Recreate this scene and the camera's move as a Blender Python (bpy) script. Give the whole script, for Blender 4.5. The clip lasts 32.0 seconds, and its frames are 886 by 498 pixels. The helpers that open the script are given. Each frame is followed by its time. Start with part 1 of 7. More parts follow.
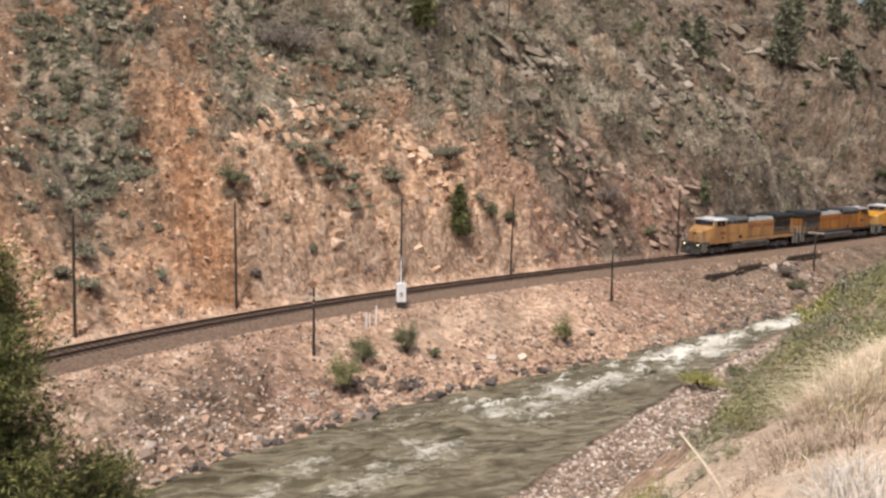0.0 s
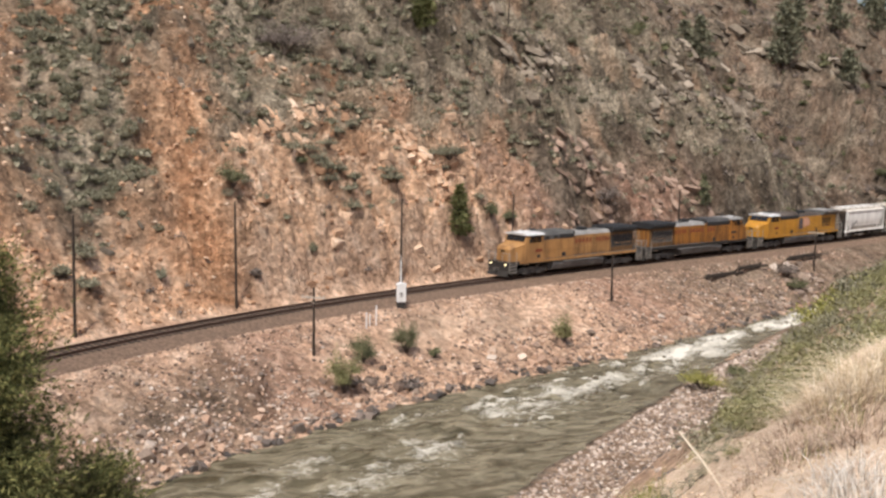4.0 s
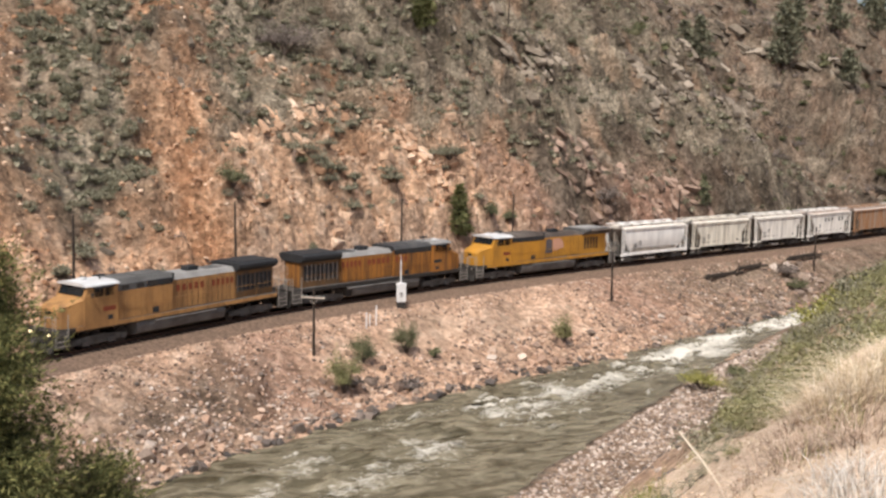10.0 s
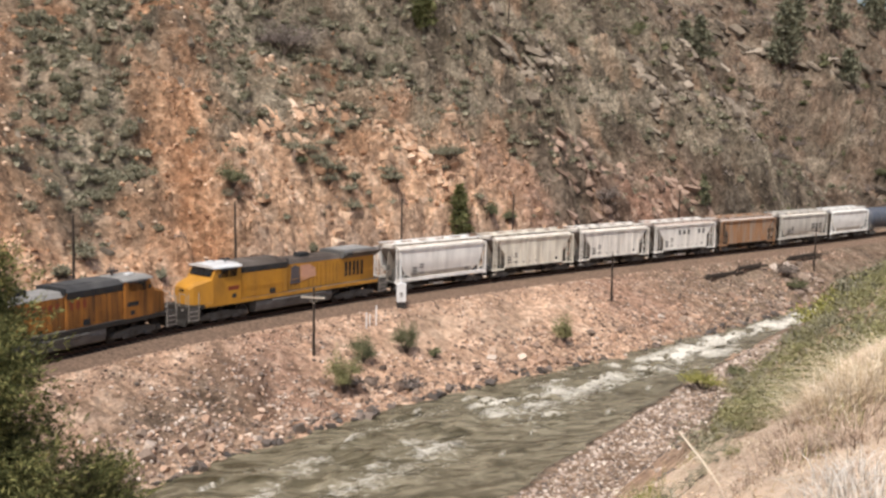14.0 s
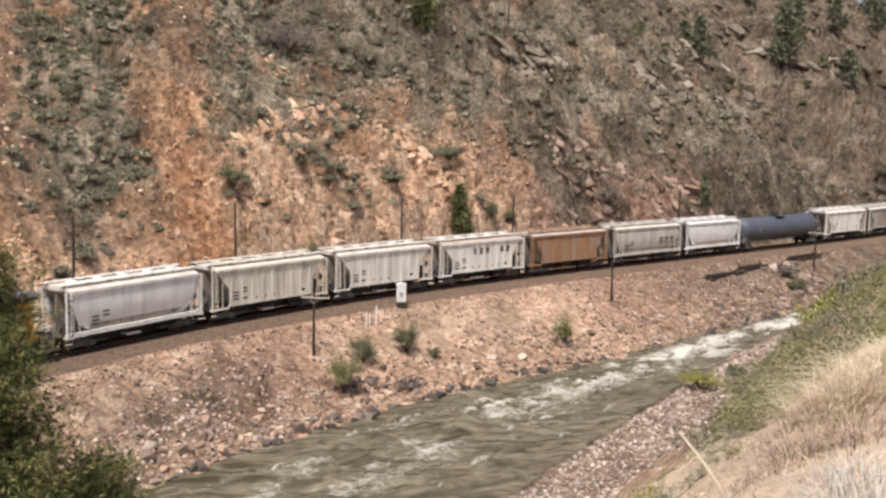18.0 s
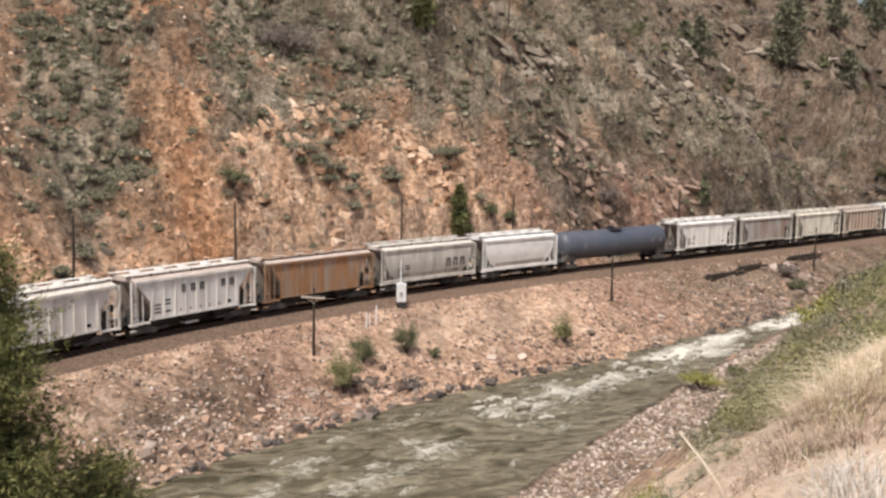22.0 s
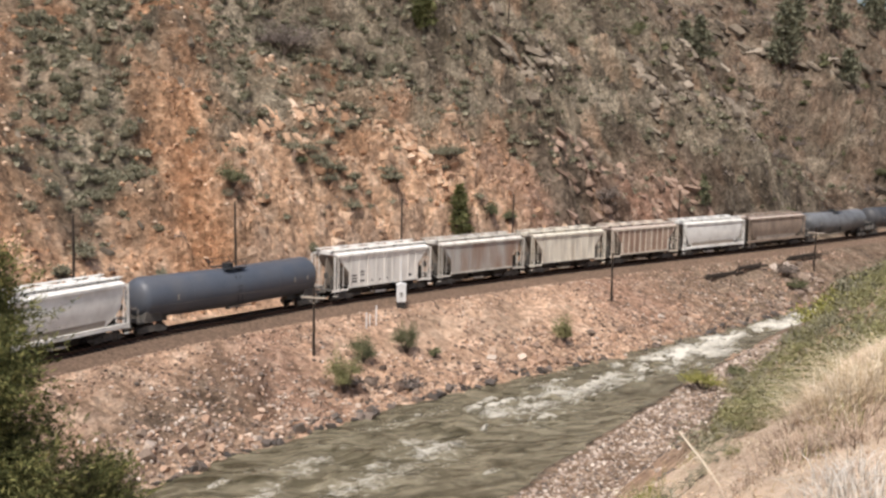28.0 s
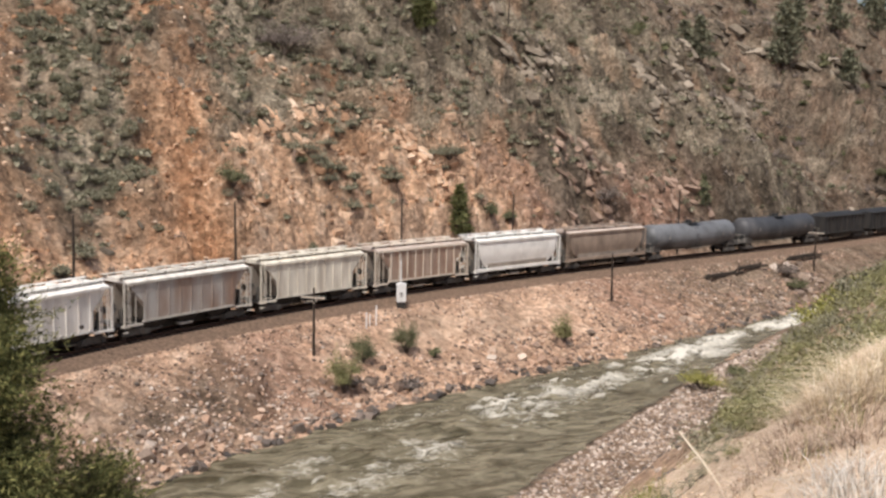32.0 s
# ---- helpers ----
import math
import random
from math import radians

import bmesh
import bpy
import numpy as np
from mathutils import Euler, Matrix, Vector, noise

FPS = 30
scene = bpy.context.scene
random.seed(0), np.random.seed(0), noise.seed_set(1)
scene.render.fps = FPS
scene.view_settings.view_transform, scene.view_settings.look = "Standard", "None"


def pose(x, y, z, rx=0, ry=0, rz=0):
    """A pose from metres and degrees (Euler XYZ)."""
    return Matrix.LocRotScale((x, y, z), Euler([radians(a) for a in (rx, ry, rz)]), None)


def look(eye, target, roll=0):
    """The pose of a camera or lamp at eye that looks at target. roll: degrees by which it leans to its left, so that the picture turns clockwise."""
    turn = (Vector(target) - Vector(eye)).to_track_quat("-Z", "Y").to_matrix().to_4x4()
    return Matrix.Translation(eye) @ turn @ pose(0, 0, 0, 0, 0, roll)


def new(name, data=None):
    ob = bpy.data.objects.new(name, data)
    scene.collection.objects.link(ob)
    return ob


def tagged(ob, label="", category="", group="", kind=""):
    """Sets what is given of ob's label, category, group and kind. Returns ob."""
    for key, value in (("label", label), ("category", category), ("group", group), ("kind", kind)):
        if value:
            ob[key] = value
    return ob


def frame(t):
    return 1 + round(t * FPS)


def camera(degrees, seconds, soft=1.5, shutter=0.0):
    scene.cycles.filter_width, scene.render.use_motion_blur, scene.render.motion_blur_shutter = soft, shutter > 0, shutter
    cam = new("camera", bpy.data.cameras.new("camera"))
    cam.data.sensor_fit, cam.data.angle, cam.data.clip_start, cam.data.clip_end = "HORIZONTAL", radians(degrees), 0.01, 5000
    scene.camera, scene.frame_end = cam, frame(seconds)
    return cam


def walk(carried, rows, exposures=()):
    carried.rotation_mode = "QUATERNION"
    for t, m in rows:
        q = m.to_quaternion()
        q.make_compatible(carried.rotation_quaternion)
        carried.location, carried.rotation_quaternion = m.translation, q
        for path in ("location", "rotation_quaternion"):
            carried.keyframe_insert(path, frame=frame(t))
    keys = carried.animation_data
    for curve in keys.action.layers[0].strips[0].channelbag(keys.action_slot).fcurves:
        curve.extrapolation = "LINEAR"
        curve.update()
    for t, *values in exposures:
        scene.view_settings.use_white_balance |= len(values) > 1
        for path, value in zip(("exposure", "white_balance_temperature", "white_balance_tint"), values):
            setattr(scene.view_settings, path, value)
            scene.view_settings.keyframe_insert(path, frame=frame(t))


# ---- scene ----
cam = camera(46.43, 32.0, soft=2.6, shutter=0.4)
EYE = (0.0, 0.0, 15.66)
HOLD = Matrix.Translation(EYE) @ pose(0, 0, 0, 90 - 7.343, 0, 0) @ pose(0, 0, 0, 0, 0, 1.016)
walk(cam, [(0.0, HOLD), (32.0, HOLD)], exposures=[(0.0, 0.08), (5.0, 0.11), (9.0, 0.16), (13.0, 0.13), (18.0, 0.08), (24.0, 0.05), (32.0, 0.02)])

# ---- daylight: thin high cloud with a soft sun from behind the camera ----
SUN_EL, SUN_AZ = radians(60), radians(196)      # azimuth counted from +y towards +x
world = bpy.data.worlds.new("sky")
scene.world = world
world.use_nodes = True
sky = world.node_tree.nodes.new("ShaderNodeTexSky")
sky.sky_type, sky.sun_disc = "NISHITA", False
sky.sun_elevation, sky.sun_rotation = SUN_EL, SUN_AZ
sky.air_density, sky.dust_density = 1.0, 4.0
bg = world.node_tree.nodes["Background"]
bg.inputs[1].default_value = 0.118
world.node_tree.links.new(sky.outputs[0], bg.inputs[0])
sun_data = bpy.data.lights.new("sun", "SUN")
sun_data.energy, sun_data.angle, sun_data.color = 3.7, radians(3.5), (1.0, 0.95, 0.88)
sun = new("sun", sun_data)
SUN_DIR = Vector((math.sin(SUN_AZ) * math.cos(SUN_EL), math.cos(SUN_AZ) * math.cos(SUN_EL), math.sin(SUN_EL)))
sun.matrix_world = look(SUN_DIR * 300, (0, 0, 0))


# ---- numbers of the plan ----
# the line of the track: heading and curvature along s (metres), s = 0 beside the rock cut
def line_heading(s):
    a = np.clip(s, -150.0, 14.0)
    h = 4.11605 + 0.008504 * a + 0.00016488 * a ** 2 / 2 + 1.336e-6 * a ** 3 / 6
    return h - 0.003 * np.clip(s - 20.0, 0.0, 120.0)


S_TAB = np.arange(-620.0, 420.01, 1.0)
_h = line_heading(S_TAB + 0.5)
_x = np.concatenate(([0], np.cumsum(np.cos(_h))[:-1]))
_y = np.concatenate(([0], np.cumsum(np.sin(_h))[:-1]))
_i = 620
LINE_X, LINE_Y = _x - _x[_i] - 20.573, _y - _y[_i] + 72.555
LINE_Z = 0.006565 * np.clip(S_TAB, -200.0, 60.0)


def on_line(s):
    return np.array([np.interp(s, S_TAB, LINE_X), np.interp(s, S_TAB, LINE_Y), np.interp(s, S_TAB, LINE_Z)])


# plan axes: u along the canyon (the way the train goes), w across it, away from the river
ORIGIN = np.array([20.84, 115.73])
TURN = radians(222.0)
EU = np.array([math.cos(TURN), math.sin(TURN)])
EW = np.array([math.sin(TURN), -math.cos(TURN)])
LINE_U = (LINE_X - ORIGIN[0]) * EU[0] + (LINE_Y - ORIGIN[1]) * EU[1]
LINE_W = (LINE_X - ORIGIN[0]) * EW[0] + (LINE_Y - ORIGIN[1]) * EW[1]
WATER_Z = -5.6


def line_w(u):
    return np.interp(u, LINE_U, LINE_W)


def line_z(u):
    return np.interp(u, LINE_U, LINE_Z)


def to_world(u, w):
    return ORIGIN[0] + u * EU[0] + w * EW[0], ORIGIN[1] + u * EU[1] + w * EW[1]


def to_plan(x, y):
    return (x - ORIGIN[0]) * EU[0] + (y - ORIGIN[1]) * EU[1], (x - ORIGIN[0]) * EW[0] + (y - ORIGIN[1]) * EW[1]


# smooth value noise on arrays
_rng = np.random.RandomState(11)
_TAB = _rng.rand(256, 256)


def vnoise(x, y):
    xi, yi = np.floor(x).astype(int), np.floor(y).astype(int)
    fx, fy = x - xi, y - yi
    fx, fy = fx * fx * (3 - 2 * fx), fy * fy * (3 - 2 * fy)
    a, b = _TAB[xi % 256, yi % 256], _TAB[(xi + 1) % 256, yi % 256]
    c, d = _TAB[xi % 256, (yi + 1) % 256], _TAB[(xi + 1) % 256, (yi + 1) % 256]
    return (a + (b - a) * fx) * (1 - fy) + (c + (d - c) * fx) * fy - 0.5


def fbm(x, y, octaves=4, ridged=False):
    out, amp, k = 0.0, 1.0, 1.0
    for o in range(octaves):
        v = vnoise(x * k + 17.3 * o, y * k + 9.1 * o) * 2
        out = out + amp * ((1 - 2 * np.abs(v)) if ridged else v)
        amp, k = amp * 0.5, k * 2.03
    return out


def step(a, b, x):
    t = np.clip((x - a) / (b - a), 0, 1)
    return t * t * (3 - 2 * t)


def far_shore(u):      # w of the water's edge below the track
    return line_w(u) + np.interp(u, [-200, -60, -17, 0, 20, 45, 66, 120], [-11, -11, -12.1, -13.8, -14.8, -13.2, -12.2, -12.2]) + 0.5 * vnoise(u * 0.35, u * 0 + 3.3) + 0.5 * vnoise(u * 1.1, u * 0 + 8.3)


def near_shore(u):     # w of the water's edge on the camera's side
    return np.interp(u, [-260, -60, -5, 3, 25, 53, 100, 180, 300], [-24, -14.5, -17.8, -19.4, -25.0, -33.2, -47.0, -76, -110]) + 0.6 * vnoise(u * 0.3, u * 0 + 5.1)


def rib_edge(u, n):    # metres downstream of the line where grey rock gives way to tan ground
    return u - (2.0 + 1.1 * (n - 7.0))


def bump(u, n, u0, n0, ru, rn):
    return np.exp(-((u - u0) / ru) ** 2 - ((n - n0) / rn) ** 2)


def facets(x, y, seed):
    """Blocky rock: every cell of a jittered grid is a tilted plane of its own height."""
    xi, yi = np.floor(x).astype(int), np.floor(y).astype(int)
    best, out = np.full(x.shape, 9.0), np.zeros(x.shape)
    for i in (-1, 0, 1):
        for j in (-1, 0, 1):
            a, b = (xi + i + seed * 7) % 256, (yi + j + seed * 13) % 256
            dx, dy = x - (xi + i + _TAB[a, b]), y - (yi + j + _TAB[b, (a + 91) % 256])
            d = dx * dx + dy * dy
            h = _TAB[(a + 31) % 256, (b + 57) % 256] - 0.5 + 0.9 * dx * (_TAB[(a + 77) % 256, b] - 0.5) + 0.9 * dy * (_TAB[a, (b + 133) % 256] - 0.25)
            near = d < best
            best, out = np.where(near, d, best), np.where(near, h, out)
    return out


def ground(u, w, fine=True):
    """Height of the ground sheet at plan points."""
    u, w = np.asarray(u, float), np.asarray(w, float)
    c, zt = line_w(u), line_z(u)
    n = w - c
    # hillside behind the track
    m = np.maximum(n - 4.2, 0.0)
    cut = np.interp(u, [-120, -60, -20, 0, 8, 40, 50, 70, 110], [3, 3, 3, 6, 11, 11, 5, 2.5, 2.5])
    steep = np.interp(u, [-120, -20, 5, 40, 52, 110], [1.0, 1.0, 1.5, 1.5, 1.1, 1.0])
    slope = np.interp(u, [-320, -180, -80, -30, 10, 60, 110], [0.62, 0.7, 0.82, 0.86, 0.80, 0.80, 0.85])
    top = np.interp(u, [-400, -270, -180, -60, 100], [46, 52, 75, 140, 160])
    h = np.where(m * steep < cut, m * steep, cut + (m - cut / steep) * slope)
    far = step(0, 16, m)
    crest = u + 46 - 0.3 * m                     # the grey rib: steep upstream, long downstream flank
    ribs = np.minimum(0.42 * m, 13) * np.exp(-(crest / np.where(crest < 0, 6.5, 24.0)) ** 2)
    ribs += -7.0 * np.exp(-((u + 0.2 * m + 76) / 16) ** 2) + 6.0 * np.exp(-((u + 0.3 * m + 125) / 24) ** 2)
    ribs += -2.2 * np.exp(-((u - 0.1 * m - 57) / 6) ** 2) + 1.6 * np.exp(-((u - 0.1 * m - 68) / 6) ** 2)
    h = h + far * ribs
    over = np.maximum(0.45 * m - u - 50.0, 0.0)  # past the rib the ground drops into a gully
    h = h - np.minimum(0.42 * m, 10.5) * (1 - np.exp(-over / 3.2)) * np.exp(-over / 60.0)
    h = top - np.log1p(np.exp(np.clip((top - h) / 9.0, -40, 40))) * 9.0
    rough = step(0.5, 7, m)
    h = h + rough * (2.6 * fbm(u * 0.045, m * 0.03 + 2, 3) + 0.9 * fbm(u * 0.16, m * 0.1, 3, True))
    if fine:
        # ledges and slabs: bedding that dips towards the upstream side
        a, b = u * 0.8 + m * 0.6, m * 0.8 - u * 0.6
        crag = step(-0.4, 0.35, fbm(u * 0.06 + 5, m * 0.06, 3)) * np.interp(u, [-60, 0, 45, 60], [1.0, 1.0, 0.8, 0.35])
        slab = fbm(a * 0.16, b * 0.55, 3, True)
        h = h + step(0.5, 3.0, m) * (crag * (1.5 * slab + 0.9 * np.floor(slab * 2.2) / 2.2) + 1.3 * crag * fbm(a * 0.08 + 4, b * 0.22, 2, True) + 0.34 * fbm(u * 0.45, m * 0.45, 3, True) + 0.20 * fbm(u * 1.2, m * 1.2, 3))
        rib = 0.45 * m - u                       # ledges run down the grey slope
        warp = fbm(rib * 0.09, m * 0.06 + 3, 3)
        ledge = 2.3 * step(-0.5, 0.3, fbm(u * 0.07, m * 0.09 + 8, 2)) * (1 - (rib * 0.155 + 0.9 * warp) % 1.0) + 0.8 * (1 - (rib * 0.43 + 1.6 * warp) % 1.0)
        risers = 1.5 * (1 - ((m - 0.45 * u) * 0.27 + 1.3 * warp) % 1.0) * step(-0.45, 0.2, fbm(u * 0.09 + 6, m * 0.12, 2)) + 0.55 * (1 - ((m - 0.3 * u) * 0.75 + 2.6 * warp) % 1.0)
        h = h + step(1.5, 6, m) * risers * np.interp(u, [-60, -50, 0, 20, 48, 60], [0.5, 1.0, 1.0, 0.55, 0.4, 0.05])
        crack = 1 - step(0.0, 0.09, np.abs((rib * 0.155 + 0.9 * warp + 0.02) % 1.0 - 0.04)) + 0.7 * (1 - step(0.0, 0.16, np.abs((rib * 0.43 + 1.6 * warp) % 1.0 - 0.1)))
        ledge = ledge - 1.5 * crack * step(-0.25, 0.25, fbm(u * 0.11 + 3, m * 0.14, 2))
        h = h + step(1.5, 6, m) * step(2, -5, rib_edge(u, m + 4.2)) * ledge
        # broken blocks: large on the grey slope, smaller on the cut and in the tan ground
        wa, wb = a + 0.8 * fbm(u * 0.3, m * 0.3 + 2, 2), b + 0.8 * fbm(u * 0.3 + 5, m * 0.3, 2)
        stony = step(2, -5, rib_edge(u, m + 4.2)) * step(-0.55, 0.1, fbm(u * 0.05 + 2, m * 0.07, 2))
        h = h + step(1.0, 5, m) * stony * (2.2 * facets(wa * 0.19, wb * 0.36, 1) + 1.25 * facets(wa * 0.5, wb * 0.95, 2))
        h = h + step(0.8, 3, m) * (1 - stony) * step(52, 44, u) * (0.7 * facets(wa * 0.45, wb * 0.7, 3) + 0.4 * facets(wa * 1.1, wb * 1.5, 4))
        face = step(0.3, 1.2, m) * step(11, 7, m) * step(3, 9, u) * step(48, 42, u)
        h = h + face * (1.1 * facets(u * 0.34 + 0.2 * m, m * 0.30, 5) + 0.6 * facets(u * 0.8, m * 0.9 + 0.3 * u, 6) + 0.35 * fbm(u * 0.30, m * 0.45 + 9, 3, True) + 0.12 * fbm(u * 2.6, m * 2.4, 2))
    hill = zt - 0.75 + h
    # bench and riprap slope down to the river
    fs, ns = far_shore(u), near_shore(u)
    edge = -3.65 + 0.4 * vnoise(u * 0.25, u * 0)
    run = np.maximum(edge - (fs - c), 3.0)
    t = np.clip((edge - n) / run, 0, 1)
    bank = (zt - 0.7) + (WATER_Z + 0.0 - (zt - 0.7)) * (t ** 0.92)
    if fine:
        bank = bank + step(0.03, 0.15, t) * (0.30 * fbm(u * 0.5, n * 0.5, 3) + 0.13 * fbm(u * 1.6, n * 1.6, 2))
    bed = WATER_Z - 1.4 * np.minimum(step(0, 3.5, fs - w), step(0, 3.5, w - ns))
    # slope on the camera's side
    d = (ns - w) * 0.95
    near = np.interp(d, [0, 5, 7, 10.6, 14, 17.4, 20.8, 22.5, 24.0, 25.5, 60, 200], [-5.6, -5.3, -4.0, -0.6, 3.1, 6.9, 10.5, 12.0, 13.22, 13.95, 14.2, 40])
    near = near + step(2, 8, d) * step(25, 20, d) * 0.5 * fbm(u * 0.08, w * 0.08 + 4, 2)
    if fine:
        near = near + step(0, 2, d) * step(40, 24, d) * (0.05 * fbm(u * 0.9, w * 0.9, 2) + 0.03 * fbm(u * 2.6, w * 2.6, 2))
    z = np.where(n > 4.2, hill, np.where(n > edge, zt - 0.72, np.where(w > fs, bank, np.where(w > ns, bed, near))))
    return z


# ---- building helpers ----
def mat_nodes(name, rough=0.9, metal=0.0, spec=0.3):
    m = bpy.data.materials.new(name)
    m.use_nodes = True
    b = m.node_tree.nodes["Principled BSDF"]
    b.inputs["Roughness"].default_value, b.inputs["Metallic"].default_value = rough, metal
    b.inputs["Specular IOR Level"].default_value = spec
    return m, m.node_tree.nodes, m.node_tree.links, b


def mesh_from(name, verts, faces, material=None, smooth=False):
    me = bpy.data.meshes.new(name)
    verts, faces = np.asarray(verts, np.float32), np.asarray(faces, np.int32)
    k = faces.shape[1]
    me.vertices.add(len(verts))
    me.vertices.foreach_set("co", verts.ravel())
    me.loops.add(faces.size)
    me.loops.foreach_set("vertex_index", faces.ravel())
    me.polygons.add(len(faces))
    me.polygons.foreach_set("loop_start", np.arange(0, faces.size, k, dtype=np.int32))
    me.polygons.foreach_set("loop_total", np.full(len(faces), k, np.int32))
    me.polygons.foreach_set("use_smooth", np.full(len(faces), smooth))
    if material:
        me.materials.append(material)
    me.update(calc_edges=True)
    return me


def grid_faces(a, b):
    i = np.arange(a - 1)[:, None] * b + np.arange(b - 1)[None, :]
    return np.stack([i, i + b, i + b + 1, i + 1], -1).reshape(-1, 4)


def part(name, bm, material, parent, label=""):
    me = bpy.data.meshes.new(name)
    bm.to_mesh(me)
    bm.free()
    me.materials.append(material)
    ob = new(name, me)
    ob.parent = parent
    if label:
        tagged(ob, label)
    return ob


# ---- materials ----
def simple(name, colour, rough=0.85, metal=0.0, vary=0.25, scale=3.0, bump_h=0.0, spec=0.3, dirt=None, dirt_amt=0.4, dirt_scale=(1, 1, 1)):
    """A plain surface with fine grain, a larger mottling and optional streaks of dirt."""
    m, nd, ln, b = mat_nodes(name, rough, metal, spec)
    tc = nd.new("ShaderNodeTexCoord")
    n1 = nd.new("ShaderNodeTexNoise")
    n1.inputs["Scale"].default_value, n1.inputs["Detail"].default_value = scale, 6
    n2 = nd.new("ShaderNodeTexNoise")
    n2.inputs["Scale"].default_value, n2.inputs["Detail"].default_value = scale * 9, 3
    ln.new(tc.outputs["Object"], n1.inputs["Vector"])
    ln.new(tc.outputs["Object"], n2.inputs["Vector"])
    add = nd.new("ShaderNodeMath")
    add.operation = "ADD"
    ln.new(n1.outputs["Fac"], add.inputs[0])
    ln.new(n2.outputs["Fac"], add.inputs[1])
    mr = nd.new("ShaderNodeMapRange")
    mr.inputs["From Min"].default_value, mr.inputs["From Max"].default_value = 0.65, 1.35
    mr.inputs["To Min"].default_value, mr.inputs["To Max"].default_value = 1 - vary, 1 + vary
    ln.new(add.outputs[0], mr.inputs["Value"])
    mul = nd.new("ShaderNodeMix")
    mul.data_type, mul.blend_type = "RGBA", "MULTIPLY"
    mul.inputs[0].default_value = 1
    mul.inputs[6].default_value = (*colour, 1)
    ln.new(mr.outputs[0], mul.inputs[7])
    last = mul.outputs[2]
    if dirt:
        mp = nd.new("ShaderNodeMapping")
        mp.inputs["Scale"].default_value = dirt_scale
        ln.new(tc.outputs["Object"], mp.inputs["Vector"])
        n3 = nd.new("ShaderNodeTexNoise")
        n3.inputs["Scale"].default_value, n3.inputs["Detail"].default_value = 1.0, 7
        ln.new(mp.outputs[0], n3.inputs["Vector"])
        r = nd.new("ShaderNodeMapRange")
        r.inputs["From Min"].default_value, r.inputs["From Max"].default_value = 0.42, 0.72
        r.inputs["To Max"].default_value = dirt_amt
        ln.new(n3.outputs["Fac"], r.inputs["Value"])
        mx = nd.new("ShaderNodeMix")
        mx.data_type = "RGBA"
        ln.new(r.outputs[0], mx.inputs[0])
        ln.new(last, mx.inputs[6])
        mx.inputs[7].default_value = (*dirt, 1)
        last = mx.outputs[2]
    ln.new(last, b.inputs["Base Color"])
    if bump_h:
        bp = nd.new("ShaderNodeBump")
        bp.inputs["Strength"].default_value, bp.inputs["Distance"].default_value = 1.0, bump_h
        ln.new(add.outputs[0], bp.inputs["Height"])
        ln.new(bp.outputs[0], b.inputs["Normal"])
    return m


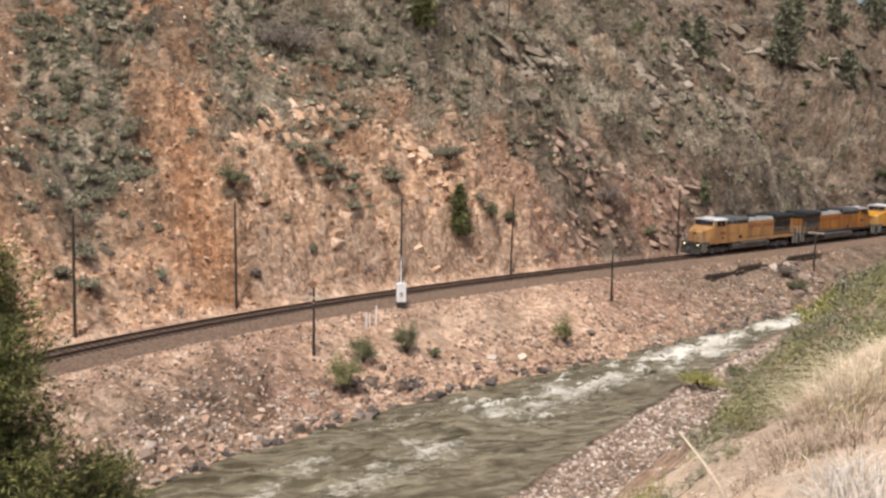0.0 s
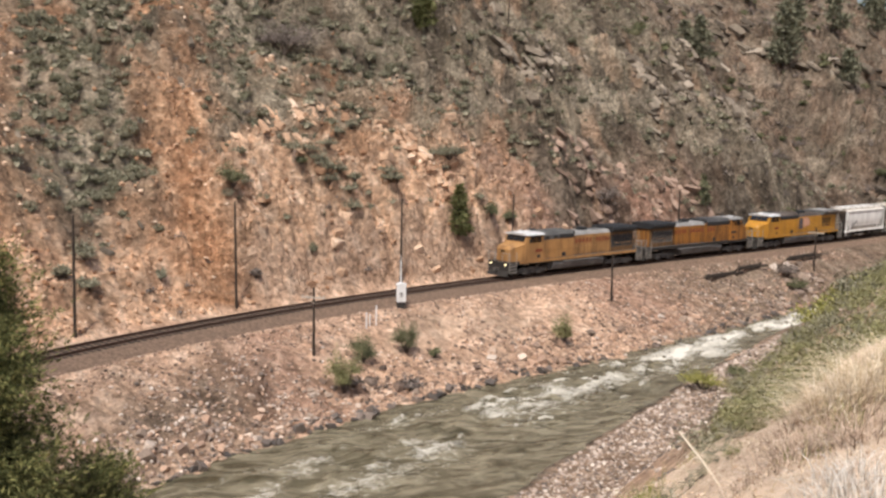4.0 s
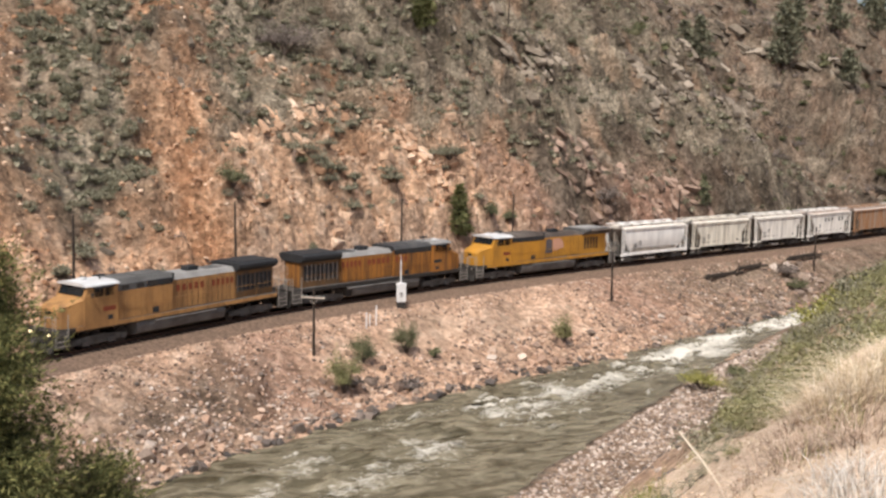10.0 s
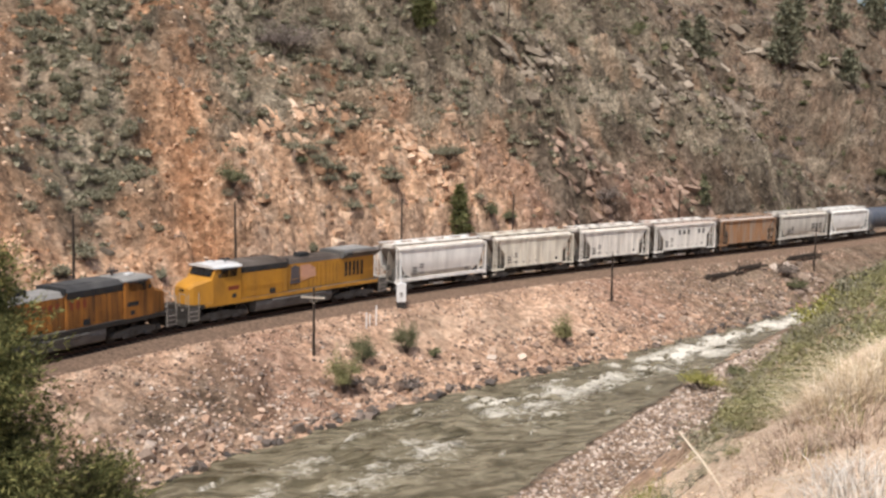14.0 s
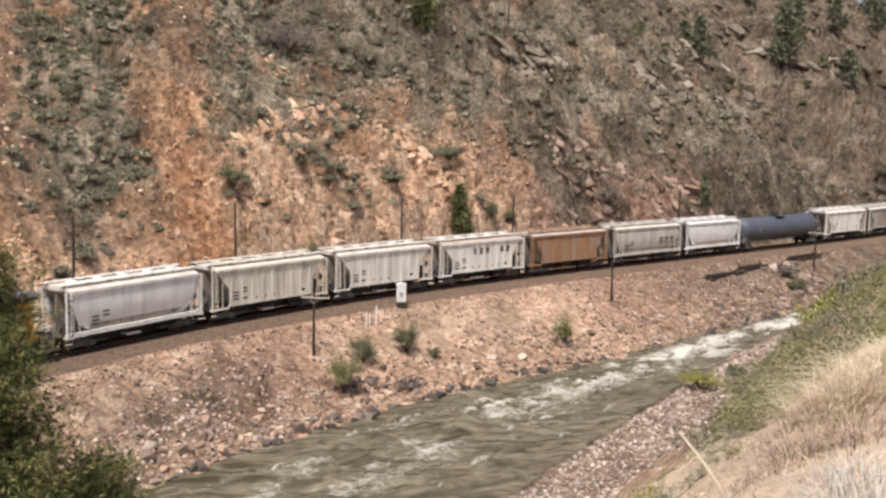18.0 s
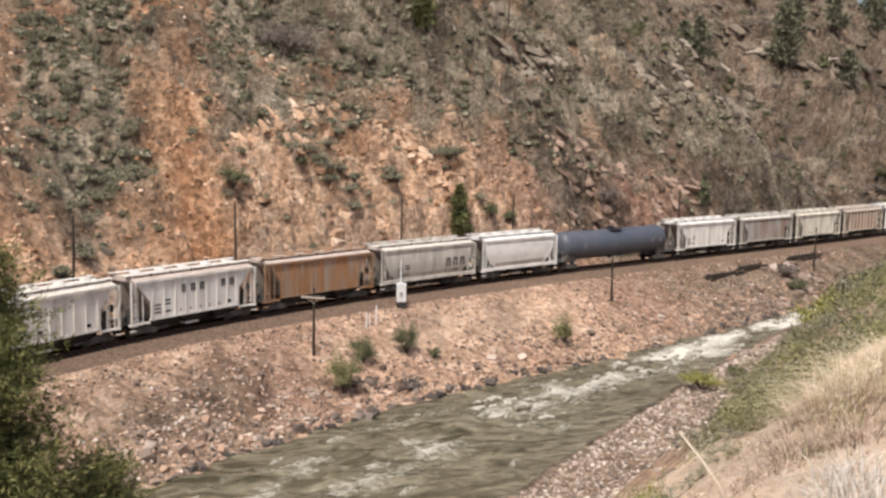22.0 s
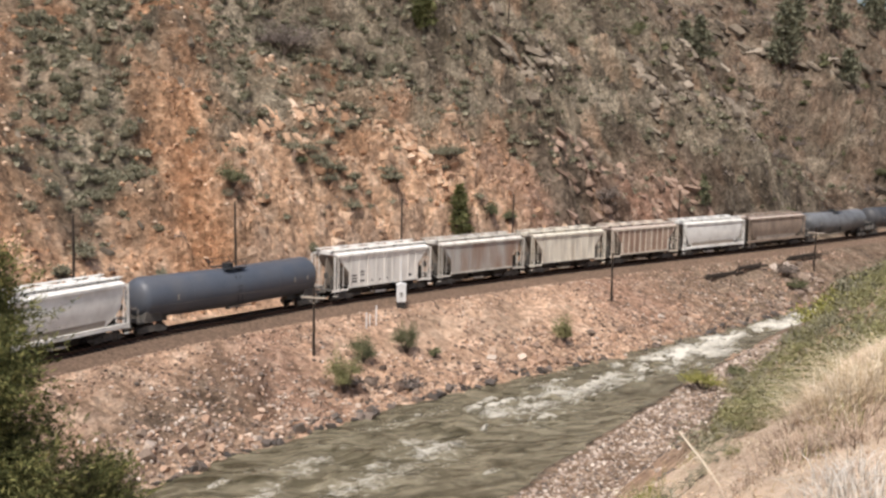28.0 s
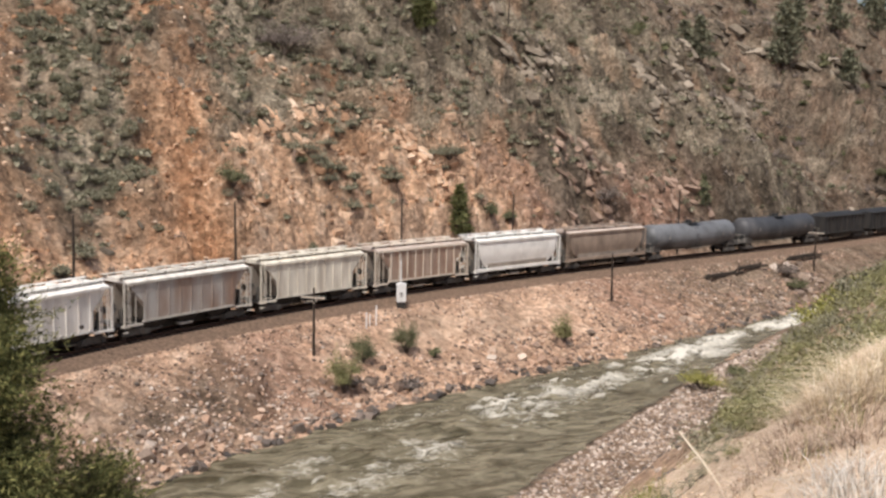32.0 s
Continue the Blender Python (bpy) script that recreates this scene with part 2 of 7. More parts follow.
def ground_material():
    """Earth of the canyon: three kinds of ground by painted zones, mottled at two scales."""
    m, nd, ln, b = mat_nodes("canyon_earth", 0.95, 0, 0.1)
    at = nd.new("ShaderNodeAttribute")
    at.attribute_name = "zone"
    sep = nd.new("ShaderNodeSeparateColor")
    ln.new(at.outputs["Color"], sep.inputs[0])
    tc = nd.new("ShaderNodeTexCoord")

    def noise_tex(scale, detail, squash=(1, 1, 1)):
        mp = nd.new("ShaderNodeMapping")
        mp.inputs["Scale"].default_value = squash
        ln.new(tc.outputs["Object"], mp.inputs["Vector"])
        t = nd.new("ShaderNodeTexNoise")
        t.inputs["Scale"].default_value, t.inputs["Detail"].default_value, t.inputs["Roughness"].default_value = scale, detail, 0.65
        ln.new(mp.outputs[0], t.inputs["Vector"])
        return t.outputs["Fac"]

    def ramp(fac, stops):
        r = nd.new("ShaderNodeValToRGB")
        while len(r.color_ramp.elements) < len(stops):
            r.color_ramp.elements.new(0.5)
        for e, (p, c) in zip(r.color_ramp.elements, stops):
            e.position, e.color = p, (*c, 1)
        ln.new(fac, r.inputs["Fac"])
        return r.outputs["Color"]

    def mix(fac, a, c, kind="MIX"):
        x = nd.new("ShaderNodeMix")
        x.data_type, x.blend_type = "RGBA", kind
        for s, v in ((x.inputs[0], fac), (x.inputs[6], a), (x.inputs[7], c)):
            if isinstance(v, (float, int)):
                s.default_value = v
            else:
                ln.new(v, s)
        return x.outputs[2]

    sm = nd.new("ShaderNodeMapping")
    sm.vector_type = "TEXTURE"
    sm.inputs["Rotation"].default_value, sm.inputs["Scale"].default_value = (0, 0, radians(246)), (1.3, 3.6, 2.2)
    ln.new(tc.outputs["Object"], sm.inputs["Vector"])
    strata = nd.new("ShaderNodeTexNoise")
    strata.inputs["Scale"].default_value, strata.inputs["Detail"].default_value, strata.inputs["Distortion"].default_value = 0.42, 8, 0.35
    strata.inputs["Roughness"].default_value = 0.6
    ln.new(sm.outputs[0], strata.inputs["Vector"])
    strata = strata.outputs["Fac"]
    big, mid, small = noise_tex(0.11, 5), noise_tex(0.7, 6), noise_tex(3.5, 5)
    scree = mix(0.4, ramp(strata, [(0.40, (0.034, 0.027, 0.021)), (0.5, (0.100, 0.080, 0.061)), (0.60, (0.225, 0.187, 0.145))]), ramp(mid, [(0.3, (0.050, 0.039, 0.028)), (0.5, (0.115, 0.090, 0.066)), (0.68, (0.235, 0.19, 0.143))]))
    orange = ramp(mid, [(0.3, (0.195, 0.094, 0.050)), (0.5, (0.40, 0.22, 0.125)), (0.7, (0.60, 0.385, 0.25))])
    pale = ramp(mid, [(0.28, (0.39, 0.225, 0.138)), (0.5, (0.61, 0.395, 0.26)), (0.7, (0.74, 0.555, 0.42))])
    dusty = ramp(mid, [(0.3, (0.33, 0.208, 0.138)), (0.5, (0.50, 0.332, 0.232)), (0.7, (0.65, 0.475, 0.355))])
    red = ramp(mid, [(0.3, (0.175, 0.098, 0.068)), (0.5, (0.31, 0.188, 0.135)), (0.7, (0.45, 0.31, 0.238))])
    col = mix(sep.outputs[0], scree, orange)
    col = mix(sep.outputs[1], col, pale)
    col = mix(sep.outputs[2], col, dusty)
    col = mix(at.outputs["Alpha"], col, red)
    # grass-grown parts are paler and greener
    co = nd.new("ShaderNodeAttribute")
    co.attribute_name = "cover"
    grassy = mix(0.45, ramp(small, [(0.3, (0.165, 0.138, 0.098)), (0.7, (0.37, 0.31, 0.228))]), ramp(strata, [(0.41, (0.085, 0.071, 0.051)), (0.59, (0.45, 0.385, 0.295))]))
    col = mix(co.outputs["Fac"], col, grassy)
    # loose stones
    vo = nd.new("ShaderNodeTexVoronoi")
    vo.inputs["Scale"].default_value, vo.inputs["Randomness"].default_value = 2.6, 1.0
    ln.new(tc.outputs["Object"], vo.inputs["Vector"])
    sv = nd.new("ShaderNodeSeparateColor")
    ln.new(vo.outputs["Color"], sv.inputs[0])
    stones = nd.new("ShaderNodeMapRange")
    stones.inputs["To Min"].default_value, stones.inputs["To Max"].default_value = 0.66, 1.34
    ln.new(sv.outputs[0], stones.inputs["Value"])
    col = mix(1.0, col, stones.outputs[0], "MULTIPLY")
    fine = nd.new("ShaderNodeMapRange")
    fine.inputs["From Min"].default_value, fine.inputs["From Max"].default_value = 0.25, 0.75
    fine.inputs["To Min"].default_value, fine.inputs["To Max"].default_value = 0.62, 1.35
    ln.new(small, fine.inputs["Value"])
    col = mix(1.0, col, fine.outputs[0], "MULTIPLY")
    # plain sand
    sa = nd.new("ShaderNodeAttribute")
    sa.attribute_name = "sand"
    grit, soft = noise_tex(14.0, 8), noise_tex(1.8, 5)
    sand = mix(0.5, ramp(grit, [(0.3, (0.33, 0.235, 0.16)), (0.5, (0.62, 0.465, 0.345)), (0.72, (0.82, 0.69, 0.55))]), ramp(soft, [(0.36, (0.38, 0.275, 0.19)), (0.62, (0.80, 0.63, 0.485))]))
    col = mix(sa.outputs["Fac"], col, sand)
    ln.new(col, b.inputs["Base Color"])
    add = nd.new("ShaderNodeMath")
    add.operation = "MULTIPLY_ADD"
    ln.new(small, add.inputs[0])
    add.inputs[1].default_value = 0.4
    hilly = nd.new("ShaderNodeMath")
    hilly.operation = "SUBTRACT"
    hilly.inputs[0].default_value = 1.0
    ln.new(sep.outputs[2], hilly.inputs[1])
    beds = nd.new("ShaderNodeMath")
    beds.operation = "MULTIPLY"
    ln.new(strata, beds.inputs[0])
    ln.new(hilly.outputs[0], beds.inputs[1])
    both = nd.new("ShaderNodeMath")
    both.operation = "MULTIPLY_ADD"
    ln.new(beds.outputs[0], both.inputs[0])
    both.inputs[1].default_value = 1.6
    ln.new(mid, both.inputs[2])
    ln.new(both.outputs[0], add.inputs[2])
    flat = nd.new("ShaderNodeMath")
    flat.operation = "MULTIPLY_ADD"
    ln.new(sa.outputs["Fac"], flat.inputs[0])
    flat.inputs[1].default_value, flat.inputs[2].default_value = -0.86, 1.0
    low = nd.new("ShaderNodeMath")
    low.operation = "MULTIPLY"
    ln.new(add.outputs[0], low.inputs[0])
    ln.new(flat.outputs[0], low.inputs[1])
    bp = nd.new("ShaderNodeBump")
    bp.inputs["Strength"].default_value, bp.inputs["Distance"].default_value = 1.0, 0.55
    ln.new(low.outputs[0], bp.inputs["Height"])
    ln.new(bp.outputs[0], b.inputs["Normal"])
    return m


M_GROUND = ground_material()


def water_material(name, foam):
    """Silty water; foam: how readily white water breaks out (0 to 1)."""
    m, nd, ln, b = mat_nodes(name, 0.16, 0, 0.5)
    b.inputs["IOR"].default_value = 1.33
    tc = nd.new("ShaderNodeTexCoord")
    mp = nd.new("ShaderNodeMapping")
    mp.vector_type = "TEXTURE"
    mp.inputs["Rotation"].default_value = (0, 0, radians(18) if foam < 0.5 else 0)
    mp.inputs["Scale"].default_value = (2.2, 1.0, 1) if foam < 0.5 else (1, 1, 1)
    ln.new(tc.outputs["Object"], mp.inputs["Vector"])
    a = nd.new("ShaderNodeTexNoise")
    a.inputs["Scale"].default_value, a.inputs["Detail"].default_value, a.inputs["Distortion"].default_value = 1.0, 7, 1.0
    ln.new(mp.outputs[0], a.inputs["Vector"])
    r = nd.new("ShaderNodeValToRGB")
    # silt tones, their contrast widened to paint in light and reflections on ripples
    r.color_ramp.elements[0].position, r.color_ramp.elements[0].color = 0.34, (0.062, 0.052, 0.029, 1)
    r.color_ramp.elements[1].position, r.color_ramp.elements[1].color = 0.70, (0.275, 0.240, 0.168, 1)
    ln.new(a.outputs["Fac"], r.inputs["Fac"])
    f = nd.new("ShaderNodeTexNoise")
    f.inputs["Scale"].default_value, f.inputs["Detail"].default_value, f.inputs["Distortion"].default_value = 1.9 if foam < 0.5 else 2.0, 7, 2.2
    f.inputs["Roughness"].default_value = 0.68
    ln.new(mp.outputs[0], f.inputs["Vector"])
    at = nd.new("ShaderNodeAttribute")
    at.attribute_name = "rapid"
    sm = nd.new("ShaderNodeMath")
    sm.operation = "MULTIPLY_ADD"
    ln.new(at.outputs["Fac"], sm.inputs[0])
    sm.inputs[1].default_value = 0.42 if foam < 0.5 else 0.35
    ln.new(f.outputs["Fac"], sm.inputs[2])
    k = nd.new("ShaderNodeMapRange")
    k.inputs["From Min"].default_value, k.inputs["From Max"].default_value = (0.64 if foam < 0.5 else 0.60), 0.92
    ln.new(sm.outputs[0], k.inputs["Value"])
    mx = nd.new("ShaderNodeMix")
    mx.data_type = "RGBA"
    ln.new(k.outputs[0], mx.inputs[0])
    ln.new(r.outputs["Color"], mx.inputs[6])
    mx.inputs[7].default_value = (0.70, 0.66, 0.58, 1)
    ln.new(mx.outputs[2], b.inputs["Base Color"])
    rg = nd.new("ShaderNodeMapRange")
    rg.inputs["To Min"].default_value, rg.inputs["To Max"].default_value = 0.16, 0.8
    ln.new(k.outputs[0], rg.inputs["Value"])
    ln.new(rg.outputs[0], b.inputs["Roughness"])
    bp = nd.new("ShaderNodeBump")
    bp.inputs["Strength"].default_value, bp.inputs["Distance"].default_value = 1.0, 0.42
    ln.new(a.outputs["Fac"], bp.inputs["Height"])
    ln.new(bp.outputs[0], b.inputs["Normal"])
    return m


M_WATER = water_material("river_water", 0.0)
M_FOAM = water_material("white_water", 1.0)
M_BALLAST = simple("ballast_gravel", (0.235, 0.158, 0.112), 0.95, vary=0.6, scale=4.0, bump_h=0.10)
M_RAIL = simple("rusty_rail_steel", (0.10, 0.06, 0.045), 0.6, 0.4, vary=0.3, scale=5)
M_TIE = simple("creosoted_wood", (0.05, 0.038, 0.03), 0.9, vary=0.4, scale=4)
M_POLE = simple("weathered_pole_wood", (0.045, 0.034, 0.027), 0.9, vary=0.35, scale=3)
M_DARK = simple("running_gear_black", (0.035, 0.031, 0.028), 0.7, vary=0.4, scale=3)

# ---- the ground: one sheet, fine where the canyon is seen ----
def spread(stops, far_a, far_b):
    """Grid lines: stops are (start, spacing) rows ended by (end, 0); beyond them the spacing grows."""
    core = np.concatenate([np.arange(a, b, g) for (a, g), (b, _) in zip(stops, stops[1:])])
    left, right = [], []
    x, g = core[0], stops[0][1]
    while x > far_a:
        g *= 1.25
        x -= g
        left.append(x)
    x, g = core[-1], stops[-2][1]
    while x < far_b:
        g *= 1.25
        x += g
        right.append(x)
    return np.concatenate((left[::-1], core, right))


GU = spread([(-230, 1.0), (-70, 0.42), (-50, 0.26), (8, 0.30), (78, 0.16), (92, 0.5), (105, 0)], -2500, 2500)
GW = spread([(-80, 0.5), (-70, 0.14), (-61, 0.5), (4, 0.25), (45, 0.6), (100, 0)], -2500, 2500)
UU, WW = np.meshgrid(GU, GW, indexing="ij")
ZZ = ground(UU, WW)
XX, YY = to_world(UU, WW)


def lane(u, n, a, k, width):
    """A band that climbs the hill from u = a, drifting by k metres for each metre up."""
    return np.exp(-((u - a - k * n) / width) ** 2)


def zones(u, w, z):
    """Weights of orange soil, pale rock, dusty earth and red soil over grey-brown scree."""
    n = w - line_w(u)
    m = n - 4.2
    wob = fbm(u * 0.11, m * 0.08, 3)
    wob2 = fbm(u * 0.4 + 3, m * 0.4, 3)
    hillside = (m > -0.4)
    o = 0.95 * lane(u + 2 * wob, n, 55, -0.5, 4.2) * (1 - 0.75 * step(15, 27, n)) + 0.55 * lane(u + 2 * wob, n, 71.5, -0.4, 4.5) + 0.8 * step(48, 54, u) * step(13, 8, n + 2 * wob) * (0.75 + 0.5 * wob2)
    tan_side = step(-2, 3, rib_edge(u, n) + 4 * wob)          # downstream of the grey rib
    o = o + tan_side * step(60, 46, u) * (0.52 + 0.5 * wob + 0.3 * wob2) * step(2, 9, m)
    this_side = step(-54, -46, u - 0.45 * m)
    o = np.clip(o + 0.15 * wob2, 0, 1) * hillside * this_side
    p = step(2, 10, u + 3 * wob) * step(50, 44, u + 3 * wob) * step(10, 4.5, m + 2.5 * wob + 1.2 * wob2) * (0.95 + 0.35 * wob2)
    low = step(7.2, 5.9, n + 0.8 * wob2) * step(4, 9, u) * step(49, 45, u)      # weathered mauve-brown foot of the cut
    p = p * (1 - 0.75 * low)
    p = p + 0.8 * step(50, 56, u) * step(14, 9, n + 2 * wob) * (0.8 + 0.5 * wob2)
    p = p + 0.09 * step(-52, -70, u - 0.45 * m) * (0.7 + 0.9 * wob2)
    # low upstream rock gets no pale patches: overhang shade kept in its colour
    p = np.clip(p + 0.30 * step(0.15, 0.5, wob2) * (u < 5) * this_side * np.maximum(step(13, 18, n), u > -10), 0, 1) * hillside
    d = ((n < 4.6) & (n > -22)) * np.clip(0.92 + 0.25 * wob + 0.25 * wob2 - 0.6 * bump(u, n, 58, -9.0, 7, 3.0), 0, 1)
    d = np.clip(np.where(w < near_shore(u), 1.0 - 0.6 * step(10.5, 7.0, (near_shore(u) - w) * 0.95 + 1.2 * wob2), d * (1 - 0.7 * step(14, -6, u + 3 * wob))), 0, 1)
    d = np.maximum(d, 0.7 * low * hillside)
    r = 0.8 * np.exp(-((rib_edge(u, n) - 4.5 + 1.5 * wob) / 4.0) ** 2) * step(20, 15, n) + 1.0 * bump(u, n, -14, 8.8, 8, 4.5) + 0.5 * bump(u, n, -22, 12, 6, 3)
    r = np.clip(r + 0.3 * r * wob2, 0, 1) * hillside
    r = np.maximum(r, 0.16 * step(-52, -62, u - 0.45 * m) * (0.7 + 0.9 * wob2) * hillside)
    r = np.maximum(r, (n < -3.5) * (n > -13) * (0.75 * np.exp(-((u - 8 + 2 * wob) / 6) ** 2) + 0.7 * np.exp(-((u - 52 + wob) / 3.5) ** 2)))
    return np.stack([o, p, d, r], -1)


def cover(u, w):
    """How far grass and sage have grown over the ground."""
    n = w - line_w(u)
    wob = fbm(u * 0.11, (n - 4.2) * 0.08, 3)
    a = 0.7 * lane(u + 2 * wob, n, 63.5, -0.45, 6.2 + 0.1 * np.maximum(n - 14, 0)) * step(12, 16, n)
    b = (0.28 + 0.2 * step(5, -8, u) + 0.25 * step(8, 16, u) * step(46, 40, u)) * step(8, 16, n) * (1 - lane(u + 2 * wob, n, 55, -0.5, 4.2)) * step(-52, -44, u - 0.45 * (n - 14))
    d = (near_shore(u) - w) * 0.95
    wx, wy = to_world(u, w)
    c = (d > 0) * (0.12 + 0.6 * step(0.22, 0.27, wx / np.maximum(wy, 1.0))) * step(7, 11, d) * step(27, 23, d)
    b = np.maximum(b, 0.16 * step(-50, -60, u - 0.45 * (n - 14)) * step(8, 16, n))
    brow = np.exp(-np.clip((u - 0.45 * (n - 4.2) + 50) / 9.0, 0, 9) ** 2) * (u - 0.45 * (n - 4.2) > -50.3) * step(6, 12, n)
    b = np.maximum(b, 0.8 * brow)
    return np.clip((np.maximum(a, b) * (n > 4.5) + c) * (0.9 + 1.2 * fbm(u * 0.3, w * 0.3, 2)), 0, 0.85)


def sandy(u, w):
    """Bare sand: the top of the near slope and the crest of the bank beside the cabinet."""
    d = (near_shore(u) - w) * 0.95
    n = w - line_w(u)
    far = np.hypot(u - 92.9, w + 72.1)
    a = step(13, 19, d + 3 * fbm(u * 0.3, w * 0.3, 2)) * (d > 0) * step(19, 10, far + 4 * fbm(u * 0.2, w * 0.2, 2))
    b = 0.22 * bump(u, n, 33, -6.5, 11, 2.6) * (0.8 + 0.8 * fbm(u * 0.3, n * 0.5, 2))
    return np.clip(a + b * (n > -14) * (n < -2), 0, 0.95)


me = mesh_from("ground", np.stack([XX, YY, ZZ], -1).reshape(-1, 3), grid_faces(len(GU), len(GW)), M_GROUND, True)
# bare rock and rubble break the light sharply; sand, benches and river bed stay soft
mid_n = (WW - line_w(UU))[:-1, :-1].ravel()
me.polygons.foreach_set("use_smooth", (mid_n < 4.4))
col = me.color_attributes.new("zone", "FLOAT_COLOR", "POINT")
col.data.foreach_set("color", zones(UU, WW, ZZ).astype(np.float32).ravel())
cov = me.attributes.new("cover", "FLOAT", "POINT")
cov.data.foreach_set("value", cover(UU, WW).astype(np.float32).ravel())
snd = me.attributes.new("sand", "FLOAT", "POINT")
snd.data.foreach_set("value", sandy(UU, WW).astype(np.float32).ravel())
tagged(new("ground", me), "canyon earth with orange scree and grey rock", "ground", kind="structure")

# ---- river ----
RU = np.concatenate((np.arange(-200, -50, 1.5), np.arange(-50, 75, 0.4), np.arange(75, 200, 2.0)))
RV = np.linspace(0, 1, 64)
ru, rv = np.meshgrid(RU, RV, indexing="ij")
fs, ns = far_shore(ru) + 0.8, near_shore(ru) - 0.8
rw = ns + (fs - ns) * rv
rx, ry = to_world(ru, rw)
mid = np.exp(-((rv - 0.58) / 0.25) ** 2)
rz = WATER_Z + (0.25 + 0.75 * mid) * (0.19 * fbm(ru * 0.55, rw * 0.9, 3) + 0.11 * fbm(ru * 1.3, rw * 1.6, 2, True)) - 0.05
rapid = np.exp(-((rv - 0.60) / 0.20) ** 2) * np.clip(0.55 + 1.5 * fbm(ru * 0.22, rw * 0.45, 3), 0, 1) * (0.75 + 0.25 * step(30, 0, ru)) + 0.95 * step(34, 0, ru) * np.exp(-((rv - 0.36) / 0.27) ** 2) * np.clip(0.55 + 1.3 * fbm(ru * 0.2, rw * 0.4 + 7, 2), 0, 1)
me = mesh_from("river", np.stack([rx, ry, rz], -1).reshape(-1, 3), grid_faces(len(RU), len(RV)), M_WATER, True)
rap = me.attributes.new("rapid", "FLOAT", "POINT")
rap.data.foreach_set("value", rapid.astype(np.float32).ravel())
tagged(new("river", me), "murky olive-brown fast river with rapids", "river", kind="structure")

# ---- track ----
def sweep(name, profile, s0, s1, ds, material, dz=0.0):
    """A profile of (offset to the hill side, height) swept along the line."""
    ss = np.arange(s0, s1 + 0.01, ds)
    vs = []
    for s in ss:
        x, y, z = on_line(s)
        h = float(line_heading(s))
        for o, zz in profile:
            vs.append((x + math.sin(h) * o, y - math.cos(h) * o, z + zz + dz))
    return mesh_from(name, vs, grid_faces(len(ss), len(profile)), material)


tagged(new("ballast", sweep("ballast", [(-3.4, -0.95), (-2.7, -0.66), (-1.6, -0.22), (1.7, -0.22), (2.9, -0.66), (3.6, -0.95)], -400, 300, 2.0, M_BALLAST)), "brown gravel ballast bed under the rails", "ballast", kind="structure")
for side in (-0.75, 0.75):
    p = [(side - 0.07, -0.18), (side - 0.02, -0.15), (side - 0.035, -0.04), (side - 0.035, 0.0), (side + 0.035, 0.0), (side + 0.035, -0.04), (side + 0.02, -0.15), (side + 0.07, -0.18)]
    tagged(new("rail", sweep("rail", p, -400, 300, 2.0, M_RAIL)), "rusty steel running rail on the ballast", "rail", group="rails of the track")


# ---- train: shapes ----
def box(bm, x0, x1, y0, y1, z0, z1):
    v = [bm.verts.new(c) for c in ((x0, y0, z0), (x1, y0, z0), (x1, y1, z0), (x0, y1, z0), (x0, y0, z1), (x1, y0, z1), (x1, y1, z1), (x0, y1, z1))]
    for f in ((0, 3, 2, 1), (4, 5, 6, 7), (0, 1, 5, 4), (1, 2, 6, 5), (2, 3, 7, 6), (3, 0, 4, 7)):
        bm.faces.new([v[i] for i in f])
    return bm


def boxes(*rows):
    bm = bmesh.new()
    for r in rows:
        box(bm, *r)
    return bm


def prism(pts, a, b, axis="y", bm=None):
    """A polygon drawn in (x, z) and pushed along y, or drawn in (y, z) and pushed along x."""
    bm = bm or bmesh.new()
    rings = []
    for k in (a, b):
        rings.append([bm.verts.new((p[0], k, p[1]) if axis == "y" else (k, p[0], p[1])) for p in pts])
    n = len(pts)
    bm.faces.new(rings[0])
    bm.faces.new(rings[1][::-1])
    for i in range(n):
        bm.faces.new((rings[0][i], rings[1][i], rings[1][(i + 1) % n], rings[0][(i + 1) % n]))
    bmesh.ops.recalc_face_normals(bm, faces=bm.faces)
    return bm


def loft(sections, bm=None):
    """Closed rings of equal length joined one to the next, with capped ends."""
    bm = bm or bmesh.new()
    rings = [[bm.verts.new(p) for p in s] for s in sections]
    n = len(rings[0])
    for a, b in zip(rings, rings[1:]):
        for i in range(n):
            bm.faces.new((a[i], b[i], b[(i + 1) % n], a[(i + 1) % n]))
    bm.faces.new(rings[0])
    bm.faces.new(rings[-1][::-1])
    bmesh.ops.recalc_face_normals(bm, faces=bm.faces)
    return bm


def soften(bm, w=0.05):
    bmesh.ops.bevel(bm, geom=list(bm.edges), offset=w, segments=2, affect="EDGES", profile=0.6)
    return bm


def rod(bm, a, b, r, n=8):
    a, b = Vector(a), Vector(b)
    d = (b - a).normalized()
    u = d.orthogonal().normalized()
    v = d.cross(u)
    rings = [[bm.verts.new(p + (u * math.cos(2 * math.pi * k / n) + v * math.sin(2 * math.pi * k / n)) * r) for k in range(n)] for p in (a, b)]
    for k in range(n):
        bm.faces.new((rings[0][k], rings[0][(k + 1) % n], rings[1][(k + 1) % n], rings[1][k]))
    bm.faces.new(rings[0][::-1])
    bm.faces.new(rings[1])
    return bm


def rods(rows, r, n=8):
    bm = bmesh.new()
    for a, b in rows:
        rod(bm, a, b, r, n)
    return bm


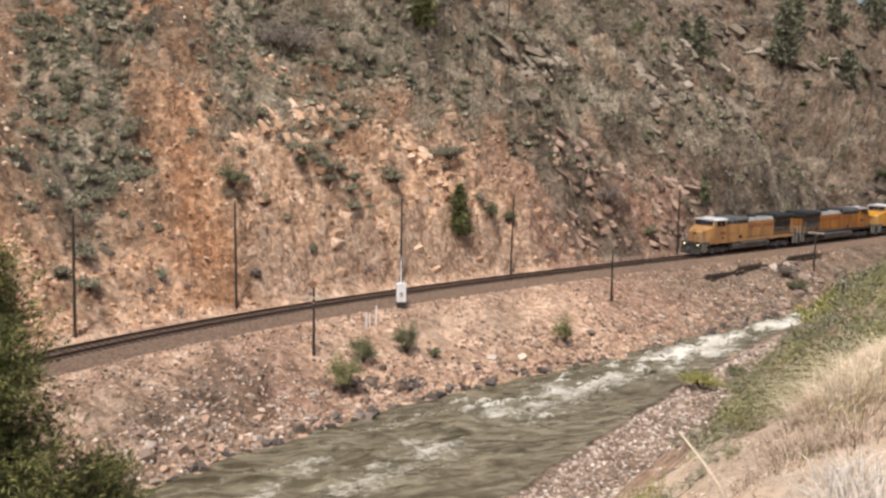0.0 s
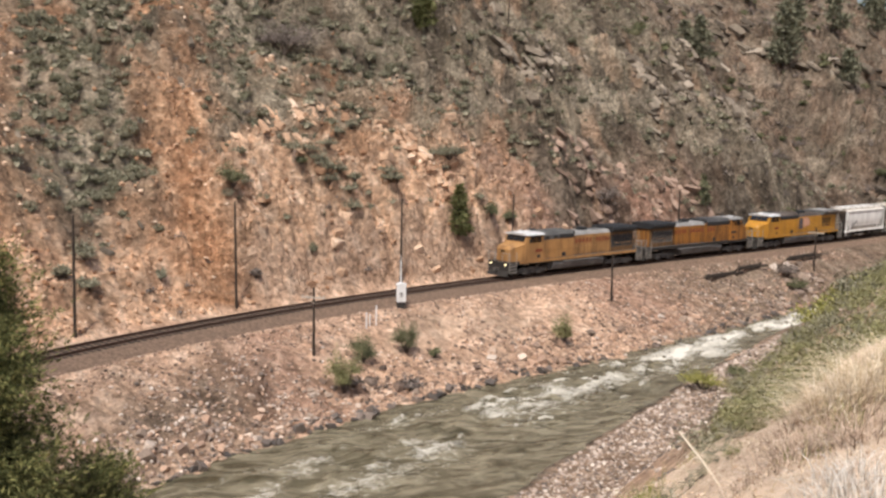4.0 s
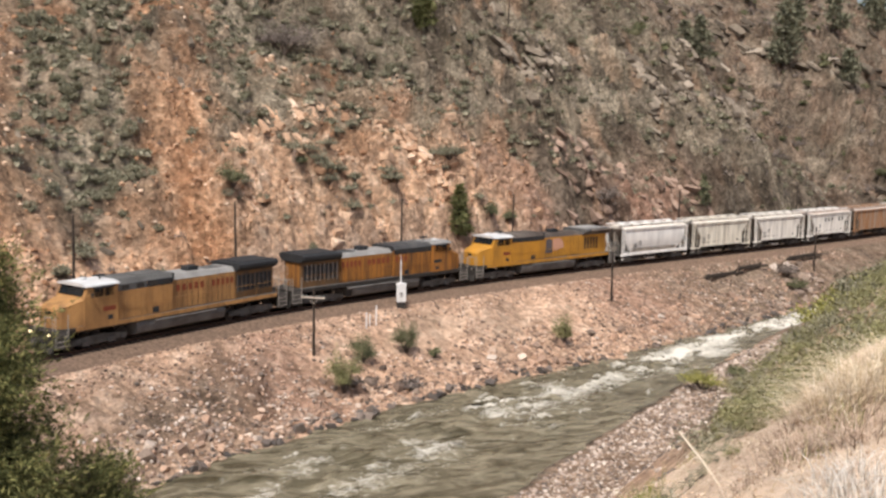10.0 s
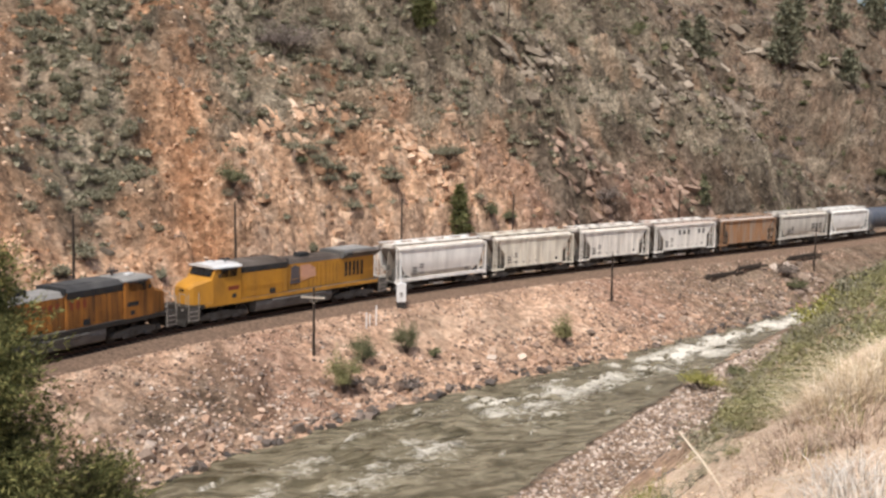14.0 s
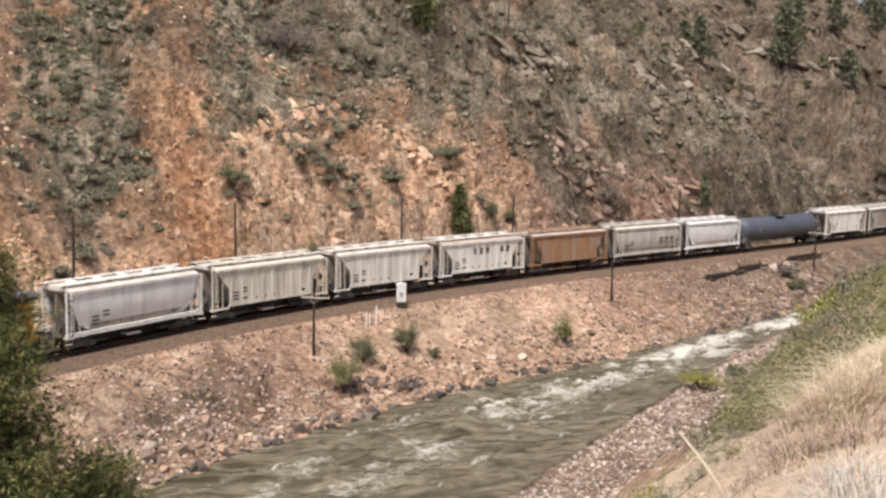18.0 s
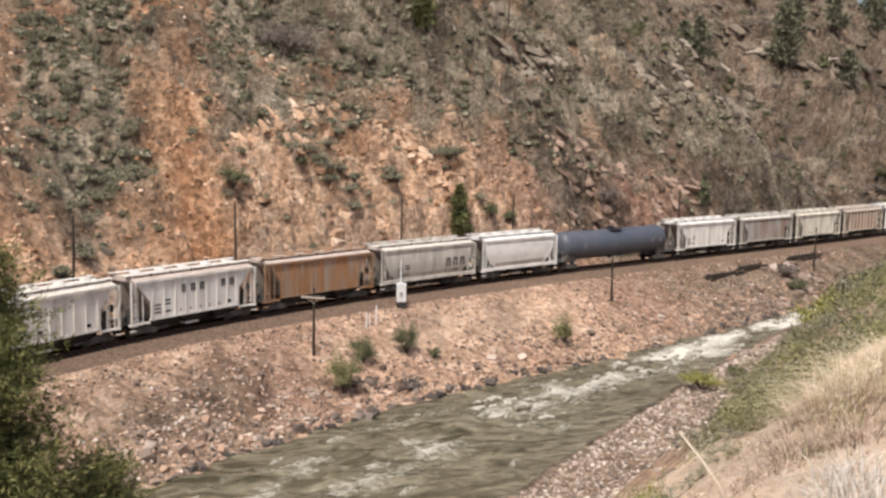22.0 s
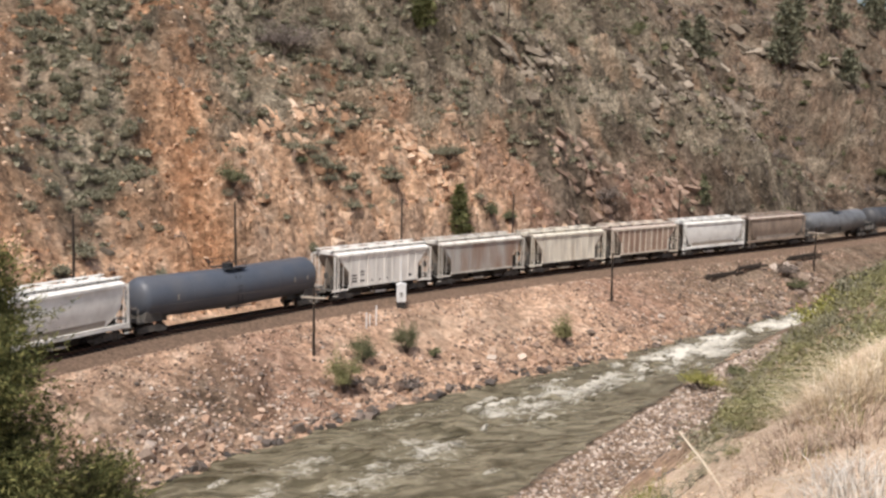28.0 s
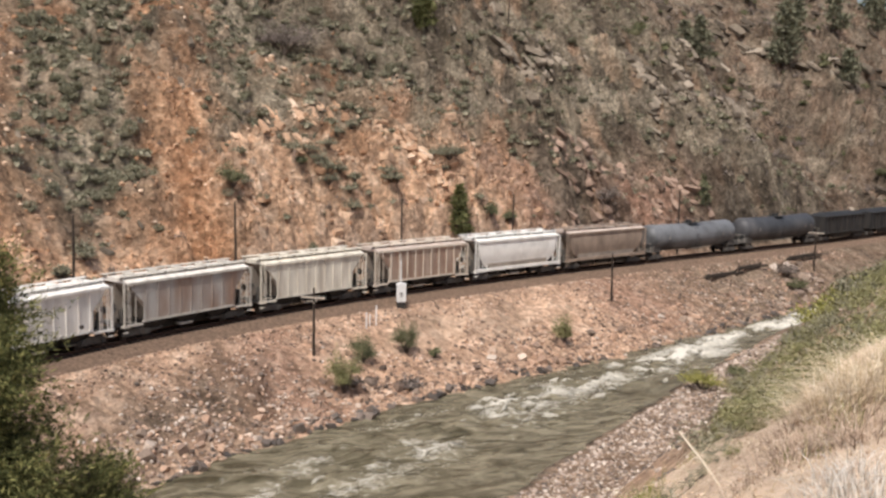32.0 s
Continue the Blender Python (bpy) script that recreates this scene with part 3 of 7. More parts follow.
# ---- train: paints ----
GRIME = (0.055, 0.045, 0.038)
M_GEAR = simple("greasy_truck_steel", (0.125, 0.115, 0.105), 0.75, 0.2, vary=0.4, scale=3, dirt=(0.045, 0.04, 0.036), dirt_amt=0.7)
M_WHEEL = simple("wheel_steel", (0.055, 0.045, 0.04), 0.55, 0.5, vary=0.3, scale=4)
M_YEL_A = simple("faded_yellow_paint", (0.42, 0.225, 0.085), 0.5, vary=0.16, scale=1.0, dirt=(0.17, 0.088, 0.04), dirt_amt=0.85, dirt_scale=(1.2, 1.2, 0.3))
M_YEL_B = simple("grimy_yellow_paint", (0.35, 0.145, 0.030), 0.65, vary=0.16, scale=1.2, dirt=(0.06, 0.035, 0.022), dirt_amt=0.95, dirt_scale=(1.9, 1.9, 0.22))
M_YEL_C = simple("bright_yellow_paint", (0.49, 0.235, 0.032), 0.42, vary=0.12, scale=1.0, dirt=(0.25, 0.125, 0.035), dirt_amt=0.65, dirt_scale=(0.8, 0.8, 0.3))
M_GRIMYEL = simple("soot_stained_yellow_paint", (0.16, 0.085, 0.035), 0.7, vary=0.25, scale=1.2, dirt=(0.05, 0.04, 0.03), dirt_amt=0.8, dirt_scale=(0.9, 0.9, 0.3))
M_GREY_ROOF = simple("dusty_grey_roof_paint", (0.12, 0.117, 0.113), 0.75, vary=0.3, scale=1.0, dirt=(0.035, 0.035, 0.035), dirt_amt=0.8, dirt_scale=(0.5, 0.5, 0.5))
M_ROOF_B = simple("sooty_roof_paint", (0.045, 0.045, 0.047), 0.75, vary=0.3, scale=1.0, dirt=(0.14, 0.135, 0.13), dirt_amt=0.6, dirt_scale=(0.45, 0.1, 0.1))
M_ROOF_C = simple("brown_grey_roof_paint", (0.075, 0.058, 0.048), 0.75, vary=0.25, scale=1.0, dirt=(0.19, 0.165, 0.145), dirt_amt=0.5, dirt_scale=(0.4, 0.1, 0.1))
M_CAB_ROOF = simple("pale_cab_roof_paint", (0.62, 0.62, 0.62), 0.5, vary=0.12, scale=1.5, dirt=(0.3, 0.29, 0.28), dirt_amt=0.4)
M_SOOT = simple("sooty_radiator_paint", (0.026, 0.027, 0.029), 0.7, vary=0.35, scale=1.5)
M_GLASS = simple("dark_cab_glass", (0.012, 0.014, 0.016), 0.08, 0, vary=0.1, scale=1, spec=0.6)
M_FUEL = simple("grey_fuel_tank_paint", (0.15, 0.142, 0.135), 0.6, vary=0.25, scale=1.2, dirt=GRIME, dirt_amt=0.7)
M_RED = simple("red_lettering_paint", (0.21, 0.05, 0.024), 0.6, vary=0.25, scale=3)
M_BLACKMARK = simple("black_stencil_paint", (0.03, 0.03, 0.03), 0.7, vary=0.3, scale=5)
M_SILVER = simple("silvered_handrail", (0.30, 0.275, 0.245), 0.5, 0.1, vary=0.25, scale=4)
# grime plus the shade under the eaves, both put into this tone
M_SLOPE = simple("grimy_shaded_slope_sheet_paint", (0.30, 0.255, 0.215), 0.85, vary=0.3, scale=2, dirt=(0.12, 0.10, 0.085), dirt_amt=0.6)
M_PALEROOF = simple("dust_covered_hood_roof_paint", (0.29, 0.28, 0.265), 0.8, vary=0.25, scale=1.0, dirt=(0.16, 0.155, 0.15), dirt_amt=0.6, dirt_scale=(0.4, 0.8, 0.8))
M_LETTER = simple("weathered_dark_lettering_paint", (0.095, 0.088, 0.082), 0.8, vary=0.4, scale=5)
M_FLAGBLUE = simple("blue_emblem_paint", (0.10, 0.085, 0.09), 0.5, vary=0.3, scale=2)
M_FLAGPINK = simple("faded_red_and_white_emblem_paint", (0.52, 0.29, 0.20), 0.5, vary=0.3, scale=3)


def lamp_material():
    m, nd, ln, b = mat_nodes("lit_headlight", 0.3)
    b.inputs["Base Color"].default_value = (1, 0.9, 0.6, 1)
    b.inputs["Emission Color"].default_value = (1, 0.80, 0.42, 1)
    b.inputs["Emission Strength"].default_value = 2.2
    return m


M_LAMP = lamp_material()


def wheelset(parent, x, r, gear):
    """Two flanged wheels on an axle; turns with the travel."""
    bm = bmesh.new()
    for s in (-1, 1):
        rod(bm, (0, s * 0.68, 0), (0, s * 0.80, 0), r, 20)
        rod(bm, (0, s * 0.655, 0), (0, s * 0.68, 0), r + 0.028, 20)
        rod(bm, (0, s * 0.80, 0), (0, s * 0.84, 0), r * 0.32, 10)
        for k in range(3):
            a = 2.094 * k
            rod(bm, (math.cos(a) * r * 0.55, s * 0.79, math.sin(a) * r * 0.55), (math.cos(a) * r * 0.55, s * 0.815, math.sin(a) * r * 0.55), r * 0.16, 6)
    rod(bm, (0, -0.9, 0), (0, 0.9, 0), 0.085, 10)
    ob = part("wheelset", bm, M_WHEEL, parent)
    ob.location = (x, 0, r)
    gear.append((ob, x, r))


def truck(parent, x, r, axles, gear, mat):
    """A truck: cast side frames with journal boxes and springs, a bolster, and its wheelsets."""
    span = 1.78 if axles == 2 else 2.05
    xs = [-span / 2, span / 2] if axles == 2 else [-span, 0.0, span]
    for s in (-1, 1):
        y0, y1 = sorted((s * 0.93, s * 1.08))
        e = xs[-1] + 0.30
        bm = prism([(x - e, r + 0.17), (x - e, r - 0.14), (x - e + 0.45, r - 0.16), (x - 0.42, 0.28), (x + 0.42, 0.28), (x + e - 0.45, r - 0.16), (x + e, r - 0.14), (x + e, r + 0.17), (x + 0.5, r + 0.34), (x - 0.5, r + 0.34)], y0, y1)
        for k in xs:
            box(bm, x + k - 0.15, x + k + 0.15, *sorted((s * 1.07, s * 1.16)), r - 0.15, r + 0.12)
        for k in (-0.2, 0.0, 0.2):
            rod(bm, (x + k, s * 1.05, 0.33), (x + k, s * 1.05, r + 0.2), 0.075, 8)
        if axles == 3:
            for k in (-1.02, 1.02):
                box(bm, x + k - 0.28, x + k + 0.28, *sorted((s * 1.07, s * 1.2)), r - 0.28, r - 0.02)
        part("side_frame", bm, mat, parent)
    part("bolster", boxes((x - 0.2, x + 0.2, -1.0, 1.0, r - 0.05, r + 0.32)), mat, parent)
    for k in xs:
        wheelset(parent, x + k, r, gear)


def coupler(parent, x, s):
    bm = boxes(tuple(sorted((x, x + s * 0.55))) + (-0.11, 0.11, 0.78, 0.98))
    box(bm, *sorted((x + s * 0.42, x + s * 0.68)), -0.17, 0.15, 0.72, 1.03)
    part("coupler", bm, M_GEAR, parent)


CARS = []


def letter_bars(parent, x0, x1, z0, z1, count, y, mat, name="lettering_bar", stroke=0.55):
    w = (x1 - x0) / count
    for s in (-1, 1):
        for k in range(count):
            a = x0 + w * (k + (1 - stroke) / 2)
            part(name, boxes((a, a + w * stroke, *sorted((s * y, s * (y + 0.012))), z0, z1)), mat, parent)


def locomotive(kind, label, paint, roof):
    loco = tagged(new("locomotive"), label, "locomotive", group="locomotives of the train")
    gear = []
    P = lambda name, bm, mat, lab="": part(name, bm, mat, loco, lab)
    # underframe, walkways, steps and pilots
    P("underframe", soften(boxes((-10.6, 10.6, -1.45, 1.45, 1.30, 1.58)), 0.03), M_DARK)
    for s in (-1, 1):
        P("side_sill", boxes((-9.4, 9.0, *sorted((s * 1.46, s * 1.50)), 1.38, 1.66)), paint if kind != "b" else M_DARK, "yellow sill stripe along the walkway" if kind != "b" else "")
        P("walkway", boxes((-9.6, 8.7, *sorted((s * 0.98, s * 1.48)), 1.60, 1.66)), M_GREY_ROOF)
        rows = [((x, s * 1.46, 1.66), (x, s * 1.46, 2.62)) for x in (-9.4, -7.2, -5.0, -2.8, -0.6, 1.6, 3.8, 5.6)]
        rows.append(((-9.4, s * 1.46, 2.62), (5.6, s * 1.46, 2.62)))
        P("handrail", rods(rows, 0.016, 6), paint)
    for e in (-1, 1):
        x = e * 10.05
        for s in (-1, 1):
            P("step_well", prism([(x - 0.42, 1.5), (x + 0.42, 1.5), (x + 0.35, 0.42), (x - 0.35, 0.42)], *sorted((s * 1.20, s * 1.50))), M_GEAR)
            for k in range(3):
                z = 0.55 + 0.32 * k
                P("step", boxes((x - 0.34, x + 0.34, *sorted((s * 1.46, s * 1.56)), z, z + 0.05)), M_SILVER)
            rr = [((x - 0.46, s * 1.50, 0.5), (x - 0.46, s * 1.50, 2.6)), ((x + 0.46, s * 1.50, 0.5), (x + 0.46, s * 1.50, 2.6))]
            P("grab_rail", rods(rr, 0.035, 6), M_SILVER, "pale grab rails beside the steps")
        for y0, y1 in ((-1.35, -0.55), (0.55, 1.35)):
            P("end_rail", rods([((e * 10.62, y0, 1.58), (e * 10.62, y0, 2.5)), ((e * 10.62, y1, 1.58), (e * 10.62, y1, 2.5)), ((e * 10.62, y0, 2.5), (e * 10.62, y1, 2.5))], 0.03, 6), M_SILVER)
        P("snow_plough" if e == 1 else "pilot", prism([(e * 10.55, 1.35), (e * 10.62, 0.72), (e * 10.86, 0.22), (e * 10.70, 0.20), (e * 10.42, 0.7), (e * 10.40, 1.35)], -1.42, 1.42), M_DARK)
        coupler(loco, e * 10.5, e)
    # fuel tank and air reservoirs
    pts = [(-1.35, 1.28), (-1.42, 0.95), (-1.30, 0.52), (-0.95, 0.34), (0.95, 0.34), (1.30, 0.52), (1.42, 0.95), (1.35, 1.28)]
    P("fuel_tank", prism(pts, -4.0, 4.1, "x"), M_FUEL, "grimy grey fuel tank")
    for s in (-1, 1):
        P("air_reservoir", rods([((-4.6 if kind == "b" else -3.1, s * 1.40, 1.18), (2.6, s * 1.40, 1.18))], 0.13, 10), M_FUEL)
    truck(loco, 7.05, 0.53, 3, gear, M_GEAR)
    truck(loco, -7.05, 0.53, 3, gear, M_GEAR)
    # nose and cab
    nose = loft([[(8.35, -1.45, 1.6), (8.35, 1.45, 1.6), (8.35, 1.45, 3.35), (8.35, 1.10, 3.52), (8.35, -1.10, 3.52), (8.35, -1.45, 3.35)],
                 [(9.75, -1.05, 1.6), (9.75, 1.05, 1.6), (9.75, 1.05, 2.95), (9.75, 0.80, 3.10), (9.75, -0.80, 3.10), (9.75, -1.05, 2.95)],
                 [(10.0, -0.85, 1.6), (10.0, 0.85, 1.6), (10.0, 0.85, 2.70), (10.0, 0.62, 2.85), (10.0, -0.62, 2.85), (10.0, -0.85, 2.70)]])
    P("nose", nose, paint, "sloping yellow nose")
    P("nose_door", soften(boxes((9.98, 10.03, -0.75, -0.2, 1.7, 2.65)), 0.015), paint)
    P("cab", soften(loft([[(8.4, -1.50, 1.6), (8.4, 1.50, 1.6), (8.4, 1.50, 3.5), (8.4, -1.50, 3.5)], [(8.36, -1.50, 1.6), (8.36, 1.50, 1.6), (8.36, 1.50, 3.5), (8.36, -1.50, 3.5)], [(5.7, -1.50, 1.6), (5.7, 1.50, 1.6), (5.7, 1.50, 4.3), (5.7, -1.50, 4.3)]][1:]), 0.02), paint)
    P("cab_upper", soften(loft([[(8.36, -1.49, 3.45), (8.36, 1.49, 3.45), (7.95, 1.42, 4.28), (7.95, -1.42, 4.28)], [(5.72, -1.49, 3.45), (5.72, 1.49, 3.45), (5.72, 1.42, 4.28), (5.72, -1.42, 4.28)]]), 0.03), paint)
    roof_bm = prism([(-1.56, 4.16), (1.56, 4.16), (1.50, 4.28), (0.9, 4.40), (-0.9, 4.40), (-1.50, 4.28)], 5.55, 8.25, "x")
    P("cab_roof", soften(roof_bm, 0.03), M_CAB_ROOF if kind != "b" else M_PALEROOF, "pale dusty cab roof")
    for y0, y1 in ((-1.25, -0.35), (0.35, 1.25), (-0.28, 0.28)):
        bm = bmesh.new()
        v = [bm.verts.new(p) for p in ((8.385, y0, 3.58), (8.385, y1, 3.58), (8.08, y1 * 0.97, 4.16), (8.08, y0 * 0.97, 4.16))]
        w = [bm.verts.new(p.co + Vector((-0.05, 0, -0.02))) for p in v]
        bm.faces.new(v)
        bm.faces.new(w[::-1])
        for k in range(4):
            bm.faces.new((v[k], w[k], w[(k + 1) % 4], v[(k + 1) % 4]))
        P("windscreen", bm, M_GLASS)
    for s in (-1, 1):
        for a, b in ((6.05, 6.75), (6.85, 7.55)):
            P("side_window", boxes((a, b, *sorted((s * 1.462, s * 1.50)), 3.45, 4.02)), M_GLASS, "dark cab side window")
        P("sunshade", boxes((5.95, 7.65, *sorted((s * 1.45, s * 1.72)), 4.06, 4.12)), M_SOOT)
        P("mirror", boxes((7.8, 7.85, *sorted((s * 1.55, s * 1.75)), 3.5, 3.8)), M_DARK)
    P("bell_and_horn", rods([((6.2, 0.25, 4.38), (6.2, 0.25, 4.62)), ((5.9, 0.25, 4.68), (6.8, 0.25, 4.68)), ((5.9, 0.45, 4.66), (6.6, 0.45, 4.66))], 0.06, 8), M_SOOT)
    P("antenna_dome", soften(boxes((6.9, 7.4, -0.6, -0.1, 4.38, 4.52)), 0.03), M_CAB_ROOF)
    # lamps: headlights over the windscreen or on the nose, ditch lights on the pilot
    lit = M_LAMP if kind == "a" else M_SILVER
    for y in (-0.14, 0.14):
        P("headlight", rods([((10.0, y, 2.62), (10.06, y, 2.62))], 0.11, 12), M_GLASS)
    for y in (-1.0, 1.0):
        P("ditch_light", rods([((10.62, y, 1.36), (10.74, y, 1.36))], 0.075, 12), lit, "lit ditch light" if kind == "a" else "")
    # long hood in cabinets
    hw = 1.02
    cuts = [5.68, 3.2, 0.9, -1.5, -3.4, -5.2]
    for a, b in zip(cuts, cuts[1:]):
        front = a > 0.95
        tall = 4.32 if front else 4.08
        wide = 1.36 if front else hw + 0.16
        bm = prism([(-wide, 1.6), (wide, 1.6), (wide, tall - 0.28), (wide - 0.26, tall), (-wide + 0.26, tall), (-wide, tall - 0.28)], b + 0.015, a, "x")
        P("hood", bm, paint)
        top_mat = roof if front or kind == "c" else M_PALEROOF
        P("hood_roof", prism([(-wide - 0.014, tall - 0.30), (-wide + 0.22, tall + 0.03), (wide - 0.22, tall + 0.03), (wide + 0.014, tall - 0.30), (wide - 0.3, tall + 0.06), (-wide + 0.3, tall + 0.06)], b + 0.015, a, "x"), top_mat)
        n = 5 if a - b > 2.2 else 4
        for s in (-1, 1):
            if front:
                # the filter cabinet: a dark band of louvred panels under the roof
                P("filter_band", boxes((b + 0.02, a - 0.01, *sorted((s * wide, s * (wide + 0.018))), 3.60, 4.05)), M_SOOT if kind != "a" or a < 3.5 else M_GREY_ROOF, "sooty filter panels under the hood roof")
                for k in range(2):
                    x0 = b + 0.25 + k * (a - b) / 2
                    P("filter_louvre", boxes((x0, x0 + 0.62, *sorted((s * (wide + 0.018), s * (wide + 0.034))), 3.66, 3.98)), M_DARK)
            for k in range(n):
                x0 = b + 0.1 + (a - b - 0.15) * k / n
                x1 = x0 + (a - b - 0.15) / n - 0.06
                P("hood_door", boxes((x0, x1, *sorted((s * wide, s * (wide + 0.025))), 1.75, (3.57 if front else tall - 0.42))), paint)
                if kind == "b" or not front:
                    P("door_gap", boxes((x1 + 0.008, x1 + 0.05, *sorted((s * (wide - 0.02), s * (wide + 0.006))), 1.75, tall - 0.5)), M_SOOT)
    P("roof_step", boxes((0.78, 0.9, -1.34, 1.34, 3.9, 4.34)), M_SOOT)
    for s in (-1, 1):
        P("number_plate_bar", boxes((5.9, 6.9, *sorted((s * 1.503, s * 1.515)), 2.45, 2.75)), M_RED if kind != "b" else M_BLACKMARK)
        P("cab_vent", boxes((6.15, 6.55, *sorted((s * 1.503, s * 1.52)), 1.85, 2.15)), M_SOOT)
        P("access_panel", boxes((2.2, 2.75, *sorted((s * 1.386, s * 1.41)), 1.75, 2.15)), M_SOOT)
    # turbo stack and roof hatches
    P("exhaust_pipe", soften(boxes((-2.3, -1.3, -0.4, 0.4, 4.08, 4.48)), 0.05), M_SOOT)
    P("roof_hatch", soften(boxes((-4.6, -3.0, -0.6, 0.6, 4.08, 4.20)), 0.04), roof)
    P("roof_hatch", soften(boxes((1.4, 3.6, -0.8, 0.8, 4.34, 4.44)), 0.04), roof)
    # radiator end with wide wings
    rad_top = 4.38
    P("radiator_base", boxes((-9.3, -5.22, -hw - 0.1, hw + 0.1, 1.6, 3.75)), paint if kind == "c" else M_GRIMYEL)
    P("end_panel", soften(boxes((-9.34, -9.3, -0.85, 0.85, 1.7, 3.6)), 0.012), paint)
    wing = prism([(-1.18, 3.72), (1.18, 3.72), (1.56, 4.02), (1.56, rad_top - 0.12), (1.40, rad_top), (-1.40, rad_top), (-1.56, rad_top - 0.12), (-1.56, 3.98)], -9.5, -5.3, "x")
    P("radiator", soften(wing, 0.03), M_SOOT if kind != "c" else M_GREY_ROOF, "sooty dark radiator with flared wings")
    P("radiator_cap", boxes((-9.0, -5.7, -1.2, 1.2, rad_top, rad_top + 0.05)), M_SOOT if kind != "c" else M_PALEROOF)
    for s in (-1, 1):
        P("radiator_screen", boxes((-9.3, -5.6, *sorted((s * 1.56, s * 1.575)), 4.02, rad_top - 0.16)), M_SOOT)
        for k in range(8 if kind != "c" else 5):
            x = (-9.1 + 0.46 * k) if kind != "c" else (-7.9 + 0.48 * k)
            P("grille", boxes((x, x + (0.32 if kind != "c" else 0.24), *sorted((s * 1.12, s * 1.145)), 2.2, 3.42)), M_SOOT)
            if kind != "c":
                P("grille_frame", boxes((x + 0.33, x + 0.40, *sorted((s * 1.12, s * 1.16)), 2.1, 3.5)), M_SILVER if kind == "b" else M_GEAR)
    if kind == "c":
        P("radiator_overhang", prism([(-1.45, 3.9), (1.45, 3.9), (1.75, 4.2), (1.6, 4.33), (-1.6, 4.33), (-1.75, 4.2)], -9.5, -6.2, "x"), M_ROOF_C)
        for s in (-1, 1):
            P("emblem_field", prism([(-0.6, 2.2), (0.5, 2.2), (0.35, 3.5), (0.0, 3.7), (-0.5, 3.5)], *sorted((s * 1.21, s * 1.235))), M_FLAGBLUE, "dark blue field of the emblem")
            P("emblem_stripes", prism([(-2.3, 2.6), (-0.65, 2.35), (-0.6, 3.6), (-1.6, 3.65), (-2.2, 3.3)], *sorted((s * 1.21, s * 1.238))), M_FLAGPINK, "faded red and white stripes of the emblem")
    else:
        if kind == "b":
            letter_bars(loco, 1.0, 2.6, 2.95, 3.42, 3, 1.385, M_RED)
        letter_bars(loco, -2.2, 0.6, 2.95, 3.42, 5, 1.208, M_RED)
        letter_bars(loco, -5.1, -2.8, 2.95, 3.42, 5, 1.208, M_RED)
    P("rear_ladder", rods([((-9.6, y, 1.6), (-9.6, y, 3.4)) for y in (0.3, 0.7)] + [((-9.6, 0.3, 1.8 + 0.3 * k), (-9.6, 0.7, 1.8 + 0.3 * k)) for k in range(6)], 0.02, 6), M_SILVER)
    return loco, gear


def end_frame(P, L, mat, top, halfw, dark):
    """Corner posts, ladders, brake rods and platform at both ends of a hopper."""
    for e in (-1, 1):
        x = e * (L / 2 - 0.62)
        for s in (-1, 1):
            P("corner_post", boxes((x - 0.06, x + 0.06, *sorted((s * (halfw - 0.10), s * halfw)), 0.95, top)), mat)
            for k, q in enumerate((0.34, 0.66, 0.98)):
                P("end_post", rods([((x - e * q, s * (halfw - 0.10 - 0.12 * (k % 2)), 1.1), (x - e * q, s * (halfw - 0.10 - 0.12 * (k % 2)), top - 0.1 - 0.75 * max(0, q - 0.3)))], 0.035, 6), mat)
            P("ladder", rods([((x + e * 0.04, s * (halfw + 0.04), 0.9), (x + e * 0.04, s * (halfw + 0.04), top)), ((x - e * 0.34, s * (halfw + 0.04), 0.9), (x - e * 0.34, s * (halfw + 0.04), top - 0.2))] + [((x + e * 0.04, s * (halfw + 0.04), 1.0 + 0.38 * k), (x - e * 0.34, s * (halfw + 0.04), 1.0 + 0.38 * k)) for k in range(8)], 0.016, 5), mat)
            P("end_sill", boxes(tuple(sorted((x - e * 1.55, x + e * 0.2))) + (*sorted((s * (halfw - 0.14), s * (halfw - 0.02))), 1.0, 1.14)), mat)
            P("end_step", boxes(tuple(sorted((x - e * 0.3, x + e * 0.1))) + (*sorted((s * (halfw - 0.1), s * (halfw + 0.04))), 0.62, 0.68)), mat)
        P("end_ladder", rods([((x + e * 0.1, y, 1.1), (x + e * 0.1, y, top)) for y in (-0.9, -0.5)] + [((x + e * 0.1, -0.9, 1.4 + 0.4 * k), (x + e * 0.1, -0.5, 1.4 + 0.4 * k)) for k in range(6)], 0.02, 5), mat)
        P("end_platform", boxes(tuple(sorted((x - e * 1.5, x + e * 0.2))) + (-1.36, 1.36, 1.02, 1.10)), dark)
        P("brake_gear", rods([((x - e * 0.55, -0.5, 1.35), (x - e * 0.55, 0.35, 1.35)), ((x - e * 0.4, 0.6, 1.1), (x - e * 0.4, 0.6, 2.2))], 0.16, 10), dark)
        P("brake_wheel", rods([((x + e * 0.14, 0.55, 2.3), (x + e * 0.2, 0.55, 2.3))], 0.28, 14), dark)


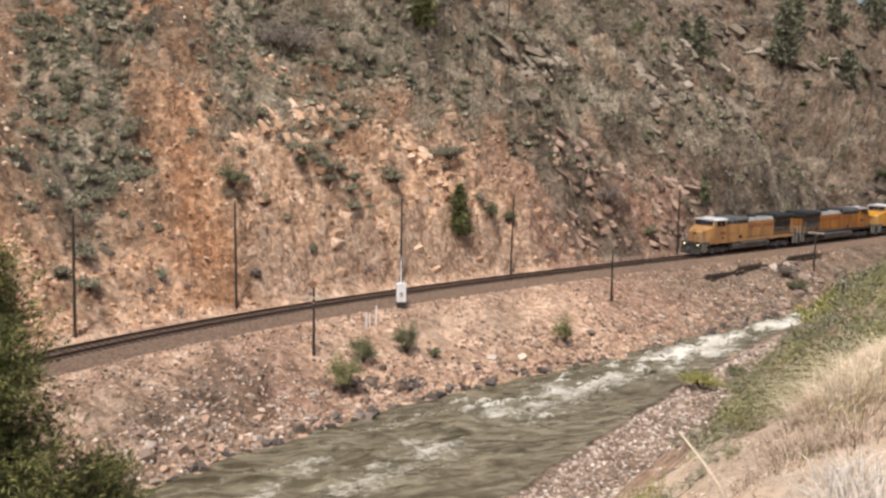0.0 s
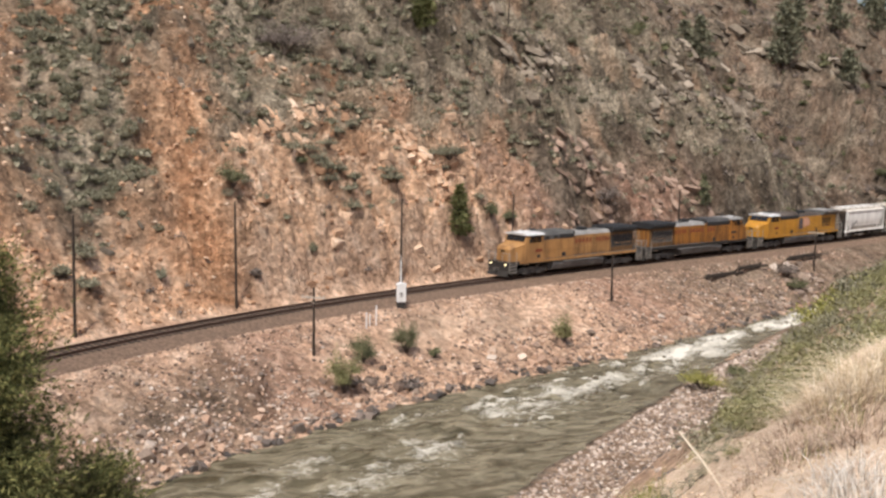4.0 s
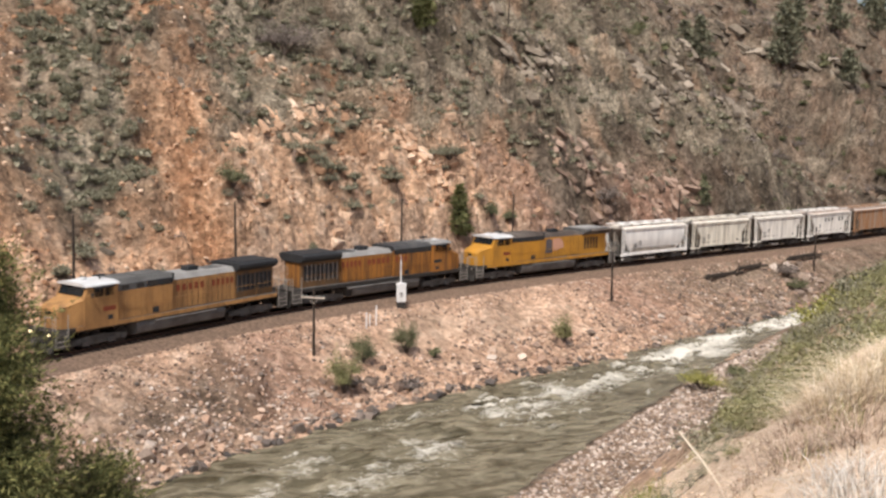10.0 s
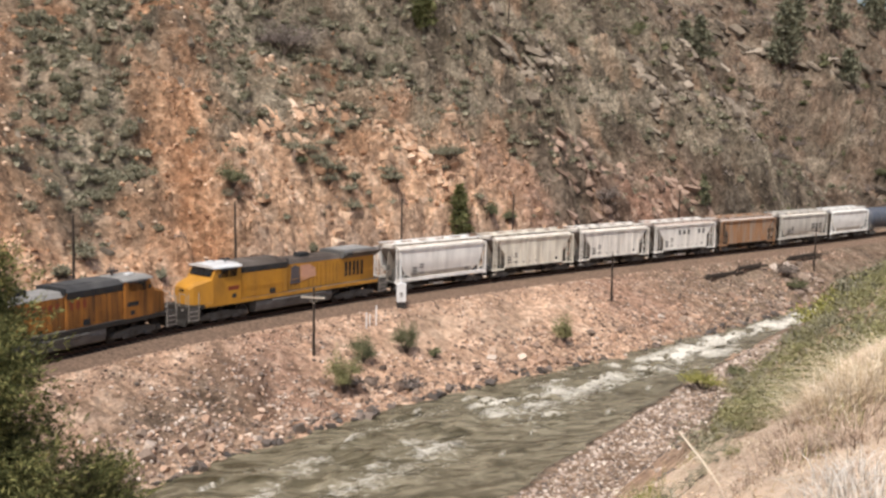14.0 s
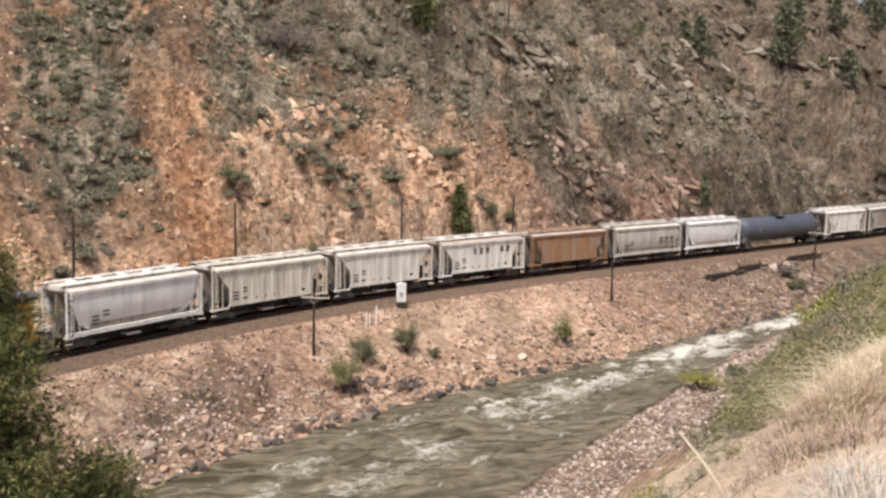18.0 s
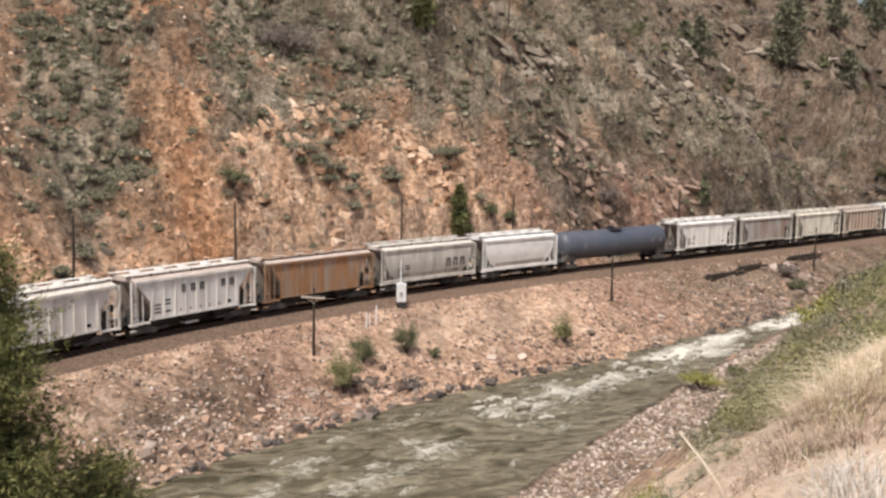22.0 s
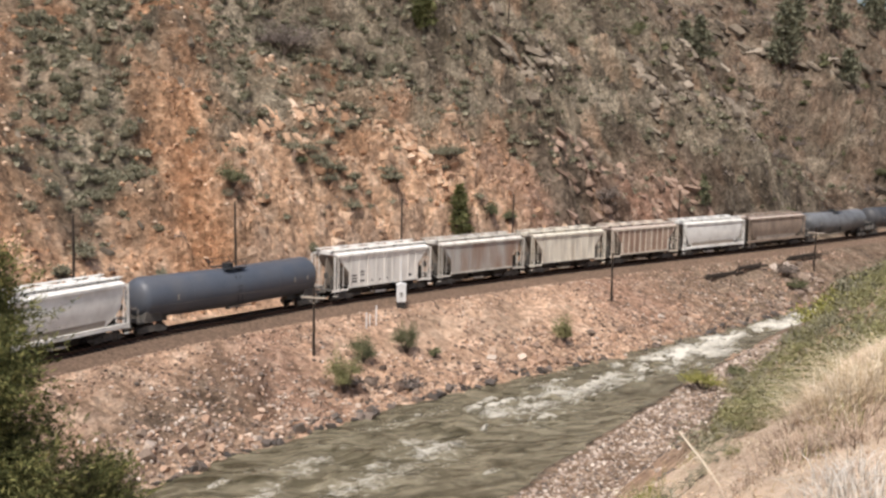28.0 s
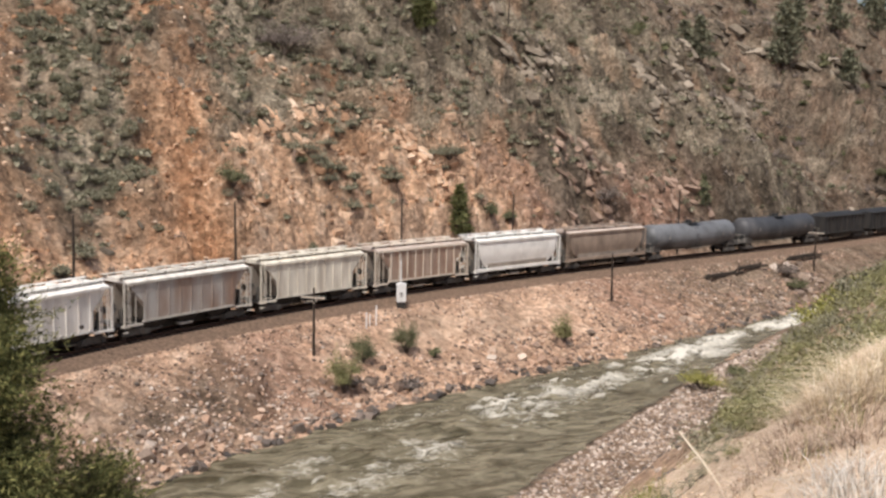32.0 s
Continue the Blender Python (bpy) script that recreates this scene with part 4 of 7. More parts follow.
def hopper(style, L, label, paint, roof, trim=None, marks=0, rib=None):
    """Covered hopper. style: 'rib' posts outside, 'flow' smooth rounded sides, 'open' dark coal hopper."""
    car = tagged(new("hopper_car"), label, "hopper car", group="freight cars of the train")
    gear = []
    trim, rib = trim or paint, rib or paint
    P = lambda name, bm, mat, lab="": part(name, bm, mat, car, lab)
    top, hw = 4.02, 1.52
    xt, xb = L / 2 - 0.92, L / 2 - 2.3          # ends of the side sheets at the eaves and at the sill
    P("centre_sill", boxes((-L / 2 + 0.55, L / 2 - 0.55, -0.25, 0.25, 0.75, 1.1)), M_GEAR)
    for e in (-1, 1):
        coupler(car, e * (L / 2 - 0.62), e)
        truck(car, e * (L / 2 - 1.95), 0.42, 2, gear, M_GEAR)
    if style == "open":
        zt = 3.55
        P("body", prism([(-xt, 1.25), (xt, 1.25), (xt, zt), (-xt, zt)], -hw + 0.05, hw - 0.05), paint)
        P("coal_load", loft([[(-xt + 0.2, -1.3, zt), (xt - 0.2, -1.3, zt), (xt - 0.2, 1.3, zt), (-xt + 0.2, 1.3, zt)], [(-xt + 1.4, -0.5, zt + 0.35), (xt - 1.4, -0.5, zt + 0.35), (xt - 1.4, 0.5, zt + 0.35), (-xt + 1.4, 0.5, zt + 0.35)]]), M_SOOT)
        for s in (-1, 1):
            for k in range(11):
                x = -xt + 0.3 + (2 * xt - 0.6) * k / 10
                P("side_post", boxes((x - 0.06, x + 0.06, *sorted((s * 1.46, s * 1.60)), 1.2, zt)), paint)
            P("top_chord", boxes((-xt, xt, *sorted((s * 1.44, s * 1.62)), zt - 0.14, zt + 0.02)), trim)
            P("side_sill", boxes((-xt, xt, *sorted((s * 1.44, s * 1.60)), 1.15, 1.32)), trim)
        P("hopper_chute", prism([(-3.2, 1.25), (3.2, 1.25), (2.4, 0.45), (-2.4, 0.45)], -1.1, 1.1), M_DARK)
        return car, gear
    # the hold: a trough whose end sheets slope in under the eaves
    zi = 2.45 if style == "rib" else 2.0
    P("hold", prism([(-xt, top), (xt, top), (xt - 0.05, top - 0.2), (xb - 0.05, 2.1), (xb - 0.25, 1.34), (-xb + 0.25, 1.34), (-xb + 0.05, 2.1), (-xt + 0.05, top - 0.2)], -hw + 0.16, hw - 0.16), M_SLOPE, "grimy end slope sheets, their paint darkened for shade")
    if style == "rib":
        side = [(-xt, top), (xt, top), (xt - 0.05, top - 0.12), (xb, zi), (xb, 1.30), (-xb, 1.30), (-xb, zi), (-xt + 0.05, top - 0.12)]
        for s in (-1, 1):
            P("side_sheet", prism(side, *sorted((s * (hw - 0.13), s * (hw - 0.06)))), paint)
            for e in (-1, 1):
                P("edge_angle", boxes((e * xb - 0.05, e * xb + 0.05, *sorted((s * (hw - 0.10), s * (hw - 0.01))), 1.30, zi + 0.05)), rib)
        n = 11
        for s in (-1, 1):
            for k in range(n):
                x = -xt + 0.55 + (2 * xt - 1.1) * k / (n - 1)
                low = 1.32 if abs(x) < xb else zi + (abs(x) - xb) / (xt - xb) * (top - zi)
                if low < top - 0.4:
                    P("side_post", boxes((x - 0.045, x + 0.045, *sorted((s * (hw - 0.07), s * (hw + (0.03 if rib != paint else -0.01)))), low, top - 0.1)), rib)
    else:
        # rounded sides: bulging below the eaves, curving in to the sill, their ends cut in an arc
        for s in (-1, 1):
            secs, nx = [], 28
            for i in range(nx + 1):
                x = xt * (2 * i / nx - 1)
                over = max(0.0, (abs(x) - xb + 0.35) / (xt - xb + 0.35))
                zl = 1.30 + (top - 0.30 - 1.30) * (1 - math.sqrt(max(0.0, 1 - over ** 1.6)))
                r = []
                for k in range(13):
                    z = zl + (top - zl) * k / 12
                    g = (z - 1.30) / (top - 1.30)
                    r.append((x, s * (hw - 0.02 - 0.42 * (1 - math.sin(math.pi * min(0.5, 0.13 + 0.60 * g))) - 0.16 * max(0.0, g - 0.72)), z))
                secs.append(r + [(q[0], q[1] - s * 0.05, q[2]) for q in r[::-1]])
            bm = loft(secs)
            for f in bm.faces:
                f.smooth = len(f.verts) == 4
            P("side_sheet", bm, paint, "smooth curved side sheet")
            P("seam", boxes((-0.03, 0.03, *sorted((s * (hw - 0.10), s * (hw - 0.008))), 2.75, top - 0.7)), trim)
    # roof
    P("roof", prism([(-hw - 0.03, top - 0.02), (-hw - 0.03, top + 0.05), (-0.75, top + 0.28), (0.75, top + 0.28), (hw + 0.03, top + 0.05), (hw + 0.03, top - 0.02)], -xt - 0.06, xt + 0.06, "x"), roof)
    for k in range(9):
        x = -xt + 0.5 + (2 * xt - 1.0) * k / 8
        for s in (-1, 1):
            P("roof_seam", prism([(s * 0.76, top + 0.28), (s * (hw + 0.02), top + 0.055), (s * (hw + 0.02), top + 0.085), (s * 0.76, top + 0.315)], x - 0.03, x + 0.03, "x"), roof)
    for s in (-1, 1):
        P("eaves_rail", boxes((-xt - 0.06, xt + 0.06, *sorted((s * (hw - 0.02), s * (hw + 0.07))), top - 0.14, top + 0.03)), trim)
        P("running_board", boxes((-xt - 0.3, xt + 0.3, *sorted((s * 0.66, s * 1.12)), top + 0.40, top + 0.44)), trim)
        for k in range(7):
            x = -xt + (2 * xt) * k / 6
            P("board_bracket", boxes((x - 0.03, x + 0.03, *sorted((s * 0.70, s * 1.08)), top + 0.15, top + 0.40)), roof)
        P("side_sill", boxes((-L / 2 + 0.55, L / 2 - 0.55, *sorted((s * (hw - 0.16), s * (hw + 0.04))), 1.06, 1.34)) if style == "flow" else boxes((-xb - 0.1, xb + 0.1, *sorted((s * (hw - 0.16), s * (hw - 0.02))), 1.18, 1.34)), trim)
    for k in range(5):
        x = -xt + 1.2 + (2 * xt - 2.4) * k / 4
        bm = bmesh.new()
        rod(bm, (x, 0, top + 0.26), (x, 0, top + 0.46), 0.40, 14)
        P("roof_hatch", bm, trim)
    # hopper chutes and their gates
    for x in (-2.9, 0.0, 2.9):
        P("hopper_chute", loft([[(x - 1.4, -1.25, 1.33), (x + 1.4, -1.25, 1.33), (x + 1.4, 1.25, 1.33), (x - 1.4, 1.25, 1.33)], [(x - 0.5, -0.85, 0.52), (x + 0.5, -0.85, 0.52), (x + 0.5, 0.85, 0.52), (x - 0.5, 0.85, 0.52)]]), M_DARK)
        P("outlet_gate", boxes((x - 0.6, x + 0.6, -1.0, 1.0, 0.40, 0.54)), M_GEAR if x else trim)
        for s in (-1, 1):
            P("gate_shaft", rods([((x - 0.45, s * 1.0, 0.6), (x - 0.45, s * 1.3, 0.6))], 0.06, 8), M_GEAR)
    # dark box added below the hold, standing for shade and clutter under the car
    P("underbody_shade_box", boxes((-xb - 0.4, xb + 0.4, -0.34, 0.34, 0.30, 1.33)), M_DARK)
    for e in (-1, 1):
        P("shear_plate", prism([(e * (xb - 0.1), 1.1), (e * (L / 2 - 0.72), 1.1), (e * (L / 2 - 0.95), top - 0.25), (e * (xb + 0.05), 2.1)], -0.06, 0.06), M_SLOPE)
    end_frame(P, L, trim, top, hw, M_GEAR)
    if marks:
        y = hw - 0.062 if style == "rib" else hw - 0.05
        mk = M_BLACKMARK if style == "rib" else M_LETTER
        for s in (-1, 1):
            for k in range(2):
                for j in range(4):
                    if (j + 2 * k) % 5 != 3:
                        P("stencil_bar", boxes((s * (xb - 0.55 - 0.85 * k) - 0.28, s * (xb - 0.55 - 0.85 * k) + 0.28, *sorted((s * y, s * (y + 0.014))), 1.62 + 0.26 * j, 1.74 + 0.26 * j)), mk if j in (0, 3) else M_LETTER)
            for k in range(5 if marks > 1 else 3):
                P("stencil_bar", boxes((s * (xb - 2.6 - 0.9 * k) - 0.05, s * (xb - 2.6 - 0.9 * k) + 0.05, *sorted((s * y, s * (y + 0.012))), 1.5, 1.72)), M_LETTER)
            P("stencil_bar", boxes((s * (0.9 - xb) - 0.18, s * (0.9 - xb) + 0.18, *sorted((s * y, s * (y + 0.014))), 1.55, 1.78)), mk)
            if marks > 1:
                groups = [(-0.7, 1.8, 3), (-3.6, -1.9, 2)] if marks == 2 else [(-4.5, -1.7, 3)]
                zl, hh, wide = (2.86, 0.56, 0.48) if marks == 2 else (2.02, 0.80, 0.62)
                for a, b, c in groups:
                    w = (b - a) / c
                    for k in range(c):
                        q, yy = a + w * k, y + (0.05 if style == "rib" else 0.035)
                        # a plain block with a slot through it stands for each large painted mark
                        for x0, x1, z0, z1 in ((q, q + w * 0.2, zl, zl + hh), (q + w * (wide - 0.2), q + w * wide, zl, zl + hh), (q + w * 0.2, q + w * (wide - 0.2), zl + hh * 0.72, zl + hh)):
                            P("lettering_bar", boxes((x0, x1, *sorted((s * (yy - 0.03), s * yy)), z0, z1)), M_LETTER)
    return car, gear


def tank_car(L, label, paint, bent=True):
    car = tagged(new("tank_car"), label, "tank car", group="freight cars of the train")
    gear = []
    P = lambda name, bm, mat, lab="": part(name, bm, mat, car, lab)
    R, zc, xe = 1.50, 2.58, L / 2 - 1.0
    secs, n = [], 28
    for x, r in ((-xe, 0.05), (-xe + 0.06, 0.6), (-xe + 0.22, 1.08), (-xe + 0.5, 1.38), (-xe + 0.85, R), (-0.02, R), (0.02, R), (xe - 0.85, R), (xe - 0.5, 1.38), (xe - 0.22, 1.08), (xe - 0.06, 0.6), (xe, 0.05)):
        dz = -0.14 * (1 - abs(x) / xe) if bent else 0
        secs.append([(x, r * math.cos(2 * math.pi * k / n), zc + dz + r * math.sin(2 * math.pi * k / n)) for k in range(n)])
    bm = loft(secs)
    for f in bm.faces:
        f.smooth = True
    P("tank_shell", bm, paint)
    for x in (-xe * 0.5, 0.0, xe * 0.5):
        dz = -0.14 * (1 - abs(x) / xe) if bent else 0
        P("weld_band", prism([((R + 0.012) * math.cos(2 * math.pi * k / n), zc + dz + (R + 0.012) * math.sin(2 * math.pi * k / n)) for k in range(n)], x - 0.05, x + 0.05, "x"), paint)
    dome = bmesh.new()
    rod(dome, (0, 0, zc + R - 0.25), (0, 0, zc + R + 0.22), 0.42, 16)
    P("dome", dome, M_SOOT)
    P("dome_platform", boxes((-1.0, 1.0, -1.0, -0.5, zc + R - 0.12, zc + R - 0.06), (-1.0, 1.0, 0.5, 1.0, zc + R - 0.12, zc + R - 0.06)), M_SOOT)
    rr = []
    for s in (-1, 1):
        rr += [((-1.0, s * 1.0, zc + R - 0.1), (-1.0, s * 1.0, zc + R + 0.5)), ((1.0, s * 1.0, zc + R - 0.1), (1.0, s * 1.0, zc + R + 0.5)), ((-1.0, s * 1.0, zc + R + 0.5), (1.0, s * 1.0, zc + R + 0.5))]
        P("side_ladder", rods([((x, s * 1.53, 1.0), (x, s * 1.2, zc + R * 0.65)) for x in (-0.22, 0.22)] + [((-0.22, s * 1.51, 1.2 + 0.3 * k), (0.22, s * 1.51, 1.2 + 0.3 * k)) for k in range(6)], 0.022, 6), M_SOOT)
        P("handrail", rods([((-xe + 0.6, s * 1.54, 2.1), (xe - 0.6, s * 1.54, 2.1))], 0.016, 6), M_GEAR)
        for x in (-xe + 3.0, xe - 3.0, -xe + 1.6):
            P("stencil_bar", boxes((x, x + 0.12, *sorted((s * 1.49, s * 1.515)), 2.35, 2.75)), M_SILVER)
    P("platform_rail", rods(rr, 0.025, 6), M_SOOT)
    for e in (-1, 1):
        x = e * (L / 2 - 2.0)
        P("saddle", prism([(x - 0.8, 1.0), (x + 0.8, 1.0), (x + 0.55, 1.75), (x - 0.55, 1.75)], -1.15, 1.15), M_GEAR)
        P("stub_sill", boxes(tuple(sorted((x - e * 1.8, x + e * 1.45))) + (-0.3, 0.3, 0.75, 1.15)), M_GEAR)
        P("end_platform", boxes(tuple(sorted((x + e * 0.75, x + e * 1.5))) + (-1.45, 1.45, 1.08, 1.16)), M_GEAR)
        P("end_rail", rods([((x + e * 1.45, y, 1.1), (x + e * 1.45, y, 2.1)) for y in (-1.4, -0.5, 0.5, 1.4)] + [((x + e * 1.45, -1.4, 2.1), (x + e * 1.45, 1.4, 2.1))], 0.03, 6), M_SILVER)
        coupler(car, e * (L / 2 - 0.62), e)
        truck(car, x, 0.42, 2, gear, M_GEAR)
    P("bottom_outlet", rods([((0, 0, 0.75), (0, 0, 1.3))], 0.2, 12), M_GEAR)
    P("side_walk", boxes((-1.1, 1.1, -1.5, -1.25, 1.12, 1.17), (-1.1, 1.1, 1.25, 1.5, 1.12, 1.17)), M_GEAR)
    return car, gear


# ---- train: the cars in order, from the head end ----
TRAVEL_V, TRAVEL_A = 8.1604, 0.01117
GAPS = [1.1, -20.1, -42.5, -64.8, -77.6, -90.6, -103.3, -116.0, -129.1, -142.2, -154.1, -173.6, -186.3, -199.2, -211.9, -224.8, -238.2, -252.4, -271.0, -289.8, -303.2, -316.6, -330.0, -343.4]


def travel(t):
    return TRAVEL_V * (t - 9) + TRAVEL_A * (t - 9) ** 2 / 2


STREAK = (1.8, 1.8, 0.22)
P_SILVERWHITE = simple("silver_white_hopper_paint", (0.84, 0.815, 0.775), 0.6, vary=0.08, scale=1, dirt=(0.30, 0.28, 0.26), dirt_amt=0.35, dirt_scale=STREAK)
P_CREAM = simple("cream_hopper_paint", (0.74, 0.69, 0.59), 0.7, vary=0.10, scale=1, dirt=(0.30, 0.25, 0.20), dirt_amt=0.6, dirt_scale=STREAK)
P_PALEGREY = simple("pale_grey_hopper_paint", (0.80, 0.755, 0.69), 0.7, vary=0.08, scale=1, dirt=(0.28, 0.25, 0.22), dirt_amt=0.5, dirt_scale=STREAK)
P_CHALK = simple("chalky_white_hopper_paint", (0.82, 0.785, 0.73), 0.7, vary=0.07, scale=1, dirt=(0.33, 0.30, 0.27), dirt_amt=0.45, dirt_scale=STREAK)
P_RUSTY = simple("rusty_brown_hopper_paint", (0.34, 0.18, 0.09), 0.85, vary=0.22, scale=1.2, dirt=(0.34, 0.29, 0.24), dirt_amt=0.9, dirt_scale=STREAK)
P_GREY = simple("grey_hopper_paint", (0.59, 0.555, 0.495), 0.7, vary=0.10, scale=1, dirt=(0.24, 0.215, 0.19), dirt_amt=0.55, dirt_scale=STREAK)
P_GREYRUST = simple("grey_hopper_paint_with_rust_streaks", (0.44, 0.425, 0.40), 0.75, vary=0.12, scale=1, dirt=(0.24, 0.125, 0.07), dirt_amt=1.0, dirt_scale=(0.42, 0.42, 0.10))
P_WHITE = simple("white_hopper_paint", (0.84, 0.825, 0.785), 0.55, vary=0.06, scale=1, dirt=(0.44, 0.42, 0.39), dirt_amt=0.5, dirt_scale=(1.0, 1.0, 0.8))
P_BROWN = simple("dusty_brown_hopper_paint", (0.33, 0.255, 0.20), 0.85, vary=0.2, scale=1, dirt=(0.16, 0.125, 0.10), dirt_amt=0.85, dirt_scale=(0.7, 0.7, 0.5))
P_PINK = simple("weathered_red_oxide_paint", (0.30, 0.20, 0.15), 0.85, vary=0.18, scale=1, dirt=(0.46, 0.37, 0.30), dirt_amt=0.7, dirt_scale=STREAK)
P_RIBCREAM = simple("bleached_rib_paint", (0.62, 0.54, 0.45), 0.8, vary=0.15, scale=2)
P_ROOFDUST = simple("dusty_pale_roof_paint", (0.72, 0.67, 0.60), 0.75, vary=0.14, scale=1, dirt=(0.36, 0.29, 0.23), dirt_amt=0.5)
P_ROOFPINK = simple("dusty_pinkish_roof_paint", (0.58, 0.49, 0.43), 0.8, vary=0.16, scale=1, dirt=(0.30, 0.20, 0.15), dirt_amt=0.5)
P_TANKBLUE = simple("dark_slate_tank_paint", (0.085, 0.097, 0.122), 0.42, vary=0.12, scale=0.8, dirt=(0.15, 0.14, 0.14), dirt_amt=0.4, dirt_scale=(0.6, 0.6, 0.3))
P_TANKBLACK = simple("sooty_black_tank_paint", (0.05, 0.052, 0.058), 0.5, vary=0.2, scale=0.8, dirt=(0.17, 0.16, 0.16), dirt_amt=0.5, dirt_scale=(0.5, 0.5, 0.4))
P_TANKGREY = simple("grey_tank_paint_with_soot", (0.17, 0.175, 0.185), 0.5, vary=0.15, scale=0.8, dirt=(0.04, 0.04, 0.042), dirt_amt=0.9, dirt_scale=(0.4, 0.4, 0.5))
P_COAL = simple("black_coal_hopper_paint", (0.030, 0.029, 0.029), 0.75, vary=0.3, scale=1, dirt=(0.08, 0.065, 0.055), dirt_amt=0.5, dirt_scale=STREAK)
LEN = [GAPS[i] - GAPS[i + 1] for i in range(len(GAPS) - 1)]
MADE = [
    locomotive("a", "faded yellow diesel locomotive with lit ditch lights leading the train", M_YEL_A, M_GREY_ROOF),
    locomotive("b", "grimy yellow diesel locomotive coupled back to front", M_YEL_B, M_ROOF_B),
    locomotive("c", "bright yellow diesel locomotive with a faded flag emblem", M_YEL_C, M_ROOF_C),
    hopper("flow", LEN[3], "smooth silver-white covered hopper car behind the locomotives", P_SILVERWHITE, P_ROOFDUST, P_SILVERWHITE, 1),
    hopper("rib", LEN[4], "cream ribbed covered hopper car with black stencil marks", P_CREAM, P_ROOFDUST, P_CREAM, 1),
    hopper("rib", LEN[5], "pale grey ribbed covered hopper car with stencil marks", P_PALEGREY, P_ROOFDUST, P_PALEGREY, 1),
    hopper("rib", LEN[6], "chalky white covered hopper car with dark lettering", P_CHALK, P_ROOFPINK, P_CHALK, 2),
    hopper("rib", LEN[7], "rust-brown ribbed covered hopper car with pinkish roof", P_RUSTY, P_ROOFPINK, P_RUSTY),
    hopper("flow", LEN[8], "grey smooth-sided hopper car with dark lettering", P_GREY, P_ROOFDUST, P_GREY, 3),
    hopper("flow", LEN[9], "white smooth-sided hopper car with white side sill", P_WHITE, P_SILVERWHITE, P_WHITE),
    tank_car(LEN[10], "long dark slate-grey tank car with a slight bend", P_TANKBLUE),
    hopper("rib", LEN[11], "off-white ribbed covered hopper car behind the tank car", P_CHALK, P_SILVERWHITE, P_CHALK, 1),
    hopper("rib", LEN[12], "grey covered hopper car with rust streaks", P_GREYRUST, P_PALEGREY, P_GREY),
    hopper("rib", LEN[13], "pale cream ribbed covered hopper car", P_CREAM, P_CREAM, P_CREAM),
    hopper("rib", LEN[14], "weathered red-oxide hopper car with bleached ribs", P_PINK, P_ROOFPINK, P_RIBCREAM, 0, P_RIBCREAM),
    hopper("flow", LEN[15], "clean white smooth-sided covered hopper car", P_WHITE, P_WHITE, P_WHITE),
    hopper("flow", LEN[16], "dusty brown smooth-sided covered hopper car", P_BROWN, P_ROOFPINK, P_BROWN),
    tank_car(LEN[17], "grey tank car streaked with black soot", P_TANKGREY),
    tank_car(LEN[18], "sooty black tank car near the end of view", P_TANKBLACK),
]
for i in range(19, len(LEN)):
    MADE.append(hopper("open", LEN[i], "black ribbed open coal hopper car", P_COAL, P_COAL, P_COAL))
for i, (car, gear) in enumerate(MADE):
    CARS.append((car, (GAPS[i] + GAPS[i + 1]) / 2, 7.05 if i < 3 else LEN[i] / 2 - 1.95, i == 1, gear))


# ---- loose rock, brush and trees: shared shapes ----
def island_material(name, stops, rough=0.9, bump_h=0.0, scale=4.0, spec=0.2, grain=0.25):
    """Every piece of a joined mesh takes its own tone from the ramp."""
    m, nd, ln, b = mat_nodes(name, rough, 0, spec)
    g = nd.new("ShaderNodeNewGeometry")
    oi = nd.new("ShaderNodeObjectInfo")
    add = nd.new("ShaderNodeMath")
    add.operation = "ADD"
    ln.new(g.outputs["Random Per Island"], add.inputs[0])
    ln.new(oi.outputs["Random"], add.inputs[1])
    fr = nd.new("ShaderNodeMath")
    fr.operation = "FRACT"
    ln.new(add.outputs[0], fr.inputs[0])
    r = nd.new("ShaderNodeValToRGB")
    while len(r.color_ramp.elements) < len(stops):
        r.color_ramp.elements.new(0.5)
    for e, (p, c) in zip(r.color_ramp.elements, stops):
        e.position, e.color = p, (*c, 1)
    ln.new(fr.outputs[0], r.inputs["Fac"])
    tc = nd.new("ShaderNodeTexCoord")
    n = nd.new("ShaderNodeTexNoise")
    n.inputs["Scale"].default_value, n.inputs["Detail"].default_value = scale, 5
    ln.new(tc.outputs["Object"], n.inputs["Vector"])
    mr = nd.new("ShaderNodeMapRange")
    mr.inputs["From Min"].default_value, mr.inputs["From Max"].default_value = 0.3, 0.7
    mr.inputs["To Min"].default_value, mr.inputs["To Max"].default_value = 1 - grain, 1 + grain
    ln.new(n.outputs["Fac"], mr.inputs["Value"])
    mx = nd.new("ShaderNodeMix")
    mx.data_type, mx.blend_type = "RGBA", "MULTIPLY"
    mx.inputs[0].default_value = 1
    ln.new(r.outputs["Color"], mx.inputs[6])
    ln.new(mr.outputs[0], mx.inputs[7])
    ln.new(mx.outputs[2], b.inputs["Base Color"])
    if bump_h:
        bp = nd.new("ShaderNodeBump")
        bp.inputs["Distance"].default_value = bump_h
        ln.new(n.outputs["Fac"], bp.inputs["Height"])
        ln.new(bp.outputs[0], b.inputs["Normal"])
    return m


